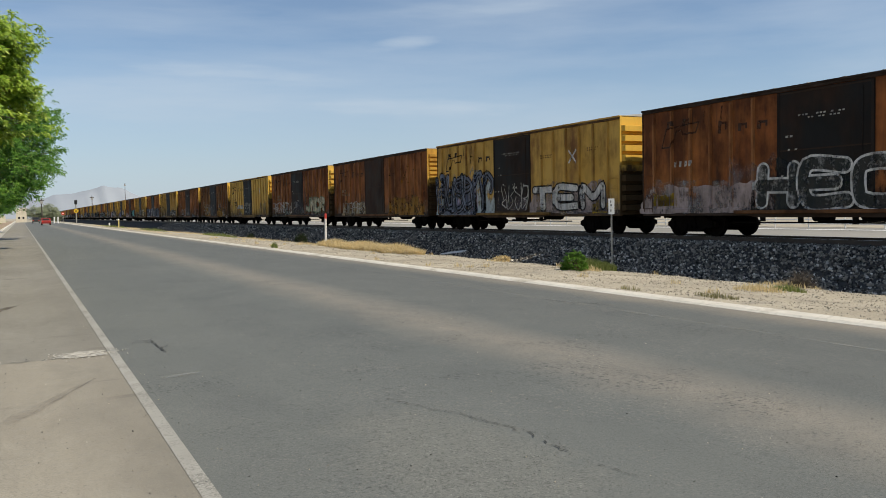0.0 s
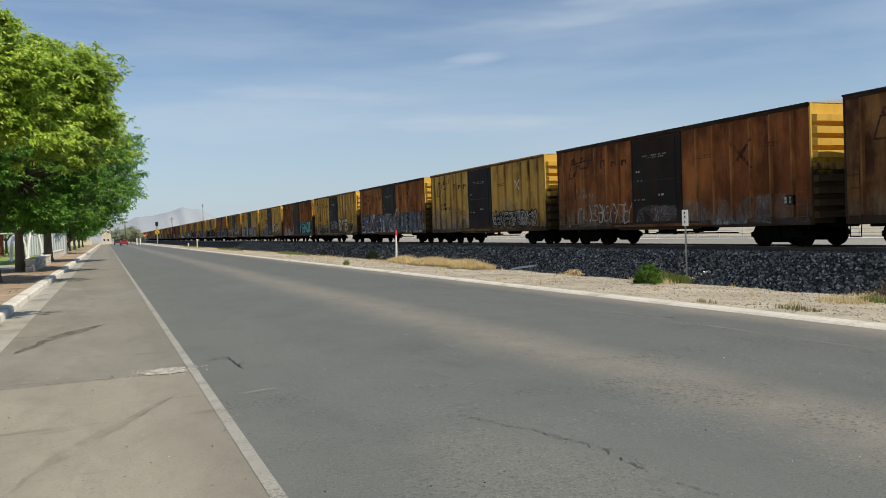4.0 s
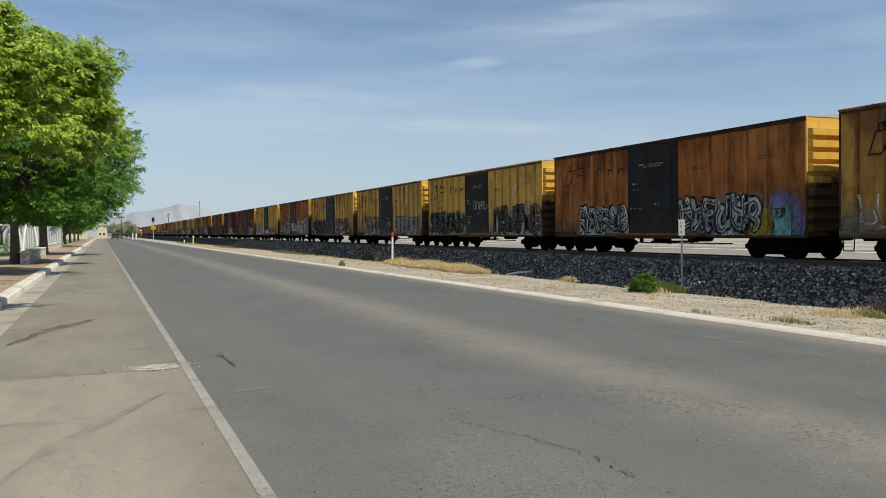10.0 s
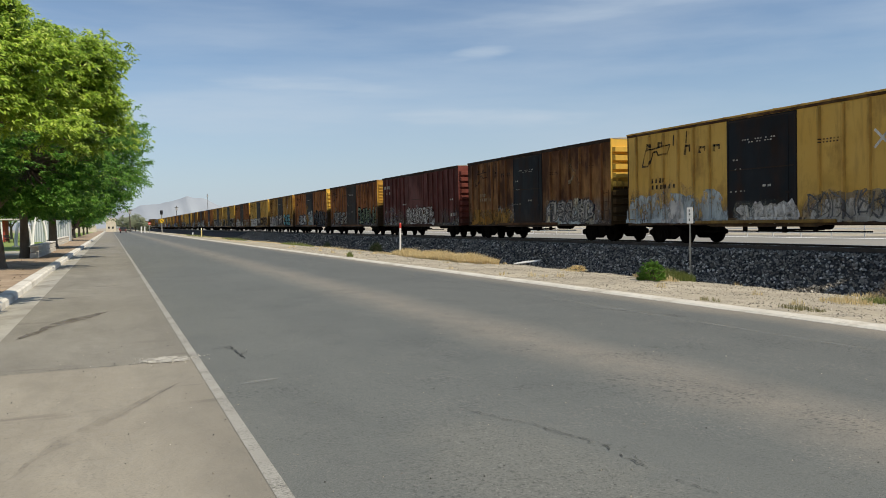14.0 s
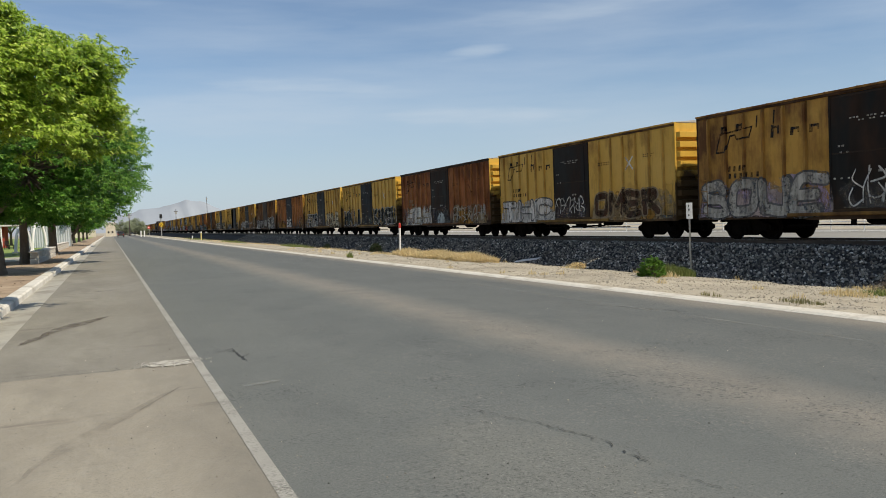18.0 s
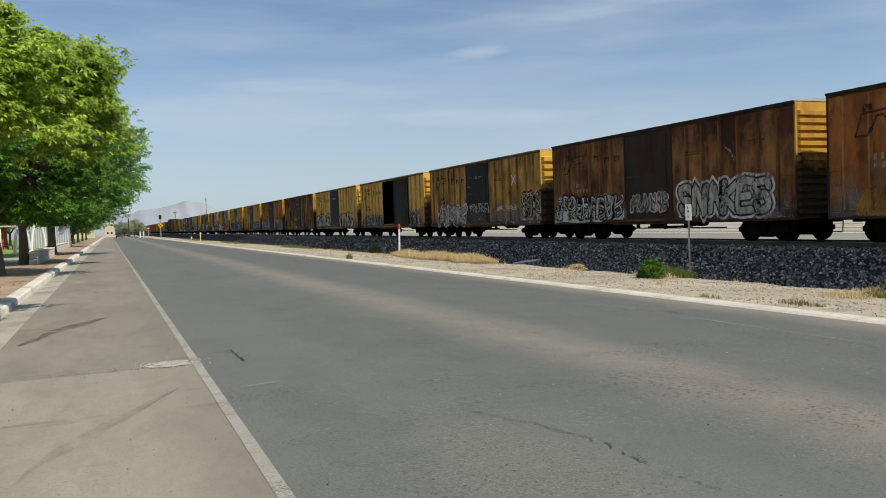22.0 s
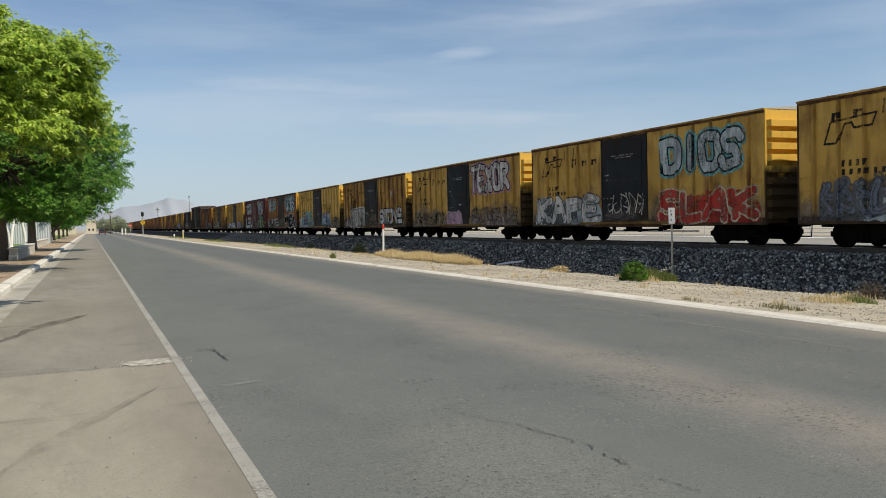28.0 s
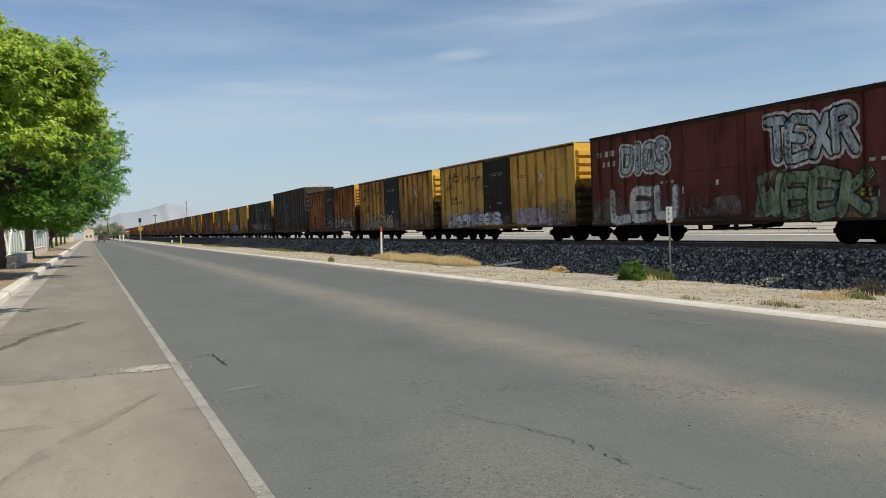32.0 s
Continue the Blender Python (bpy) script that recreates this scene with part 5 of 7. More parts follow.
M_GROUND = {k: wash_paint(f"ground_{k}", a, b or tuple(v * 0.7 for v in a)) for k, (a, b) in INK.items()}
TAGS = """0|0 0.28 0 0.27|-|mauve tan|mauve;0|0.03 0.07 0.1 0.18|-|yellow yellow|yellow;0|0.25 0.7 0.02 0.44|HEOC|dusk white|dusk
1|0 0.29 0 0.62||bluegrey black|pale+violet+bluegrey;1|0.33 0.49 0.05 0.42|.|silver black|;1|0.5 0.92 0.05 0.36|TEM|white black|mauve;1|0.86 0.95 0.04 0.16|-|yellow tan|yellow
2|0.08 0.29 0.03 0.28|.|silver tan|tan;2|0.55 0.94 0.02 0.34|-|ochre tan|ochre;3|0.55 0.9 0.08 0.42|JNCR|cream green|;3|0.02 0.29 0.05 0.36|.|white brown|;3|0.35 0.49 0.1 0.34|-|slate silver|slate;4|0.09 0.15 0.3 0.46|.|black brown|;4|0.16 0.27 0.25 0.33|-|white tan|white
4|0.33 0.48 0.04 0.4|.|silver slate|;5|0.1 0.29 0.04 0.42|.|silver tan|ochre;5|0.55 0.9 0.02 0.3|-|ochre tan|ochre;6|0.08 0.29 0.04 0.3|.|silver brown|;7|0.5 0.9 0.05 0.3||silver black|;8|0.02 0.94 0 0.44|^|bluegrey slate|white
9|0.5 0.73 0.06 0.42|SYS|cream black|;9|0.72 0.88 0.05 0.27|.|black tan|tan;9|0.03 0.29 0.03 0.3|-|tan slate|tan+slate;9|0.33 0.48 0.12 0.36|.|silver tan|;10|0.48 0.96 0.04 0.42|IGNOR|cyan black|slate;10|0.02 0.29 0.02 0.3|-|mauve tan|mauve
11|0.505 0.8 0.1 0.42|JTRA|white black|tan;11|0.21 0.29 0.46 0.6|TCM|black brown|;11|0.04 0.2 0.02 0.26|-|tan brown|tan;11|0.86 0.99 0.5 0.8|.|brown black|
12|0.5 0.78 0.05 0.4|JACK|mauve black white|;12|0.01 0.12 0.02 0.34||white violet|mauve+violet;12|0.1 0.24 0.02 0.4||cyan black|pale+cyan;12|0.2 0.29 0.02 0.44||white violet|mauve+pale;12|0.33 0.49 0.05 0.34||silver slate|slate;12|0.02 0.12 0.6 0.82|.|black brown|;12|0.84 0.95 0.45 0.8|.|black brown|;13|0.5 0.84 0.08 0.48|SANO|tan cream|;13|0.03 0.29 0.03 0.36|.|white brown|;13|0.35 0.49 0.1 0.42|.|silver blue|
14|0.1 0.29 0.02 0.38||pale black|pale;14|0.86 0.98 0.02 0.42|-|cyan pale|blue+cyan;14|0.5 0.82 0.02 0.42||pale black|bluegrey+pale;14|0.77 0.91 0.03 0.3|-|yellow ochre|yellow+yellow;15|0.01 0.29 0 0.42||slate black|silver+tan;15|0.54 0.99 0.02 0.46||slate black|silver;15|0.37 0.49 0.4 0.58|.|silver black|
16|0.1 0.29 0 0.42||mauve brown|mauve+white;16|0.54 0.97 0.02 0.38||silver slate|mauve+silver;17|0.02 0.29 0 0.42||slate black|silver+slate;17|0.5 0.86 0.02 0.44||mauve brown|ochre+white;18|0.01 0.29 0.02 0.44||silver slate|silver+slate;18|0.35 0.49 0.08 0.4||white black|;18|0.5 0.78 0.03 0.46|AFE|silver slate|bluegrey+silver;18|0.66 0.76 0.03 0.3|-|yellow tan|yellow;18|0.8 0.97 0.02 0.5|EB|silver slate|blue+yellow
19|0 0.29 0 0.36|-|pale white|pale+white;19|0.33 0.49 0 0.17|^|white silver|white;19|0.52 0.78 0.02 0.28|.|slate silver|tan+silver;20|0.53 0.86 0.02 0.34||silver slate|cream+pale;20|0.02 0.29 0.03 0.26|-|tan brown|ochre;21|0.28 0.62 0.03 0.36||white brown|white
22|0.05 0.29 0.03 0.4||silver black|;22|0.52 0.97 0.04 0.45||green black|slate;23|0.1 0.29 0.03 0.36||white slate|;23|0.31 0.37 0 0.9|-|ochre tan|ochre;23|0.36 0.49 0.02 0.46|SKO|pale black|white+cyan;23|0.53 0.99 0.02 0.46||slate black|dusk;24|0.01 0.29 0 0.38|SOUE|silver slate|violet+mauve;24|0.34 0.49 0.06 0.42|.|white black|;24|0.52 0.84 0.04 0.4|CMGE|cyan black|slate;24|0.86 0.98 0 0.4|-|ochre tan|ochre
25|0.01 0.29 0 0.34|THC|white slate|white;25|0.31 0.47 0.1 0.34|.|white black|;25|0.52 0.9 0.03 0.36|OMER|brown tan|tan+ochre;26|0.05 0.29 0.02 0.36|HBH|white tan|white;26|0.35 0.49 0.05 0.28|-|pale cyan|slate+pale;26|0.54 0.94 0.03 0.34|.|silver tan|tan+ochre
27|0.02 0.29 0.02 0.42|HNII|dusk silver|;27|0.51 0.99 0.04 0.4|KANEB|dusk silver|dusk;28|0.05 0.29 0.02 0.4|ASTROB|dusk white|;28|0.52 0.92 0.04 0.4|AUUE|cream brown|cream+tan;29|0.31 0.47 0.02 0.3|EVE|white slate|slate;29|0.05 0.25 0.03 0.25|-|tan brown|ochre;29|0.82 0.95 0.03 0.36|-|ochre yellow|ochre
30|0.01 0.28 0.02 0.36||white black|white;30|0.52 0.9 0.04 0.4|SNAKES|silver black white|slate;30|0.33 0.48 0.1 0.32||slate silver|;31|0.06 0.29 0 0.34|AMK|silver slate white|;31|0.33 0.49 0.18 0.36|.|silver blue|;31|0.56 0.75 0.2 0.3|.|cream tan|;31|0.8 0.99 0.08 0.5||cream black|cream
32|0.03 0.29 0.02 0.3|.|silver violet|slate;32|0.53 0.66 0.06 0.42||silver white|;32|0.72 0.93 0.03 0.36|.|silver tan|tan+slate;33|0.5 0.86 0.03 0.38|OMBES|cream black|;33|0.02 0.29 0.05 0.38|SBNE|silver black|;34|0.05 0.29 0.02 0.3|-|ochre tan|ochre;34|0.31 0.36 0.05 0.85|-|ochre tan|ochre;34|0.84 0.9 0.08 0.3|-|ochre black|ochre
35|0.5 0.95 0 0.36|-|cyan green|cyan;35|0.02 0.29 0.02 0.36|.|pale cyan|bluegrey;36|0.5 0.9 0.04 0.32||silver black|;37|0.55 0.98 0.04 0.40||silver slate|slate;37|0.35 0.46 0.5 0.75|-|pale blue|white;37|0.04 0.29 0.03 0.36||bluegrey slate|slate+pale
38|0.56 0.9 0.52 0.93|DIOS|pale black cyan|;38|0.54 0.97 0 0.36|SLAK|red cream|red+red;38|0.02 0.29 0 0.36|KAPE|white slate|pale+slate;38|0.32 0.48 0.1 0.38|.|silver pale|;39|0.51 0.88 0.52 0.96|TEXOR|white black pink|;39|0.29 0.42 0.02 0.24|CBS|pink violet|violet;39|0.5 0.95 0.03 0.3|.|brown tan|tan+mauve;39|0.02 0.28 0 0.26|.|black tan|tan
40|0.1 0.29 0 0.42|NROS|silver slate white|slate;40|0.52 0.92 0.05 0.38|STONE|white black|;40|0.1 0.29 0.45 0.75|-|brown black|brown;40|0.02 0.09 0.05 0.2|-|pink tan|mauve;41|0.5 0.7 0.08 0.36|GEM|pale blue|cyan;41|0.5 0.75 0.34 0.62|.|brown tan|;41|0.01 0.28 0.0 0.3|-|pale tan|pale;41|0.07 0.27 0.1 0.46|.|pale cyan|cyan+bluegrey;41|0.8 0.93 0.04 0.28|.|black cyan|tan;42|0.02 0.24 0.56 0.93|TEXR|silver black cyan|;42|0.02 0.28 0.04 0.32|LATE|silver black|slate;42|0.56 0.92 0.54 0.95|VADES|pale black cyan|
42|0.52 0.9 0.02 0.4|MYEX|dusk black white|;42|0.31 0.49 0.05 0.3|.|green yellow|;42|0.88 0.97 0.04 0.38|-|bluegrey pale|bluegrey;43|0.1 0.25 0.56 0.9|DIOS|pale slate white|;43|0.06 0.28 0 0.42|LEU|white slate|;43|0.56 0.83 0.52 0.93|TEXR|pale black white|;43|0.53 0.87 0 0.42|WEEK|green dusk|green+orange;44|0.05 0.42 0.02 0.22|WARNSES|white blue|silver;44|0.54 0.8 0.03 0.24|DEAL|violet silver|violet
45|0.1 0.4 0.03 0.3|.|silver tan|tan;46|0.5 0.9 0.05 0.3||silver brown|;48|0.1 0.9 0.05 0.35|.|silver tan|;49|0.1 0.4 0.05 0.3||pale blue|"""


M_WASH = [wash_paint(name, a, b, 0.47, 0.7, 0.2) for name, a, b in (("old_white_paint", (0.46, 0.44, 0.41), (0.34, 0.32, 0.29)), ("old_mauve_paint", (0.36, 0.30, 0.285), (0.26, 0.215, 0.2)),
          ("old_grey_paint", (0.24, 0.225, 0.20), (0.30, 0.28, 0.25)), ("old_tan_paint", (0.36, 0.28, 0.19), (0.26, 0.2, 0.14)), ("old_green_paint", (0.24, 0.25, 0.20), (0.30, 0.30, 0.26)))]


def old_paint(k, car):
    """Ragged fields of older, faded paint under the newer graffiti."""
    rng = random.Random(k + 77)
    x = -SIDE + 0.004
    for u0, u1 in ((0.0, 0.29), (0.26, 0.40), (0.61, 0.82), (0.78, 1.0)):
        if rng.random() < 0.2:
            continue
        bm = bmesh.new()
        x -= 0.0015
        blotch(bm, u0, u1, 0.0, rng.uniform(0.26, 0.52), x, 0, rng)
        press(bm)
        part("faded_paint", bm, rng.choice(M_WASH), car, "ragged field of old faded paint")
    if rng.random() < 0.7 and car_kind(k)[2] in "012":
        bm = bmesh.new()
        blotch(bm, 0.41, 0.585, 0.05, rng.uniform(0.2, 0.4), -SIDE, 0, rng)
        press(bm)
        part("faded_paint", bm, rng.choice(M_WASH), car, "ragged field of old faded paint")


def paint_cars():
    graffiti(CARS[11], 0.25, 0.39, 0.0, 0.37, "-", "blue", "blue", None, "blue", 5, True)
    for k, car in CARS.items():
        if k <= 60:
            markings(k, car)
        if k <= 50 and car_kind(k)[0] != "d":
            old_paint(k, car)
    for i, row in enumerate(TAGS.replace("\n", ";").split(";")):
        k, span, word, inks, patch = row.split("|")
        u0, u1, v0, v1 = [float(v) for v in span.split()]
        u0, u1 = (1.528 * u / (1 + 0.528 * u) for u in (u0, u1))
        graffiti(CARS[int(k)], u0, u1, v0, v1, word, *(inks.split() + [None])[:3], patch or None, seed=i + 11)


paint_cars()

# ---- stones, weeds and posts between road and track ----
def stones(name, spots, material, label, category):
    """Broken stones as one mesh; each is a rough eight-sided lump."""
    rng = np.random.default_rng(5)
    n = len(spots)
    base = np.array([(1, 0, 0), (-1, 0, 0), (0, 1, 0), (0, -1, 0), (0, 0, 1), (0, 0, -1)], float)
    tri = np.array([(0, 2, 4), (2, 1, 4), (1, 3, 4), (3, 0, 4), (2, 0, 5), (1, 2, 5), (3, 1, 5), (0, 3, 5)])
    p = base[None] * rng.uniform(0.6, 1.15, (n, 6, 1)) + rng.normal(0, 0.16, (n, 6, 3))
    a, b = rng.uniform(0, 6.28, (2, n))
    ca, sa, cb, sb = np.cos(a), np.sin(a), np.cos(b), np.sin(b)
    rz = np.zeros((n, 3, 3))
    rz[:, 0, 0], rz[:, 0, 1], rz[:, 1, 0], rz[:, 1, 1], rz[:, 2, 2] = ca, -sa, sa, ca, 1
    rx = np.zeros((n, 3, 3))
    rx[:, 1, 1], rx[:, 1, 2], rx[:, 2, 1], rx[:, 2, 2], rx[:, 0, 0] = cb, -sb, sb, cb, 1
    p = np.einsum("nij,nkj->nki", rz @ rx, p) * spots[:, 3][:, None, None] + spots[:, None, :3]
    faces = (tri[None] + 6 * np.arange(n)[:, None, None]).reshape(-1, 3)
    me = bpy.data.meshes.new(name)
    me.from_pydata(p.reshape(-1, 3), [], faces)
    me.materials.append(material)
    return tagged(new(name, me), label, category, kind="stuff")


def island_stone(name, a, b, c, low=0.0):
    n = Nodes(name)
    r = n.nt.nodes.new("ShaderNodeNewGeometry").outputs["Random Per Island"]
    col = n.mix(n.ramp(r, low, 0.8), a, b)
    col = n.mix(n.ramp(r, 0.86, 1.0), col, c)
    n.bump(n.noise(40, 2, 0.6), 0.4, 0.01)
    return n.done(col, 0.92)


M_STONE = island_stone("crushed_stone", (0.022, 0.020, 0.0175), (0.34, 0.31, 0.262), (0.78, 0.74, 0.67), 0.1)
M_PEBBLE = island_stone("pebbles", (0.22, 0.198, 0.16), (0.42, 0.375, 0.30), (0.62, 0.575, 0.49))


def bed_z(x):
    return float(np.interp(x, (17.2, 18.0, 19.75, 24.4), (-0.62, -0.42, 0.30, 0.30)))


def ballast():
    rng = np.random.default_rng(3)
    spots = []
    for y0, y1, per, size in ((2, 32, 185, 0.050), (32, 60, 105, 0.056), (60, 130, 40, 0.066)):
        n = int((y1 - y0) * 4.1 * per)
        x = rng.uniform(17.15, 21.25, n)
        y = rng.uniform(y0, y1, n)
        toe = 17.35 + 0.35 * np.array([noise.noise((0.0, v * 0.35, 3.0)) for v in y])
        keep = x > toe
        x, y = x[keep], y[keep]
        z = np.interp(x, (17.2, 18.0, 19.75, 24.4), (-0.62, -0.42, 0.30, 0.30)) + rng.uniform(-0.03, 0.06, len(x))
        spots.append(np.column_stack([x, y, z, rng.uniform(0.6, 1.25, len(x)) * size]))
    stones("ballast", np.vstack(spots), M_STONE, "grey crushed stone ballast sloping up to the track", "ballast")
    spots = []
    for y0, y1, per, size in ((3, 26, 75, 0.015), (26, 60, 18, 0.024)):
        n = int((y1 - y0) * 6.9 * per)
        x = rng.uniform(10.12, 17.4, n)
        y = rng.uniform(y0, y1, n)
        z = np.array([verge_top(a, b) for a, b in zip(x, y)])
        spots.append(np.column_stack([x, y, z, rng.uniform(0.5, 1.6, n) * size]))
    stones("gravel", np.vstack(spots), M_PEBBLE, "small pale pebbles strewn over the dirt verge", "gravel")


ballast()


def leaf_material(name, a, b, c, glow=0.35, rough=0.55):
    n = Nodes(name)
    r = n.nt.nodes.new("ShaderNodeNewGeometry").outputs["Random Per Island"]
    col = n.mix(n.ramp(r, 0.0, 0.7), a, b)
    col = n.mix(n.ramp(r, 0.8, 1.0), col, c)
    col = n.mix(n.ramp(n.noise(0.7, 3, 0.6), 0.4, 0.7, 0.0, 0.6), col, a)
    n.done(col, rough, 0.0, 0.3)
    tr = n.nt.nodes.new("ShaderNodeBsdfTranslucent")
    n.link(col, tr.inputs["Color"])
    mx = n.nt.nodes.new("ShaderNodeMixShader")
    mx.inputs[0].default_value = glow
    n.link(n.bsdf.outputs["BSDF"], mx.inputs[1])
    n.link(tr.outputs["BSDF"], mx.inputs[2])
    n.link(mx.outputs[0], n.out.inputs["Surface"])
    return n.mat


M_DRYGRASS = leaf_material("dry_grass", (0.60, 0.47, 0.24), (0.76, 0.63, 0.37), (0.84, 0.75, 0.52), 0.35, 0.8)
M_WEED = leaf_material("weed_green", (0.14, 0.185, 0.045), (0.21, 0.245, 0.075), (0.40, 0.36, 0.16), 0.35)
M_DRYWEED = leaf_material("dusty_weed", (0.20, 0.19, 0.09), (0.28, 0.26, 0.13), (0.42, 0.36, 0.2), 0.3)
M_DARKBUSH = leaf_material("dark_bush", (0.03, 0.045, 0.015), (0.06, 0.08, 0.028), (0.12, 0.13, 0.05), 0.3)
M_BUSH = leaf_material("bush_green", (0.09, 0.20, 0.025), (0.17, 0.32, 0.05), (0.27, 0.42, 0.09), 0.35)


def blades(name, spots, height, width, material, label, category, spread=0.35, kind="", parent=None):
    """Grass blades: bent tapering strips, one mesh."""
    rng = random.Random(len(spots) + 17)
    v, f = [], []
    for x, y, z, s in spots:
        a = rng.uniform(0, 6.28)
        h = height * s * rng.uniform(0.5, 1.15)
        lean = rng.uniform(0, spread) * h
        dx, dy = math.cos(a) * lean, math.sin(a) * lean
        wx, wy = -math.sin(a) * width, math.cos(a) * width
        i = len(v)
        v += [(x - wx, y - wy, z - 0.02), (x + wx, y + wy, z - 0.02), (x + dx * 0.4 + wx * 0.7, y + dy * 0.4 + wy * 0.7, z + h * 0.6), (x + dx * 0.4 - wx * 0.7, y + dy * 0.4 - wy * 0.7, z + h * 0.6), (x + dx, y + dy, z + h)]
        f += [(i, i + 1, i + 2, i + 3), (i + 3, i + 2, i + 4)]
    me = bpy.data.meshes.new(name)
    me.from_pydata(v, [], f)
    me.materials.append(material)
    return tagged(new(name, me), label, category, kind=kind)


def patch_spots(cx, cy, rx, ry, n, seed):
    rng = random.Random(seed)
    out = []
    for _ in range(n):
        a, r = rng.uniform(0, 6.28), math.sqrt(rng.random())
        x, y = cx + rx * r * math.cos(a), cy + ry * r * math.sin(a)
        out.append((x, y, verge_top(x, y), 1.0 - 0.55 * r))
    return out


def grasses():
    s = []
    for cx, cy, rx, ry, n in ((14.5, 36.2, 0.85, 3.2, 11000), (14.5, 32.2, 0.75, 2.0, 6500), (15.0, 41.5, 0.7, 2.4, 4000)):
        s += patch_spots(cx, cy, rx, ry, n, n)
    blades("dry_grass", s, 0.52, 0.010, M_DRYGRASS, "straw-yellow dry grass on the dirt verge", "dry grass", kind="stuff", spread=1.1)
    s = []
    for cx, cy, rx, ry, n in ((13.0, 11.5, 0.5, 0.5, 320), (15.9, 20.2, 0.5, 0.25, 160), (14.9, 19.3, 0.35, 0.25, 120), (16.2, 13.4, 0.6, 0.7, 260), (15.7, 48.5, 0.6, 1.0, 400), (15.6, 26.0, 0.3, 0.5, 90), (15.6, 60, 0.9, 9, 900), (15.0, 85, 1.2, 14, 1400), (14.0, 118, 1.6, 16, 1600), (13.0, 160, 1.6, 26, 1600), (11.6, 90, 0.5, 20, 600)):
        s += patch_spots(cx, cy, rx, ry, n, n + 1)
    rng = random.Random(8)
    for _ in range(34):
        cx, cy = rng.uniform(10.7, 17.0), rng.uniform(8, 60)
        s += patch_spots(cx, cy, 0.13, 0.16, 26, int(cy * 100))
    blades("straw_tufts", s, 0.20, 0.007, M_DRYGRASS, "small tufts of dry straw scattered on the verge", "dry grass", kind="stuff", spread=0.8)
    s = patch_spots(10.5, 10.2, 0.16, 0.5, 150, 71) + patch_spots(10.5, 12.4, 0.14, 0.3, 50, 72)
    blades("kerb_weeds", s, 0.13, 0.008, M_DRYWEED, "low dusty weeds along the kerb", "weeds", kind="stuff", spread=1.0)
    s = []
    for cx, cy, rx, ry, n in ((15.3, 19.9, 0.95, 0.4, 3600), (10.5, 37.6, 0.14, 0.3, 110), (14.8, 70, 0.7, 6, 700), (13.6, 100, 0.9, 9, 700), (13.2, 140, 1.2, 20, 900)):
        s += patch_spots(cx, cy, rx, ry, n, n + 2)
    blades("weeds", patch_spots(14.05, 11.7, 0.4, 0.35, 320, 9), 0.2, 0.009, M_WEED, "low green weeds on the dirt verge", "weeds", kind="stuff", spread=0.9)
    blades("weeds", s, 0.42, 0.010, M_WEED, "low green weeds growing at the kerb and on the verge", "weeds", kind="stuff", spread=0.7)


grasses()


def leaf_shell(v, f, c, n, size, rng, droop=0.2, petals=1):
    """Adds n sprays of leaflets round the points c: pointed leaves, paired along a stalk."""
    g = np.random.default_rng(rng.randrange(1 << 30))
    p = np.array(c, float)[g.integers(0, len(c), n)]
    a, e = g.uniform(0, 6.283, n), g.uniform(-0.9, 0.7, n) - droop
    d = np.column_stack([np.cos(a) * np.cos(e), np.sin(a) * np.cos(e), np.sin(e)])
    side = np.column_stack([-np.sin(a), np.cos(a), g.uniform(-0.5, 0.5, n)])
    side /= np.linalg.norm(side, axis=1)[:, None]
    s = (size * g.uniform(0.65, 1.25, n))[:, None]
    quads = []
    for k in range(petals):
        if petals == 1:
            q, dd, w = p, d, side
        else:
            t = (k + 1) // 2 / (petals / 2)
            sg = 0 if k == petals - 1 else (1 if k % 2 else -1)
            q = p + d * (s * 1.5 * t)
            # leaves hold their faces to the light
            face = np.array(sun_dir) + np.array((0, 0, 0.25)) + g.normal(0, 0.42, (n, 3))
            face /= np.linalg.norm(face, axis=1)[:, None]
            dd = d + side * (0.95 * sg) + np.array((0, 0, -0.25)) + g.normal(0, 0.15, (n, 3))
            dd -= face * np.sum(dd * face, axis=1)[:, None]
            dd /= np.linalg.norm(dd, axis=1)[:, None] + 1e-6
            w = np.cross(dd, face)
        w = w * s * (0.24 if petals == 1 else 0.2)
        m = q + dd * s * 0.45
        tip = q + dd * s + np.array((0, 0, -0.12)) * s
        quads.append(np.stack([q, m + w, tip, m - w], axis=1))
    base = len(v)
    pts = np.concatenate(quads).reshape(-1, 3)
    v.extend(pts.tolist())
    f.extend((base + np.arange(len(pts)).reshape(-1, 4)).tolist())


def leaf_mesh(name, v, f, material, parent=None):
    me = bpy.data.meshes.new(name)
    me.from_pydata(v, [], f)
    me.materials.append(material)
    ob = new(name, me)
    ob.parent = parent
    return ob


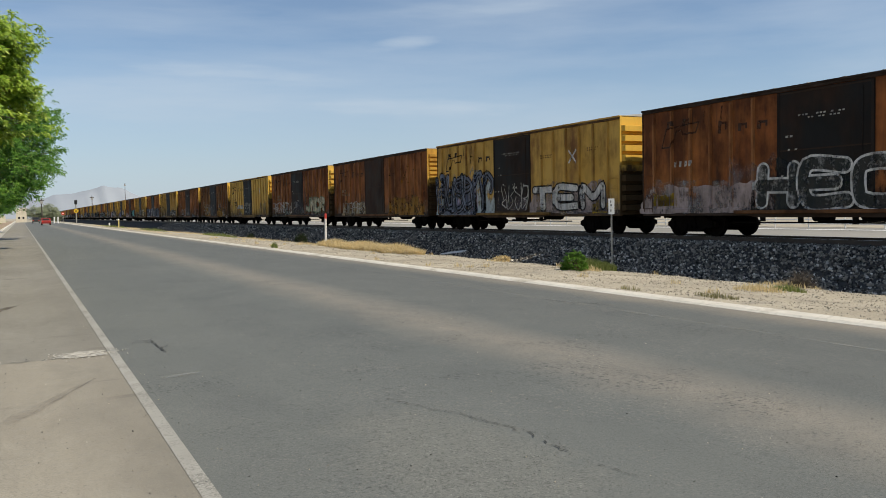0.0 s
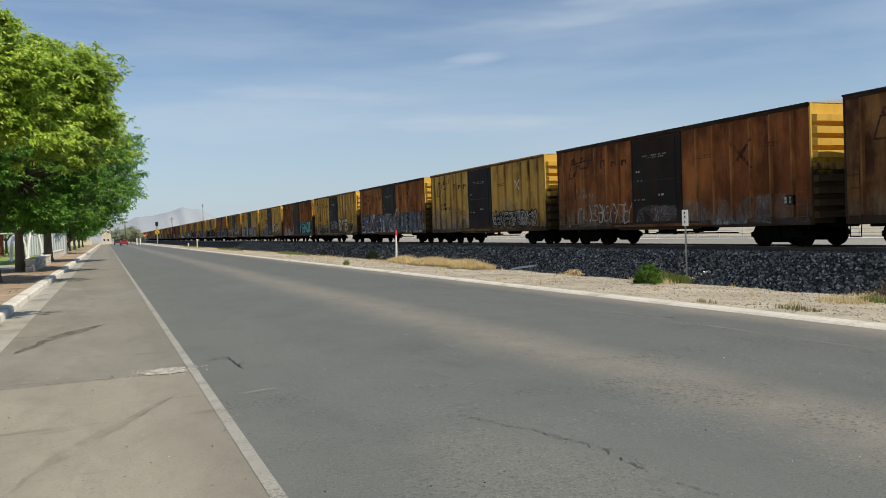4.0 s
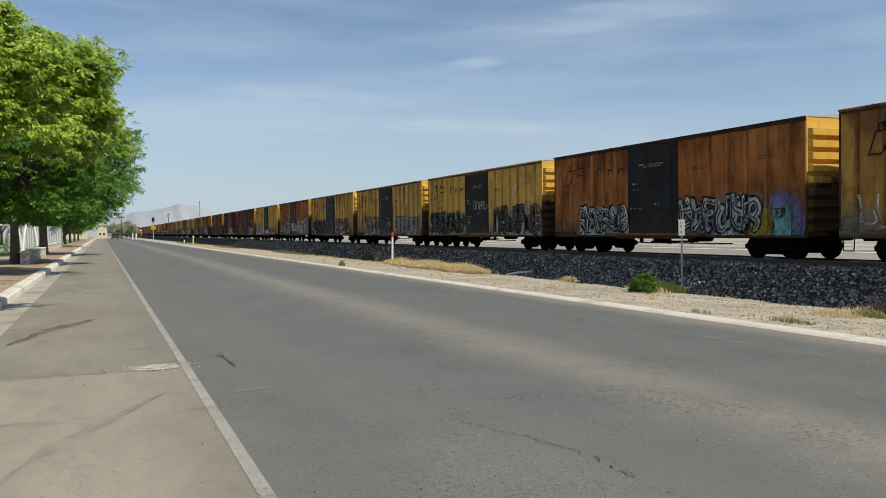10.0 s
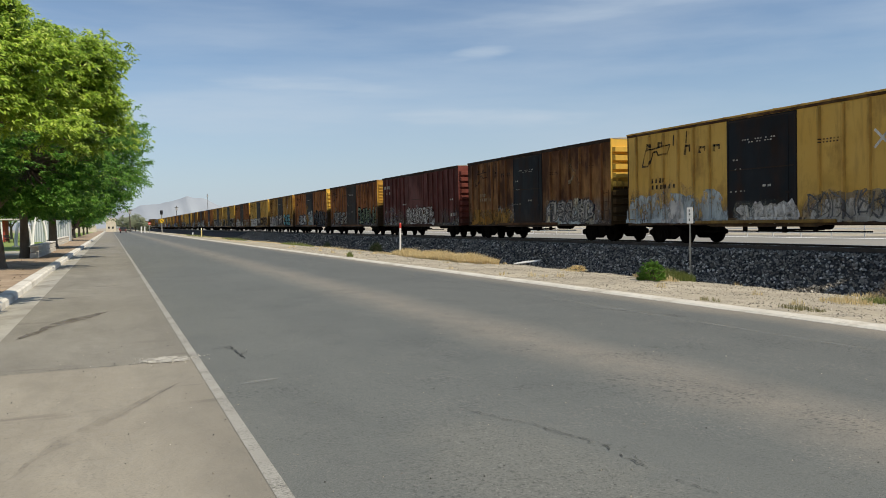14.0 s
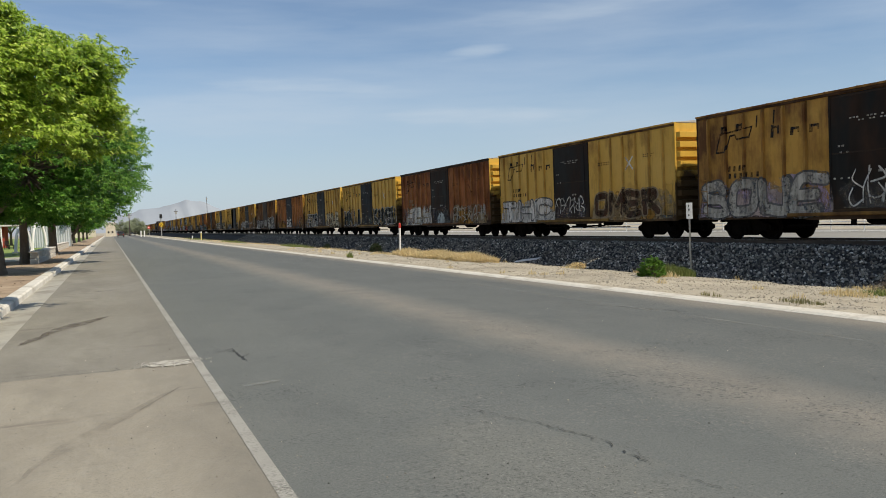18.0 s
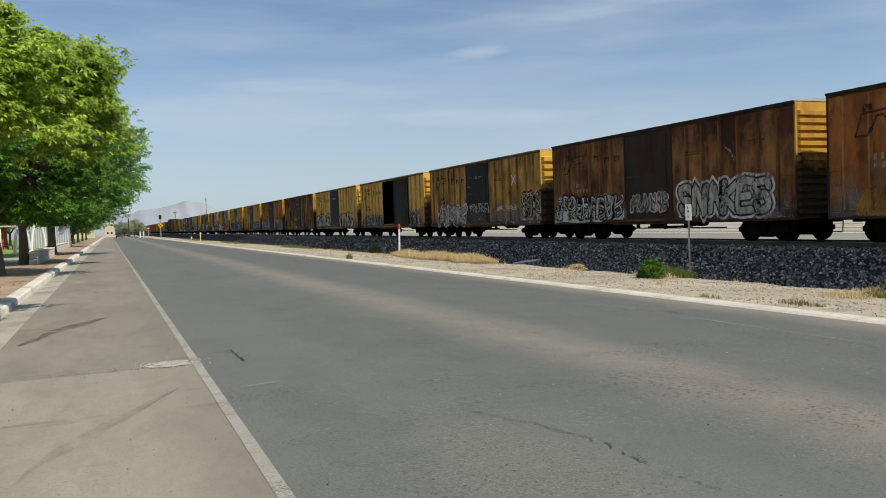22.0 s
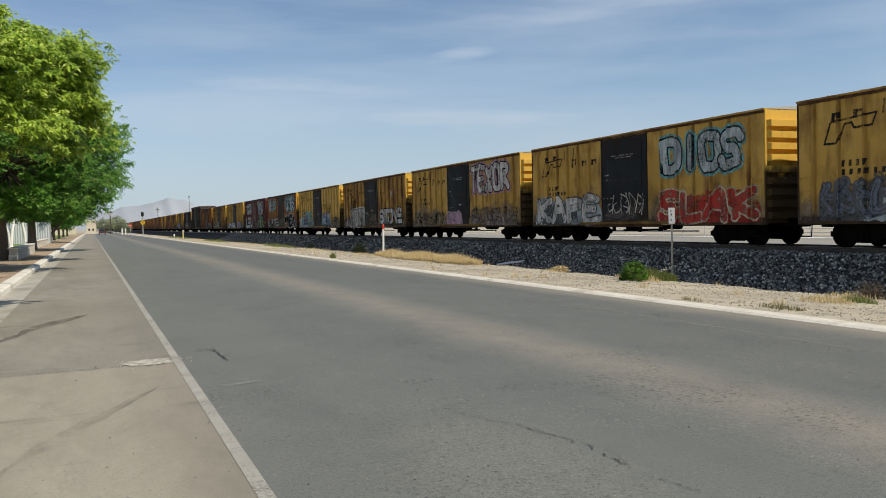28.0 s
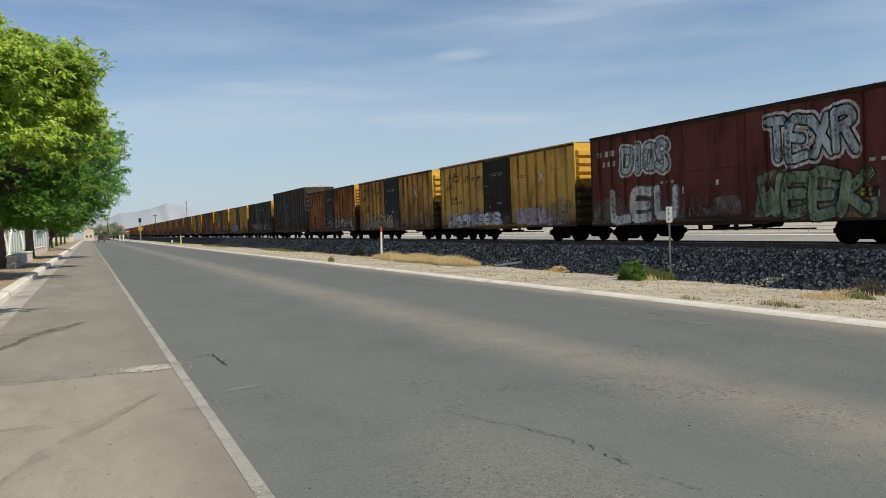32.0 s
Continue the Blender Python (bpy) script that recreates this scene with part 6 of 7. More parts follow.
def shrub(x, y, r, h, n, size, material, label, seed):
    rng = random.Random(seed)
    z = verge_top(x, y)
    thing = empty("shrub", pose(x, y, z))
    tagged(thing, label, "shrub")
    bm = bmesh.new()
    pts = []
    for k in range(14):
        a, e = rng.uniform(0, 6.28), rng.uniform(0.35, 1.45)
        d = Vector((math.cos(a) * math.cos(e) * r, math.sin(a) * math.cos(e) * r, math.sin(e) * h))
        tube(bm, (0, 0, -0.03), d * 0.9, 0.012, 0.004, n=5, caps=False)
    for k in range(260):
        a, e, q = rng.uniform(0, 6.28), math.asin(rng.uniform(0.0, 1.0)), rng.uniform(0.55, 1.0) ** 0.6
        q *= 0.86 + 0.25 * noise.noise((a * 1.5, e * 2.5, seed))
        pts.append((math.cos(a) * math.cos(e) * r * q, math.sin(a) * math.cos(e) * r * q, 0.03 + math.sin(e) * h * q))
    part("branchwork", bm, M_BARK, thing)
    v, f = [], []
    leaf_shell(v, f, pts, n, size, rng, -0.2)
    leaf_mesh("foliage", v, f, material, thing)


shrub(14.25, 19.3, 0.46, 0.62, 8000, 0.055, M_BUSH, "round dense green shrub on the dirt verge", 4)
shrub(16.9, 53.8, 0.52, 0.78, 2600, 0.09, M_DARKBUSH, "dark green shrub at the foot of the ballast", 5)
shrub(16.9, 67.5, 0.36, 0.5, 1200, 0.09, M_DARKBUSH, "small dark shrub at the foot of the ballast", 7)
shrub(16.9, 27.6, 0.42, 0.26, 900, 0.07, M_DRYGRASS, "low dry straw-coloured clump beside the ballast", 6)


def fallen_board():
    """A pale board that slid down the stones, split along its length."""
    a, b = Vector((17.4, 34.05, 0)), Vector((17.92, 32.85, 0))
    thing = empty("fallen_board", pose(a.x, a.y, bed_z(a.x) + 0.07))
    tagged(thing, "weathered white board lying on the ballast slope", "board")
    d = b - a
    d.z = bed_z(b.x) - bed_z(a.x)
    across = Vector((0.8, 0.55, 0.3)).normalized()
    up = d.cross(across).normalized()
    up *= 1 if up.z > 0 else -1
    for name, f0, f1, w0, w1 in (("plank", 0.0, 1.0, -0.02, 0.15), ("plank", 0.25, 1.12, 0.155, 0.24)):
        bm = bmesh.new()
        q = []
        for h in (0.0, 0.03):
            q.append([bm.verts.new(d * f + across * w + up * h) for f, w in ((f0, w0), (f1, w0 + 0.02), (f1 + 0.03, w1), (f0 + 0.04, w1))])
        bm.faces.new(q[0][::-1])
        bm.faces.new(q[1])
        for k in range(4):
            bm.faces.new((q[0][k], q[0][(k + 1) % 4], q[1][(k + 1) % 4], q[1][k]))
        bmesh.ops.recalc_face_normals(bm, faces=bm.faces[:])
        part(name, bm, M_WHITE, thing)


fallen_board()


def dead_bush():
    rng = random.Random(2)
    thing = empty("dry_bush", pose(16.3, 13.2, verge_top(16.3, 13.2)))
    tagged(thing, "tangled dry brown tumbleweed at the edge of the ballast", "dry bush")
    bm = bmesh.new()
    for k in range(150):
        a, e = rng.uniform(0, 6.28), rng.uniform(0.0, 1.5)
        d = Vector((math.cos(a) * math.cos(e), math.sin(a) * math.cos(e), 0.75 * math.sin(e))) * rng.uniform(0.3, 0.65)
        m = d * 0.5 + Vector((rng.uniform(-0.1, 0.1), rng.uniform(-0.1, 0.1), rng.uniform(-0.02, 0.1)))
        tube(bm, (0, 0, 0), m, 0.007, 0.005, n=3, caps=False)
        tube(bm, m, d, 0.005, 0.002, n=3, caps=False)
        tube(bm, m, m + Vector((rng.uniform(-0.2, 0.2), rng.uniform(-0.2, 0.2), rng.uniform(-0.05, 0.2))), 0.004, 0.002, n=3, caps=False)
    part("branchwork", bm, M_BARK, thing)


dead_bush()


def milepost():
    x, y = 16.4, 20.25
    z = verge_top(x, y)
    thing = empty("marker_sign", pose(x, y, z, 0, 0, -39))
    tagged(thing, "narrow white track marker sign on a steel post", "marker sign")
    bm = bmesh.new()
    prof = [(-0.026, 0.0), (-0.022, 0.0), (-0.011, 0.022), (0.011, 0.022), (0.022, 0.0), (0.026, 0.0), (0.013, 0.028), (-0.013, 0.028)]
    a = [bm.verts.new((px, py, -0.2)) for px, py in prof]
    b = [bm.verts.new((px, py, 2.25)) for px, py in prof]
    for k in range(8):
        bm.faces.new((a[k], a[(k + 1) % 8], b[(k + 1) % 8], b[k]))
    part("post", bm, M_POST, thing)
    bm = bmesh.new()
    box(bm, -0.092, -0.012, 1.80, 0.092, -0.004, 2.29, 0.003)
    plate = part("plate", bm, M_WHITE, thing, "white enamelled plate")
    bm = bmesh.new()
    for z0, z1, x0, x1 in ((2.16, 2.23, -0.03, -0.005), (2.05, 2.11, -0.03, 0.01), (1.88, 1.95, -0.03, 0.0)):
        box(bm, x0, -0.016, z0, x1, -0.0125, z1)
    part("lettering", bm, M_BLACK, plate)


milepost()


def cable_marker(x, y, h, top, label, r=0.055, zz=None):
    z = verge_top(x, y) if zz is None else zz
    thing = empty("marker_post", pose(x, y, z, 0, 1.2, 0))
    tagged(thing, label, "marker post")
    bm = bmesh.new()
    tube(bm, (0, 0, -0.2), (0, 0, h * 0.84), r, n=10)
    part("shaft", bm, top if top is M_PALEYELLOW else M_WHITE, thing)
    bm = bmesh.new()
    tube(bm, (0, 0, h * 0.84), (0, 0, h * 0.97), r * 1.12, n=10)
    tube(bm, (0, 0, h * 0.97), (0, 0, h), r * 1.12, r * 0.6, n=10)
    part("cap", bm, M_WHITE if top is M_PALEYELLOW else top, thing)


cable_marker(16.5, 47.6, 1.95, M_RED, "white plastic marker post with a red cap", 0.065)
cable_marker(12.6, 127.0, 1.3, M_PALEYELLOW, "short pale yellow marker post with a white cap", 0.09)
cable_marker(13.4, 150.0, 0.6, M_WHITE, "short white marker post on the verge", 0.12)

# ---- trees along the planting strip ----
M_LEAF_LIGHT = leaf_material("ash_leaves", (0.13, 0.24, 0.022), (0.42, 0.56, 0.06), (0.74, 0.80, 0.22), 0.3, 0.42)
M_LEAF_DARK = leaf_material("mulberry_leaves", (0.036, 0.118, 0.012), (0.125, 0.28, 0.031), (0.30, 0.445, 0.078), 0.30, 0.45)
# far foliage greyed and paled, with aerial haze put into its colours
M_LEAF_FAR = leaf_material("far_leaves", (0.19, 0.22, 0.14), (0.25, 0.28, 0.18), (0.31, 0.33, 0.23), 0.3, 0.6)


def tree(x, y, z, trunk_r, fork, centre, radii, clumps, clump_r, sprays, size, petals, material, label, seed, lean=(0.0, 0.0), extra=()):
    """A forked trunk, limbs to every clump of foliage, and a crown of leaf sprays with gaps."""
    rng = random.Random(seed)
    thing = empty("tree", pose(x, y, z))
    tagged(thing, label, "tree", "street trees")
    bm = bmesh.new()
    pts = [Vector((lean[0] * t * t, lean[1] * t * t, fork * t - 0.1 * (t == 0))) for t in (0, 0.12, 0.4, 0.75, 1.0)]
    rs = [trunk_r * k for k in (1.45, 1.08, 0.95, 0.88, 0.9)]
    n = 10
    rings = []
    for p, r in zip(pts, rs):
        rings.append([bm.verts.new((p.x + r * (1 + 0.14 * noise.noise((k * 0.9, p.z * 1.3, seed))) * math.cos(2 * math.pi * k / n), p.y + r * (1 + 0.14 * noise.noise((k * 0.9 + 7, p.z * 1.3, seed))) * math.sin(2 * math.pi * k / n), p.z)) for k in range(n)])
    for a, b in zip(rings, rings[1:]):
        for k in range(n):
            bm.faces.new((a[k], a[(k + 1) % n], b[(k + 1) % n], b[k]))
    bm.faces.new(rings[-1])
    part("trunk", bm, M_BARK, thing, smooth=True)
    cx, cy, cz = centre[0] - x, centre[1] - y, centre[2] - z
    heads = []
    for _ in range(clumps):
        while True:
            d = Vector((rng.uniform(-1, 1), rng.uniform(-1, 1), rng.uniform(-1, 1)))
            if 0.30 < d.length < 1.0:
                break
        q = d.normalized() * d.length ** 0.45
        k = 0.84 + 0.36 * noise.noise((q.x * 1.7 + seed, q.y * 1.7, q.z * 1.7))
        heads.append(Vector((cx + q.x * radii[0] * k, cy + q.y * radii[1] * k, cz + q.z * radii[2] * k)))
    heads += [Vector((ex - x, ey - y, ez - z)) for ex, ey, ez in extra]
    bm = bmesh.new()
    top = pts[-1]
    mains = []
    for k in range(5):
        a = 2 * math.pi * (k + rng.random() * 0.6) / 5
        m = top + Vector((math.cos(a) * radii[0] * 0.38, math.sin(a) * radii[1] * 0.38, (cz - fork) * 0.55 + radii[2] * rng.uniform(0.0, 0.35)))
        mid = (top + m) / 2 + Vector((math.cos(a) * 0.1, math.sin(a) * 0.1, -0.12))
        tube(bm, top - Vector((0, 0, 0.15)), mid, trunk_r * 0.6, trunk_r * 0.42, n=7, caps=False)
        tube(bm, mid, m, trunk_r * 0.42, trunk_r * 0.3, n=7, caps=False)
        mains.append(m)
    for h in heads:
        m = min(mains, key=lambda p: (p - h).length)
        mid = (m + h) / 2 + Vector((rng.uniform(-0.2, 0.2), rng.uniform(-0.2, 0.2), 0.12))
        tube(bm, m, mid, trunk_r * 0.24, trunk_r * 0.14, n=5, caps=False)
        tube(bm, mid, h, trunk_r * 0.14, trunk_r * 0.05, n=5, caps=False)
    part("branchwork", bm, M_BARK, thing)
    spots = []
    for h in heads:
        r = clump_r * rng.uniform(0.6, 1.3)
        for _ in range(40):
            d = Vector((rng.gauss(0, 1), rng.gauss(0, 1), rng.gauss(0.35, 0.8))).normalized() * rng.random() ** 0.35
            spots.append((h.x + d.x * r, h.y + d.y * r, h.z + d.z * r * 0.62))
    v, f = [], []
    leaf_shell(v, f, spots, sprays, size, rng, 0.35, petals)
    leaf_mesh("crown", v, f, material, thing)
    return thing


PARK_Z = 0.13


def skirt(cx, cy, rx, ry, z0, z1, n, seed):
    """Places of low boughs round a crown."""
    rng = random.Random(seed)
    out = []
    for _ in range(n):
        a, r = rng.uniform(0, 6.28), rng.uniform(0.35, 0.95)
        out.append((min(-1.0 - rng.random(), cx + rx * r * math.cos(a)), cy + ry * r * math.sin(a), rng.uniform(z0, z1)))
    return out


ash_rng = random.Random(12)
ASH_SKIRT = []        # low outer boughs of the ash, on its sunny side
for _ in range(75):
    a_, r_ = radians(ash_rng.uniform(-155, 12)), ash_rng.uniform(0.78, 0.91)
    ASH_SKIRT.append((-5.02 + 5.6 * r_ * math.cos(a_), 18.67 + 5.1 * r_ * math.sin(a_), ash_rng.uniform(3.4, 5.0)))
tree(-5.4, 18.5, PARK_Z, 0.24, 2.8, (-5.15, 18.67, 4.72), (5.3, 4.95, 1.42), 118, 0.70, 80000, 0.092, 5, M_LEAF_LIGHT, "leafy ash tree with light green foliage beside the kerb", 21,
     extra=ASH_SKIRT + [(-0.15, 18.4, 5.35), (-0.05, 18.6, 5.0), (-0.3, 18.2, 5.2), (-3.4, 18.03, 6.35), (-3.2, 19.05, 6.5), (-2.5, 18.29, 5.9), (-2.0, 18.8, 5.75), (-1.6, 18.41, 5.5), (-1.0, 17.78, 5.3), (-0.5, 18.29, 5.15), (-0.3, 18.8, 4.9), (-0.2, 18.16, 4.5), (-0.3, 18.54, 4.2), (-0.38, 17.78, 4.89), (-1.27, 17.27, 5.4), (-2.16, 17.02, 5.78), (-2.03, 15.88, 5.15), (-2.79, 15.49, 4.64), (-2.41, 16.26, 5.4), (-3.3, 15.75, 5.02), (-1.52, 16.0, 4.64), (-2.03, 15.75, 4.13), (-3.05, 15.49, 4.0), (-2.41, 15.62, 4.89), (-3.68, 15.24, 4.76), (-1.95, 18.4, 6.1), (-2.3, 18.2, 6.5), (-1.75, 18.55, 5.95)])
tree(-4.1, 36.2, PARK_Z, 0.24, 2.3, (-3.7, 36.4, 4.95), (5.3, 4.8, 2.5), 170, 0.85, 42000, 0.105, 5, M_LEAF_DARK, "leafy shade tree with a dark forked trunk", 22, (-0.25, 0.1),
     extra=skirt(-3.7, 36.2, 4.3, 3.9, 2.5, 3.3, 46, 3) + [(0.8, 36, 4.9), (0.9, 36.4, 5.6), (0.5, 36.5, 4.1), (0.3, 35.5, 3.6), (-0.6, 35.2, 3.3), (0.6, 35.8, 6.2)])
tree(-4.25, 48.6, PARK_Z, 0.23, 2.6, (-3.9, 48.8, 5.9), (6.0, 5.4, 3.4), 160, 0.95, 32000, 0.135, 5, M_LEAF_DARK, "leafy shade tree with a slim dark trunk", 23,
     extra=skirt(-3.9, 48.6, 4.8, 4.3, 2.6, 3.5, 46, 4) + [(1.1, 48, 4.6), (0.9, 48.5, 3.9), (0.8, 48.5, 3.4), (0.2, 48, 3.1), (-0.8, 47.5, 3.0), (1.0, 47.6, 4.2), (-1.6, 47.6, 3.2)])
tree(-4.06, 68.5, PARK_Z, 0.30, 3.0, (-3.4, 68.8, 6.5), (7.0, 5.8, 3.9), 150, 1.1, 20000, 0.18, 5, M_LEAF_DARK, "tall broad shade tree with a pale grey trunk", 24,
     extra=skirt(-3.6, 68.6, 5.4, 4.6, 2.7, 3.8, 44, 5) + [(1.0, 68, 4.2), (0.7, 68, 3.5), (0.1, 68.5, 2.9), (-0.6, 68, 2.7), (-1.4, 67.6, 2.8), (0.3, 67.6, 3.8), (-2.0, 67.5, 3.2)])
tree(-4.5, 108, PARK_Z, 0.2, 1.6, (-3.9, 108, 5.2), (5.4, 5.2, 3.0), 80, 1.2, 5500, 0.27, 4, M_LEAF_DARK, "low-branched green tree beside the kerb", 25, (0.5, 0.0))
for i, (ty, r, h) in enumerate(((122, 4.2, 4.6), (138, 4.6, 4.8), (160, 4.6, 4.6), (186, 4.4, 4.4), (215, 4.2, 4.2))):
    tree(-5.2, ty, PARK_Z, 0.2, 1.6, (-5.0, ty, h), (r, r, 2.6), 50, 1.2, 1800, 0.34, 4, M_LEAF_DARK, "green tree in the row along the street", 30 + i)
for i, (tx, ty) in enumerate(((-13, 58), (-17, 84), (-22, 120), (-15, 150), (-30, 100), (-12, 190), (-26, 170))):
    tree(tx, ty, PARK_Z, 0.2, 2.0, (tx, ty, 5.0), (4.2, 4.2, 2.8), 45, 1.2, 1700, 0.30, 4, M_LEAF_DARK, "green tree standing in the park", 40 + i)

# ---- the park behind the trees ----
M_STONEWALL = surface("whitewashed_masonry", (0.50, 0.47, 0.41), (0.60, 0.57, 0.50), 1.6, 0.9, 0.5, stain=(0.28, 0.25, 0.2), stain_scale=1.2)
M_PANEL = surface("grey_sheet_panel", (0.40, 0.43, 0.45), (0.47, 0.50, 0.52), 0.6, 0.6, 0.1, stain=(0.3, 0.31, 0.31))
M_REDWALL = surface("red_painted_wall", (0.45, 0.075, 0.05), (0.36, 0.07, 0.05), 0.7, 0.8, 0.2)
M_CREAM = surface("cream_plaster", (0.55, 0.49, 0.38), (0.62, 0.56, 0.45), 0.5, 0.85, 0.2, stain=(0.38, 0.31, 0.21))
M_GLASS_DARK = surface("dark_glass", (0.02, 0.022, 0.025), (0.03, 0.032, 0.035), 1.0, 0.12, 0.0)


def low_walls():
    for x, y0, y1, h in ((-3.72, 47.2, 62.0, 0.62), (-4.5, 72.0, 100.0, 0.6), (-4.6, 25.0, 28.6, 0.42)):
        wall = empty("low_wall", pose(x, (y0 + y1) / 2, PARK_Z))
        tagged(wall, "low whitewashed block wall along the planting strip", "low wall")
        n = int((y1 - y0) / 0.8)
        L = (y1 - y0) / n
        rng = random.Random(int(y0))
        bm = bmesh.new()
        box(bm, -0.19, -L / 2 + 0.012, 0.0, 0.19, L / 2 - 0.012, h / 2 - 0.01, 0.02)
        me = mesh_of("block", bm, [M_STONEWALL])
        for k in range(n):
            for c in (0, 1):
                yy = -(y1 - y0) / 2 + (k + 0.5) * L + (L / 2 if c and k < n - 1 else 0)
                child("block", me, wall, pose(rng.uniform(-0.008, 0.008), yy, c * h / 2 - 0.01, 0, 0, rng.uniform(-0.6, 0.6)))
        bm = bmesh.new()
        box(bm, -0.23, -(y1 - y0) / 2, h - 0.025, 0.23, (y1 - y0) / 2, h + 0.05, 0.015)
        part("coping", bm, M_KERB, wall, "pale concrete coping")


low_walls()


def arch(x, y, w, h, label):
    thing = empty("arch", pose(x, y, 0.13, 0, 0, 48))
    tagged(thing, label, "arch", "white arches in the park")
    bm = bmesh.new()
    rings = []
    for k in range(25):
        t = math.pi * k / 24
        rings.append([bm.verts.new(((w + 0.13 * math.cos(s)) * math.cos(t), 0.13 * math.sin(s), (h + 0.13 * math.cos(s)) * math.sin(t))) for s in (2 * math.pi * j / 8 for j in range(8))])
    for r0, r1 in zip(rings, rings[1:]):
        for j in range(8):
            bm.faces.new((r0[j], r0[(j + 1) % 8], r1[(j + 1) % 8], r1[j]))
    part("hoop", bm, M_WHITE, thing, smooth=True)
    for s in (-1, 1):
        bm = bmesh.new()
        box(bm, s * w - 0.2, -0.2, -0.1, s * w + 0.2, 0.2, 0.14, 0.02)
        part("footing", bm, M_KERB, thing)


arch(-7.0, 79.0, 0.8, 2.35, "white painted steel arch in the park")
arch(-6.1, 84.0, 0.8, 2.7, "white painted steel arch before the sheet fence")


def panel_fence():
    fence = empty("sheet_fence", pose(-6.2, 104, 0.13, 0, 0, 0))
    tagged(fence, "grey corrugated sheet fence behind the street trees", "fence")
    bm = bmesh.new()
    prof = []
    for k in range(17):
        prof.append((-1.0 + k * 0.125, 0.03 if k % 2 else -0.03))
    a = [bm.verts.new((px, py, 0.05)) for px, py in prof]
    b = [bm.verts.new((px, py, 2.5)) for px, py in prof]
    for k in range(16):
        bm.faces.new((a[k], a[k + 1], b[k + 1], b[k]))
    me = mesh_of("panel", bm, [M_PANEL])
    bm = bmesh.new()
    tube(bm, (0, 0, -0.1), (0, 0, 2.65), 0.05, n=8)
    pm = mesh_of("post", bm, [M_POST])
    for k in range(2):
        child("panel", me, fence, pose(-1.1 + 2.05 * k, 0, 0))
    for k in range(3):
        child("post", pm, fence, pose(-2.12 + 2.05 * k, 0.06, 0))
    for k in range(14):
        child("panel", me, fence, pose(0.95, 1.05 + 2.05 * k, 0, 0, 0, 90))
        child("post", pm, fence, pose(1.0, 2.08 + 2.05 * k, 0))


panel_fence()


def kiosk():
    house = empty("kiosk", pose(-13.6, 118, 0.13))
    tagged(house, "small red painted kiosk with white posts in the park", "kiosk")
    bm = bmesh.new()
    box(bm, -1.2, -2.0, 0, 1.3, 2.0, 2.7)
    part("wall", bm, M_REDWALL, house)
    bm = bmesh.new()
    box(bm, -3.7, -3.0, 2.7, 3.7, 2.4, 2.88, 0.03)
    part("roof", bm, M_KERB, house)
    bm = bmesh.new()
    tube(bm, (0, 0, 0), (0, 0, 2.7), 0.11, n=10)
    me = mesh_of("post", bm, [M_WHITE])
    for x in (-3.5, -0.9, 1.0, 3.5):
        child("post", me, house, pose(x, -2.75, 0))
    bm = bmesh.new()
    box(bm, -0.8, -2.04, 1.0, 0.8, -2.003, 2.0)
    part("window", bm, M_GLASS_DARK, house)


kiosk()


def bench(x, y, turn):
    b = empty("park_bench", pose(x, y, 0.15, 0, 0, turn))
    tagged(b, "dark metal park bench on the footpath", "bench", "park benches")
    for k in range(3):
        bm = bmesh.new()
        box(bm, -0.8, -0.2 + 0.15 * k, 0.42, 0.8, -0.08 + 0.15 * k, 0.46, 0.008)
        part("slat", bm, M_BLACK, b)
    for k in range(3):
        bm = bmesh.new()
        box(bm, -0.8, 0.26 + 0.03 * k, 0.54 + 0.13 * k, 0.8, 0.29 + 0.03 * k, 0.64 + 0.13 * k, 0.008)
        part("back_slat", bm, M_BLACK, b)
    for s in (-0.7, 0.7):
        bm = bmesh.new()
        box(bm, s - 0.03, -0.2, -0.02, s + 0.03, -0.14, 0.42)
        box(bm, s - 0.03, 0.22, -0.02, s + 0.03, 0.28, 0.5)
        box(bm, s - 0.03, -0.2, 0.38, s + 0.03, 0.28, 0.42)
        part("leg_frame", bm, M_BLACK, b)


bench(-11.8, 88, 70)
bench(-10.6, 104, 75)


def light_pole(x, y, h):
    p = empty("park_lamp", pose(x, y, 0.13))
    tagged(p, "white painted park lamp post", "lamp post", "park lamp posts")
    bm = bmesh.new()
    tube(bm, (0, 0, -0.1), (0, 0, h), 0.08, 0.055, n=10)
    part("pole", bm, M_WHITE, p)
    bm = bmesh.new()
    tube(bm, (0, 0, h), (0, 0, h + 0.12), 0.1, 0.2, n=10)
    tube(bm, (0, 0, h + 0.12), (0, 0, h + 0.4), 0.2, 0.12, n=10)
    part("lantern", bm, M_WHITE, p)


light_pole(-9.6, 72, 3.6)
light_pole(-8.9, 60, 3.6)
light_pole(-10.4, 50, 3.6)

# ---- wear on the road ----
def flat_patch(name, outline, z, material, label, category):
    bm = bmesh.new()
    bm.faces.new([bm.verts.new((x, y, z)) for x, y in outline])
    return tagged(obj(name, bm, material), label, category, kind="structure")


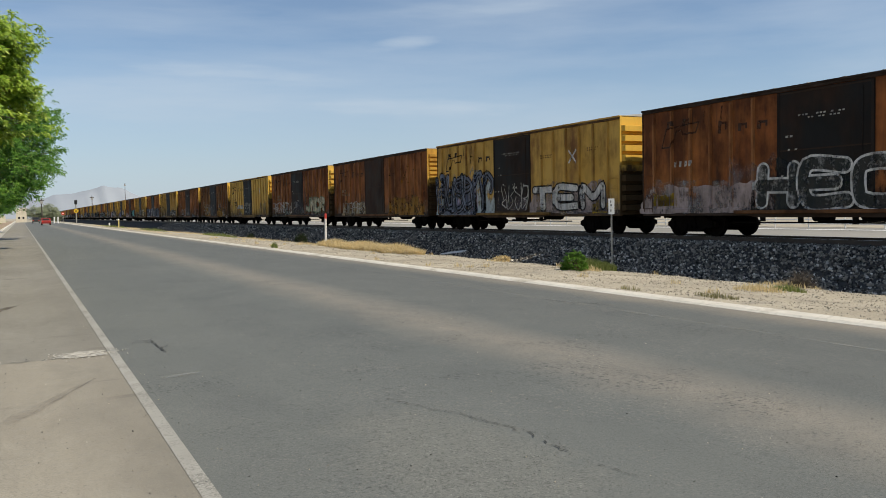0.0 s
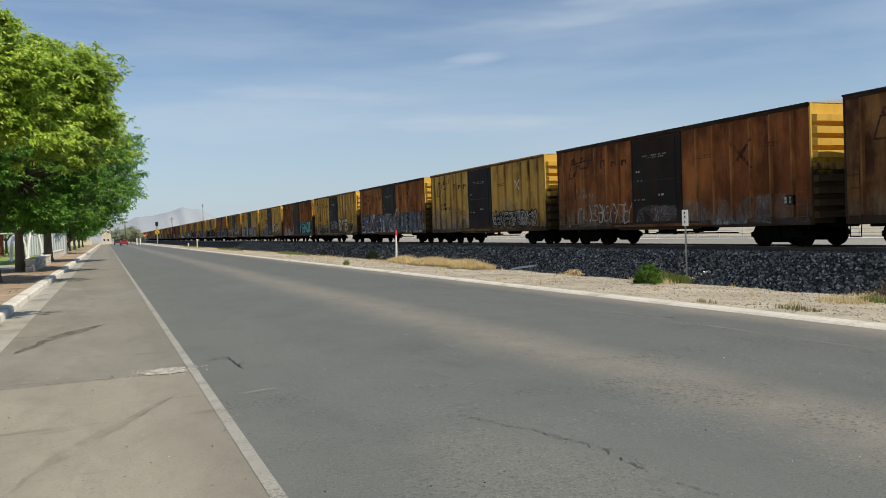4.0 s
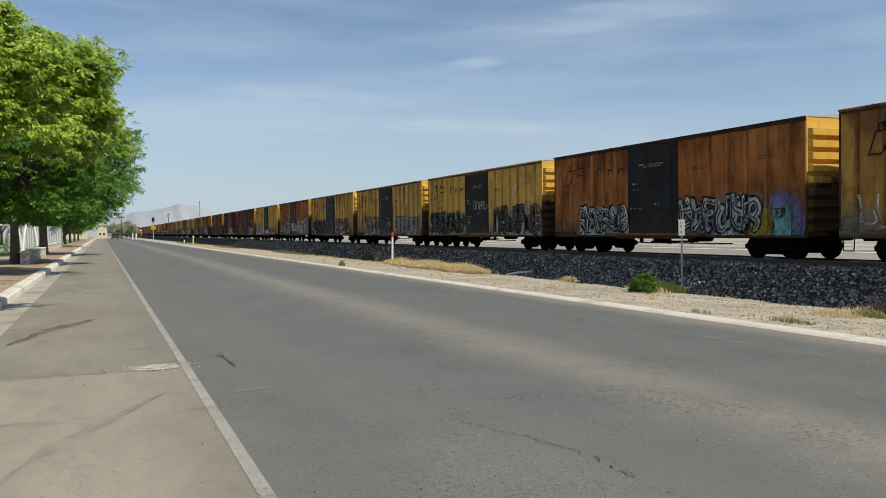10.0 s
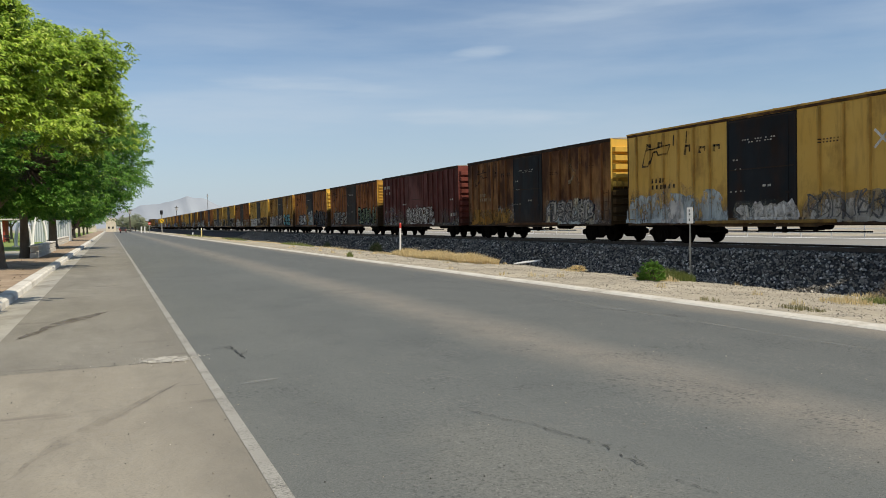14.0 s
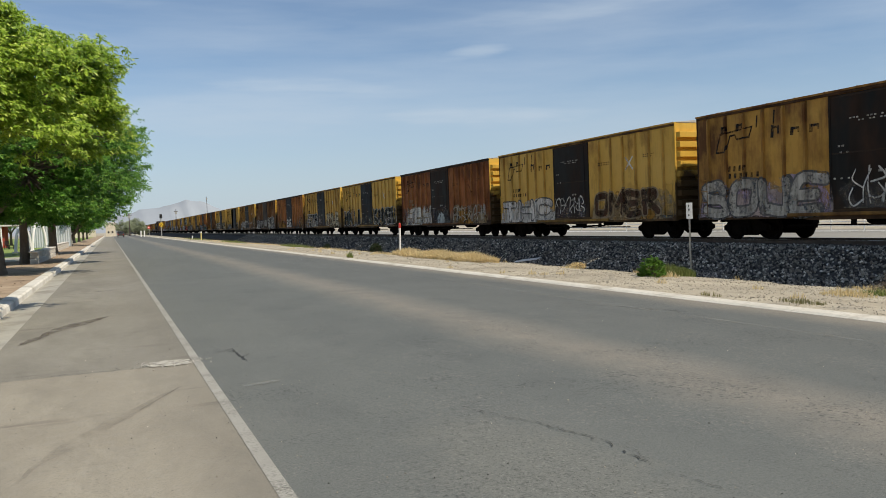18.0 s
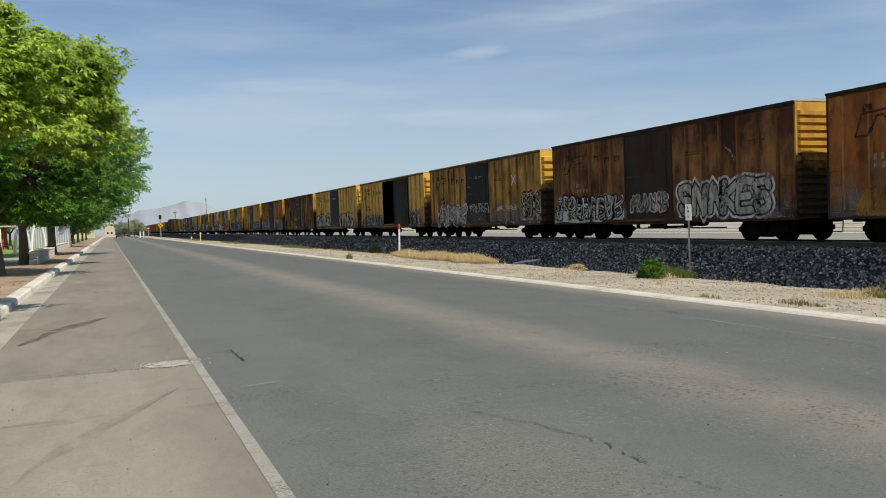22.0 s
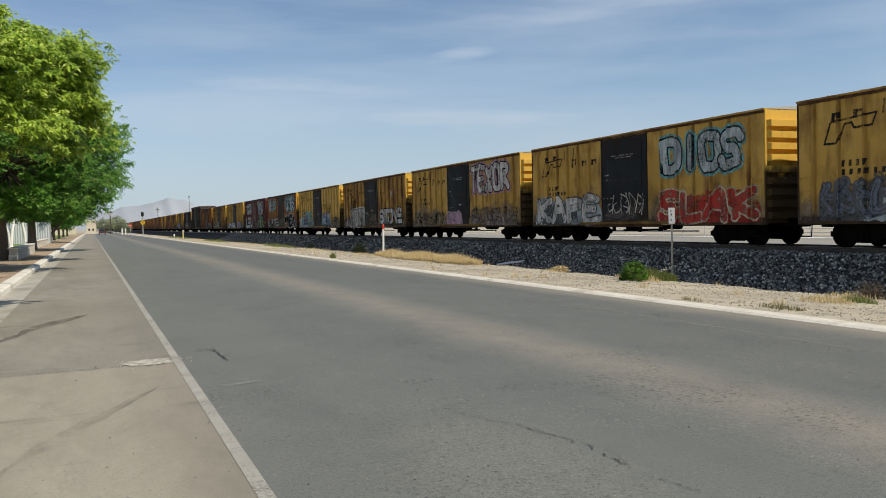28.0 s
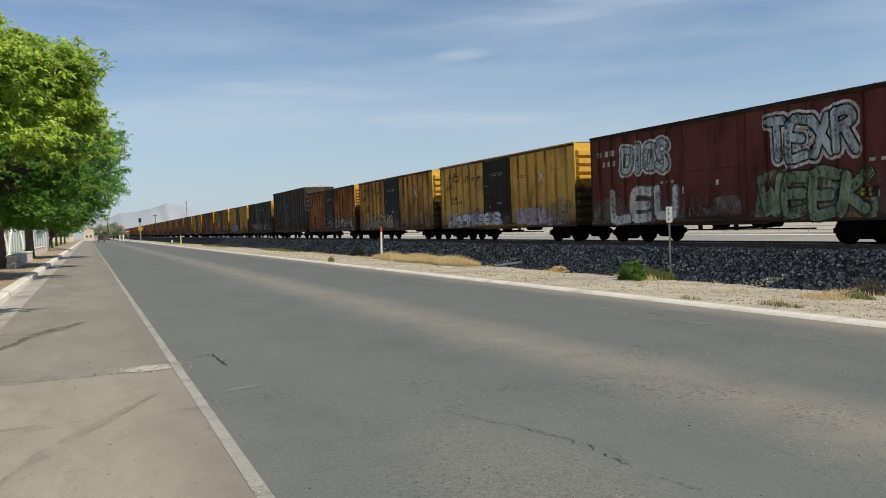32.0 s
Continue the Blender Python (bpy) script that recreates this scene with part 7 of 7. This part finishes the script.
def crack(path, width, z, seed, label="jagged dark crack in the asphalt", gaps=0.25, sway=0.07):
    """A wandering crack with side branches, one flat mesh."""
    rng = random.Random(seed)
    bm = bmesh.new()

    def run(a, b, w, depth):
        n = max(3, int((Vector(b) - Vector(a)).length / 0.035))
        side = Vector((-(b[1] - a[1]), b[0] - a[0])).normalized()
        prev = None
        for k in range(n + 1):
            f = k / n
            p = Vector(a).lerp(Vector(b), f) + side * (sway * noise.noise((f * n * 0.3, seed, depth)) + rng.uniform(-0.008, 0.008))
            ww = w * (0.3 + 1.3 * rng.random() ** 2)
            row = (bm.verts.new((p.x - side.x * ww, p.y - side.y * ww, z)), bm.verts.new((p.x + side.x * ww, p.y + side.y * ww, z)))
            if prev and rng.random() > gaps:
                bm.faces.new((prev[0], prev[1], row[1], row[0]))
            prev = row
            if depth < 1 and rng.random() < 0.09:
                q = p + Vector((rng.uniform(-0.35, 0.35), rng.uniform(-0.3, 0.3)))
                run(p[:], q[:], w * 0.6, depth + 1)

    for a, b in zip(path, path[1:]):
        run(a, b, width, 0)
    tagged(obj("road_crack", bm, M_CRACK), label, "road crack", kind="structure")


crack([(2.72, 6.45), (2.86, 6.05), (3.03, 5.62), (3.18, 4.91), (3.13, 4.3), (3.2, 3.7)], 0.0042, 0.024, 3, gaps=0.38)
crack([(3.03, 5.62), (3.12, 5.2), (3.24, 4.8), (3.2, 4.4)], 0.0024, 0.025, 33)
crack([(1.1, 11.08), (1.40, 11.15), (1.44, 11.2)], 0.009, 0.012, 4)
crack([(1.44, 11.25), (1.45, 10.6), (1.47, 10.1)], 0.013, 0.013, 14, "short dark tar seam in the asphalt", 0.0, 0.02)
crack([(3.5, 6.1), (3.8, 5.5), (3.95, 4.9)], 0.0014, 0.028, 5)
crack([(7.6, 13.2), (8.2, 11.7), (8.5, 10.6)], 0.010, 0.016, 6)
crack([(3.2, 8.6), (3.3, 8.1)], 0.006, 0.024, 9)
crack([(-1.55, 10.39), (-0.5, 10.40), (0.3, 10.37)], 0.006, 0.005, 8, "dark joint across the concrete lane")
crack([(-2.1, 15.9), (-1.6, 15.95)], 0.012, -0.02, 10, "dark joint across the gutter")
crack([(-2.1, 22.0), (-1.6, 22.05)], 0.012, -0.02, 11, "dark joint across the gutter")


M_GRIT = island_stone("mixed_grit", (0.06, 0.06, 0.055), (0.16, 0.16, 0.145), (0.38, 0.37, 0.34))
M_LITTER = island_stone("leaf_litter", (0.09, 0.06, 0.035), (0.2, 0.14, 0.08), (0.3, 0.24, 0.15))


def stain_paint(name, much):
    """A dark stain soaked unevenly into the concrete."""
    n = Nodes(name)
    n.done((0.13, 0.108, 0.088), 0.85)
    soak = n.math("MULTIPLY", n.ramp(n.noise(2.5, 5, 0.65), 0.34, 0.62), much)
    clear = n.nt.nodes.new("ShaderNodeBsdfTransparent")
    mx = n.nt.nodes.new("ShaderNodeMixShader")
    n.link(soak, mx.inputs[0])
    n.link(clear.outputs["BSDF"], mx.inputs[1])
    n.link(n.bsdf.outputs["BSDF"], mx.inputs[2])
    n.link(mx.outputs[0], n.out.inputs["Surface"])
    return n.mat


def lane_wear():
    # the older, darker slab beyond the joint, with its long tyre stain, and a faint mark on the near slab
    dark, faint = stain_paint("lane_stain", 0.7), stain_paint("faint_lane_stain", 0.2)
    rng = random.Random(6)
    for k, (x0, y0, x1, y1, w) in enumerate(((-1.14, 14.6, -0.02, 17.4, 0.19), (-1.35, 13.6, -0.95, 15.0, 0.09), (-0.55, 24.5, 0.2, 24.8, 0.15), (-0.7, 22.0, -0.1, 22.1, 0.12), (-0.7, 5.9, 0.62, 8.9, 0.09))):
        up, dn = [], []
        for i in range(15):
            f = i / 14
            ww = w * math.sin(math.pi * min(1, f * 0.95 + 0.03)) ** 1.6
            x, y = x0 + (x1 - x0) * f ** 1.2, y0 + (y1 - y0) * f
            up.append((x - ww + rng.uniform(-0.03, 0.03), y))
            dn.append((x + ww + rng.uniform(-0.03, 0.03), y))
        flat_patch("tyre_stain", up + dn[::-1], 0.004 + 0.001 * k, faint if k == 4 else dark, "dark brown stain on the concrete lane", "stain")
    # broken cement where the joint meets the painted line
    rr = np.random.default_rng(9)
    m = 150
    x, y = rr.normal(0.60, 0.2, m), rr.normal(10.5, 0.13, m)
    stones("cement_rubble", np.column_stack([x, y, 0.004 + 0 * x, rr.uniform(0.005, 0.016, m)]), M_RUBBLE, "patch of broken pale cement at the road line", "rubble")
    out = [(0.60 + (0.24 + 0.12 * rng.random()) * math.cos(t), 10.5 + (0.17 + 0.12 * rng.random()) * math.sin(t)) for t in (2 * math.pi * k / 22 for k in range(22))]
    n = Nodes("scraped_cement")
    n.done(n.mix(n.ramp(n.noise(9, 4, 0.6), 0.35, 0.65), (0.40, 0.38, 0.335), (0.58, 0.555, 0.495)), 0.9)
    n.bump(n.noise(40, 3, 0.6), 0.6, 0.01)
    soak = n.ramp(n.noise(9, 5, 0.75, (1, 3.0, 1)), 0.43, 0.52)
    clear = n.nt.nodes.new("ShaderNodeBsdfTransparent")
    mx = n.nt.nodes.new("ShaderNodeMixShader")
    n.link(soak, mx.inputs[0])
    n.link(clear.outputs["BSDF"], mx.inputs[1])
    n.link(n.bsdf.outputs["BSDF"], mx.inputs[2])
    n.link(mx.outputs[0], n.out.inputs["Surface"])
    flat_patch("cement_patch", out, 0.008, n.mat, "rough pale cement patch at the road line", "cement patch")
    # grit on the lane and the road
    m = 600
    x, y = rr.uniform(-1.5, 7.0, m), rr.uniform(3.0, 16.0, m)
    stones("grit", np.column_stack([x, y, 0.004 + np.interp(x, (0.9, 5.2, 9.7), (0.0, 0.03, 0.0)), rr.uniform(0.003, 0.008, m)]), M_PEBBLE, "loose grit on the road surface", "grit")
    m = 150
    x, y = rr.uniform(-1.5, 6.0, m), rr.uniform(3.0, 13.0, m)
    stones("tar_chips", np.column_stack([x, y, 0.002 + np.interp(x, (0.9, 5.2, 9.7), (0.0, 0.03, 0.0)), rr.uniform(0.003, 0.009, m)]), M_CRACK, "dark chips of tar on the road", "grit")
    m = 600
    y = rr.uniform(3.0, 6.2, m)
    x = np.interp(y, (3.3, 4.9, 6.4), (2.5, 2.55, 2.45)) + rr.normal(0, 0.42, m)
    stones("loose_grit", np.column_stack([x, y, 0.018 + 0 * x, rr.uniform(0.002, 0.005, m)]), M_GRIT, "loose dark and pale grit on the ravelled asphalt", "grit")
    m = 400
    x, y = rr.uniform(-6.2, -2.6, m), rr.uniform(12.0, 60.0, m)
    stones("fallen_leaves", np.column_stack([x, y, 0.135 + 0 * x, rr.uniform(0.010, 0.024, m)]), M_LITTER, "dry leaves and pebbles on the planting strip", "dry leaves")


lane_wear()
flat_patch("scuff", [(1.17, 8.48), (1.3, 8.45), (1.46, 8.5), (1.62, 8.6), (1.5, 8.63), (1.33, 8.58)], 0.014, M_FAINT, "pale scuff scraped into the asphalt", "scuff")


# ---- the far end of the street ----
def far_building():
    b = empty("building", pose(-1.2, 338, 0.0))
    tagged(b, "cream two-storey building at the end of the street", "building")
    bm = bmesh.new()
    box(bm, -0.3, 0, -0.6, 3.2, 9, 5.0)
    part("wall", bm, M_CREAM, b)
    bm = bmesh.new()
    box(bm, -0.5, -0.2, 5.0, 3.4, 9.2, 5.35, 0.04)
    part("roof", bm, M_KERB, b)
    for x in (0.7, 2.1):
        bm = bmesh.new()
        box(bm, x - 0.3, -0.06, 1.2, x + 0.3, -0.005, 2.0)
        part("window", bm, M_GLASS_DARK, b)
    b = empty("boundary_wall", pose(-6.0, 300, 0.0))
    tagged(b, "cream plastered boundary wall beside the street", "wall")
    bm = bmesh.new()
    box(bm, -5, -0.2, -0.5, 1.6, 0.2, 2.4)
    part("wall", bm, M_CREAM, b)


far_building()
for i, (tx, ty, r, h) in enumerate(((5.5, 352, 4.0, 3.6), (9.5, 360, 4.2, 4.4), (12.5, 368, 2.6, 2.4), (-14, 345, 6, 4.5), (-24, 330, 6, 5.0))):
    tree(tx, ty, -0.6, 0.2, 1.4, (tx, ty, h), (r, r, r * 0.62), 34, 1.2, 1100, 0.55, 4, M_LEAF_FAR, "dusty green tree at the end of the street", 60 + i)


def wood_pole(x, y, h, r, arm):
    p = empty("utility_pole", pose(x, y, -0.5))
    tagged(p, "tall dark wooden utility pole with a crossarm", "utility pole", "utility poles")
    bm = bmesh.new()
    tube(bm, (0, 0, -0.3), (0, 0, h), r, r * 0.75, n=8)
    part("pole", bm, M_TIE, p)
    bm = bmesh.new()
    box(bm, -arm, -0.08, h - 0.9, arm, 0.08, h - 0.65)
    part("crossarm", bm, M_TIE, p)
    bm = bmesh.new()
    box(bm, -0.4, -0.35, h - 1.9, 0.4, 0.35, h - 0.95, 0.05)
    part("transformer", bm, M_POST, p)


wood_pole(6.4, 305, 8.6, 0.2, 0.9)
wood_pole(26.0, 360, 10.6, 0.14, 0.8)
wood_pole(57.0, 530, 22.0, 0.16, 0.5)


def signal_mast():
    x, y = 12.4, 224
    p = empty("railway_signal", pose(x, y, -0.4))
    tagged(p, "black railway signal head on a pale mast with a yellow disc", "railway signal")
    bm = bmesh.new()
    tube(bm, (0, 0, -0.3), (0, 0, 5.2), 0.13, n=8)
    part("mast", bm, M_POST, p)
    bm = bmesh.new()
    box(bm, -0.34, -0.22, 5.1, 0.34, 0.22, 6.2, 0.1)
    part("signal_head", bm, M_BLACK, p)
    for dz in (5.35, 5.9):
        bm = bmesh.new()
        tube(bm, (0, -0.27, dz), (0, -0.5, dz), 0.17, 0.19, n=10)
        part("hood", bm, M_BLACK, p)
    bm = bmesh.new()
    tube(bm, (0, -0.22, 3.5), (0, -0.18, 3.5), 0.55, n=20)
    d = part("disc", bm, M_YELLOWSIGN, p, "yellow warning disc")
    bm = bmesh.new()
    for a in (45, 135):
        c, s = math.cos(radians(a)) * 0.5, math.sin(radians(a)) * 0.5
        flat = [(c, s), (-c, -s)]
        tube(bm, (flat[0][0], -0.235, 3.5 + flat[0][1]), (flat[1][0], -0.235, 3.5 + flat[1][1]), 0.06, n=4)
    part("cross", bm, M_BLACK, d)
    bm = bmesh.new()
    box(bm, -0.55, -0.5, -0.3, 0.55, 0.5, 0.12, 0.03)
    part("base", bm, M_KERB, p)


signal_mast()


def stop_sign():
    p = empty("stop_sign", pose(9.7, 232, -0.2))
    tagged(p, "red octagonal stop sign on a steel post", "stop sign")
    bm = bmesh.new()
    tube(bm, (0, 0, -0.3), (0, 0, 3.0), 0.06, n=8)
    part("post", bm, M_POST, p)
    bm = bmesh.new()
    vs = [[bm.verts.new((0.40 * math.cos(radians(22.5 + 45 * k)), yy, 2.7 + 0.40 * math.sin(radians(22.5 + 45 * k)))) for k in range(8)] for yy in (-0.1, -0.07)]
    bm.faces.new(vs[0][::-1])
    bm.faces.new(vs[1])
    for k in range(8):
        bm.faces.new((vs[0][k], vs[0][(k + 1) % 8], vs[1][(k + 1) % 8], vs[1][k]))
    plate = part("plate", bm, M_RED, p)
    bm = bmesh.new()
    box(bm, -0.24, -0.106, 2.64, 0.24, -0.102, 2.76)
    part("lettering", bm, M_WHITE, plate)


stop_sign()
for bx, by in ((7.8, 238), (8.6, 236)):
    cable_marker(bx, by, 2.0, M_WHITE, "stout white concrete bollard near the crossing", 0.17, -0.3)


# vehicles
def saloon(name, label, body, scale=1.0, pickup=False):
    v = empty(name)
    tagged(v, label, "car")
    bm = bmesh.new()
    top = 1.45 if not pickup else 1.75
    prof = [(-2.2, 0.35), (-2.25, 0.75), (-2.1, 0.95), (-1.2, 1.0), (-0.7, top), (0.9, top), (1.5, 1.0), (2.2, 0.9), (2.25, 0.5), (2.15, 0.32)]
    if pickup:
        prof = [(-2.6, 0.45), (-2.6, 1.05), (-0.9, 1.08), (-0.8, top), (0.6, top), (1.1, 1.15), (2.5, 1.05), (2.6, 0.6), (2.5, 0.42)]
    half = 0.86
    rows = []
    for x, k in ((-half, 0.9), (-half * 0.9, 1.0), (half * 0.9, 1.0), (half, 0.9)):
        rows.append([bm.verts.new((x, yy, 0.35 + (zz - 0.35) * k)) for yy, zz in prof])
    for a, b in zip(rows, rows[1:]):
        for k in range(len(prof)):
            bm.faces.new((a[k], a[(k + 1) % len(prof)], b[(k + 1) % len(prof)], b[k]))
    bm.faces.new(rows[0])
    bm.faces.new(rows[-1][::-1])
    bmesh.ops.recalc_face_normals(bm, faces=bm.faces[:])
    part("body", bm, body, v)
    bm = bmesh.new()
    yb = -0.98 if not pickup else -0.86
    q = [(-0.66, yb - 0.14, 1.06), (0.66, yb - 0.14, 1.06), (0.6, yb + 0.17, top - 0.1), (-0.6, yb + 0.17, top - 0.1)]
    bm.faces.new([bm.verts.new((a, b - 0.09, c)) for a, b, c in q])
    part("rear_window", bm, M_GLASS_DARK, v)
    me_t = bmesh.new()
    tube(me_t, (-0.11, 0, 0), (0.11, 0, 0), 0.32, n=14)
    tm = mesh_of("wheel", me_t, [M_BLACK])
    for x in (-0.78, 0.78):
        for y in (-1.35, 1.35):
            child("wheel", tm, v, pose(x, y, 0.32))
    for x in (-0.68, 0.68):
        bm = bmesh.new()
        box(bm, x - 0.14, -2.29 if not pickup else -2.64, 0.72, x + 0.14, -2.2 if not pickup else -2.58, 0.9)
        part("tail_light", bm, M_RED, v)
    return v


M_CARRED = surface("car_red", (0.30, 0.03, 0.025), (0.26, 0.03, 0.025), 1.0, 0.3, 0.0)
M_CARDARK = surface("car_dark", (0.035, 0.033, 0.03), (0.05, 0.047, 0.042), 1.0, 0.35, 0.0)
RED_CAR = saloon("car", "red saloon car driving away on the road", M_CARRED)
DARK_TRUCK = saloon("pickup", "dark pickup truck driving along the far road", M_CARDARK, pickup=True)


# ---- mountains ----
def mountains():
    # aerial haze is put into the rock's base colour, paler on the far ridge
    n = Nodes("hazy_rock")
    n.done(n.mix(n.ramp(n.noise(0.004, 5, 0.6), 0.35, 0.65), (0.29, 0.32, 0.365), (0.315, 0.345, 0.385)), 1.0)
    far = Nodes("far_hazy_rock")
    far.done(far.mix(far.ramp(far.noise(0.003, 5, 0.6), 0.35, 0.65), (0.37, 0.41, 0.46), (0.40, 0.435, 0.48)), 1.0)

    def ridge(xs, hs, y, depth, material, seed, label):
        bm = bmesh.new()
        nx, ny = 150, 10
        rows = []
        for j in range(ny + 1):
            v = j / ny
            row = []
            for i in range(nx + 1):
                x = xs[0] + (xs[-1] - xs[0]) * i / nx
                h = float(np.interp(x, xs, hs))
                rough = 1 + 0.10 * noise.noise((x * 0.012, seed, v * 2)) + 0.05 * noise.noise((x * 0.045, seed, v * 5))
                prof = 1 - abs(v - 0.55) / 0.55 if v < 0.55 else 1 - (v - 0.55) / 0.45
                fold = 1 - 0.35 * abs(noise.noise((x * 0.02, v * 1.5, seed + 3))) * (1 - prof) * 2
                row.append(bm.verts.new((x, y + depth * (v - 0.5), -3 + (h + 3) * rough * prof * fold)))
            rows.append(row)
        for j in range(ny):
            for i in range(nx):
                bm.faces.new((rows[j][i], rows[j][i + 1], rows[j + 1][i + 1], rows[j + 1][i]))
        tagged(obj("mountain", bm, material, smooth=True), label, "mountain", kind="structure")

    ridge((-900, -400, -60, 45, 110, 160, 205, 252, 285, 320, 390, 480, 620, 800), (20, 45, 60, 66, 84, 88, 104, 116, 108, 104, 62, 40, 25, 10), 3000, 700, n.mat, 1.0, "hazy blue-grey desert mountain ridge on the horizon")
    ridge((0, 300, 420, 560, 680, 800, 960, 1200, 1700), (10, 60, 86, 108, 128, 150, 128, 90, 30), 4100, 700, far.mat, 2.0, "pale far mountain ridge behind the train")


mountains()
# bands across the yard beyond the track
for yx0, yx1, m_, lab in ((30.0, 38.0, M_APRON, "pale concrete apron along the yard"), (52.0, 53.0, M_WHITE, "white painted line across the yard"), (57.0, 139.0, M_DIRT, "bare dirt beyond the yard")):
    strip("yard_band", [(yx0, -0.48 + (yx0 - 26) * 0.00176), (yx1, -0.48 + (yx1 - 26) * 0.00176)], -60, 400, m_, lab, "yard")


def yard_railing():
    x0, z0 = 55.0, -0.45
    rail_ = empty("railing", pose(x0, 60, z0))
    tagged(rail_, "low pale pipe railing along the far side of the yard", "railing")
    bm = bmesh.new()
    tube(bm, (0, 0, -0.1), (0, 0, 1.05), 0.05, n=6)
    me = mesh_of("post", bm, [M_WHITE])
    for k in range(30):
        child("post", me, rail_, pose(0, -45 + 3.2 * k, 0))
    bm = bmesh.new()
    tube(bm, (0, -45, 0), (0, 48, 0), 0.04, n=6)
    me = mesh_of("rail", bm, [M_WHITE])
    for z in (0.35, 0.68, 1.0):
        child("rail", me, rail_, pose(0, 0, z))


yard_railing()


# ---- what moves ----
def motions():
    for k, car in CARS.items():
        y = car_start(k) + HALF
        walk(car, [(t, pose(TRACK_X, y - SPEED * t, RAIL_TOP)) for t in (0.0, 16.0, 32.0)])

    walk(RED_CAR, [(t, pose(x, y, 0.02)) for t, x, y in ((0, 4.6, 188), (3, 4.4, 216), (6, 4.3, 252), (10, 4.6, 330))] + [(32, pose(5.0, 1100, -0.7))])
    walk(DARK_TRUCK, [(t, pose(x, y, 0.03)) for t, x, y in ((0, 3.7, 252), (6, 3.0, 262), (11, 3.6, 256), (21, 2.6, 252), (32, 3.3, 248))])


motions()
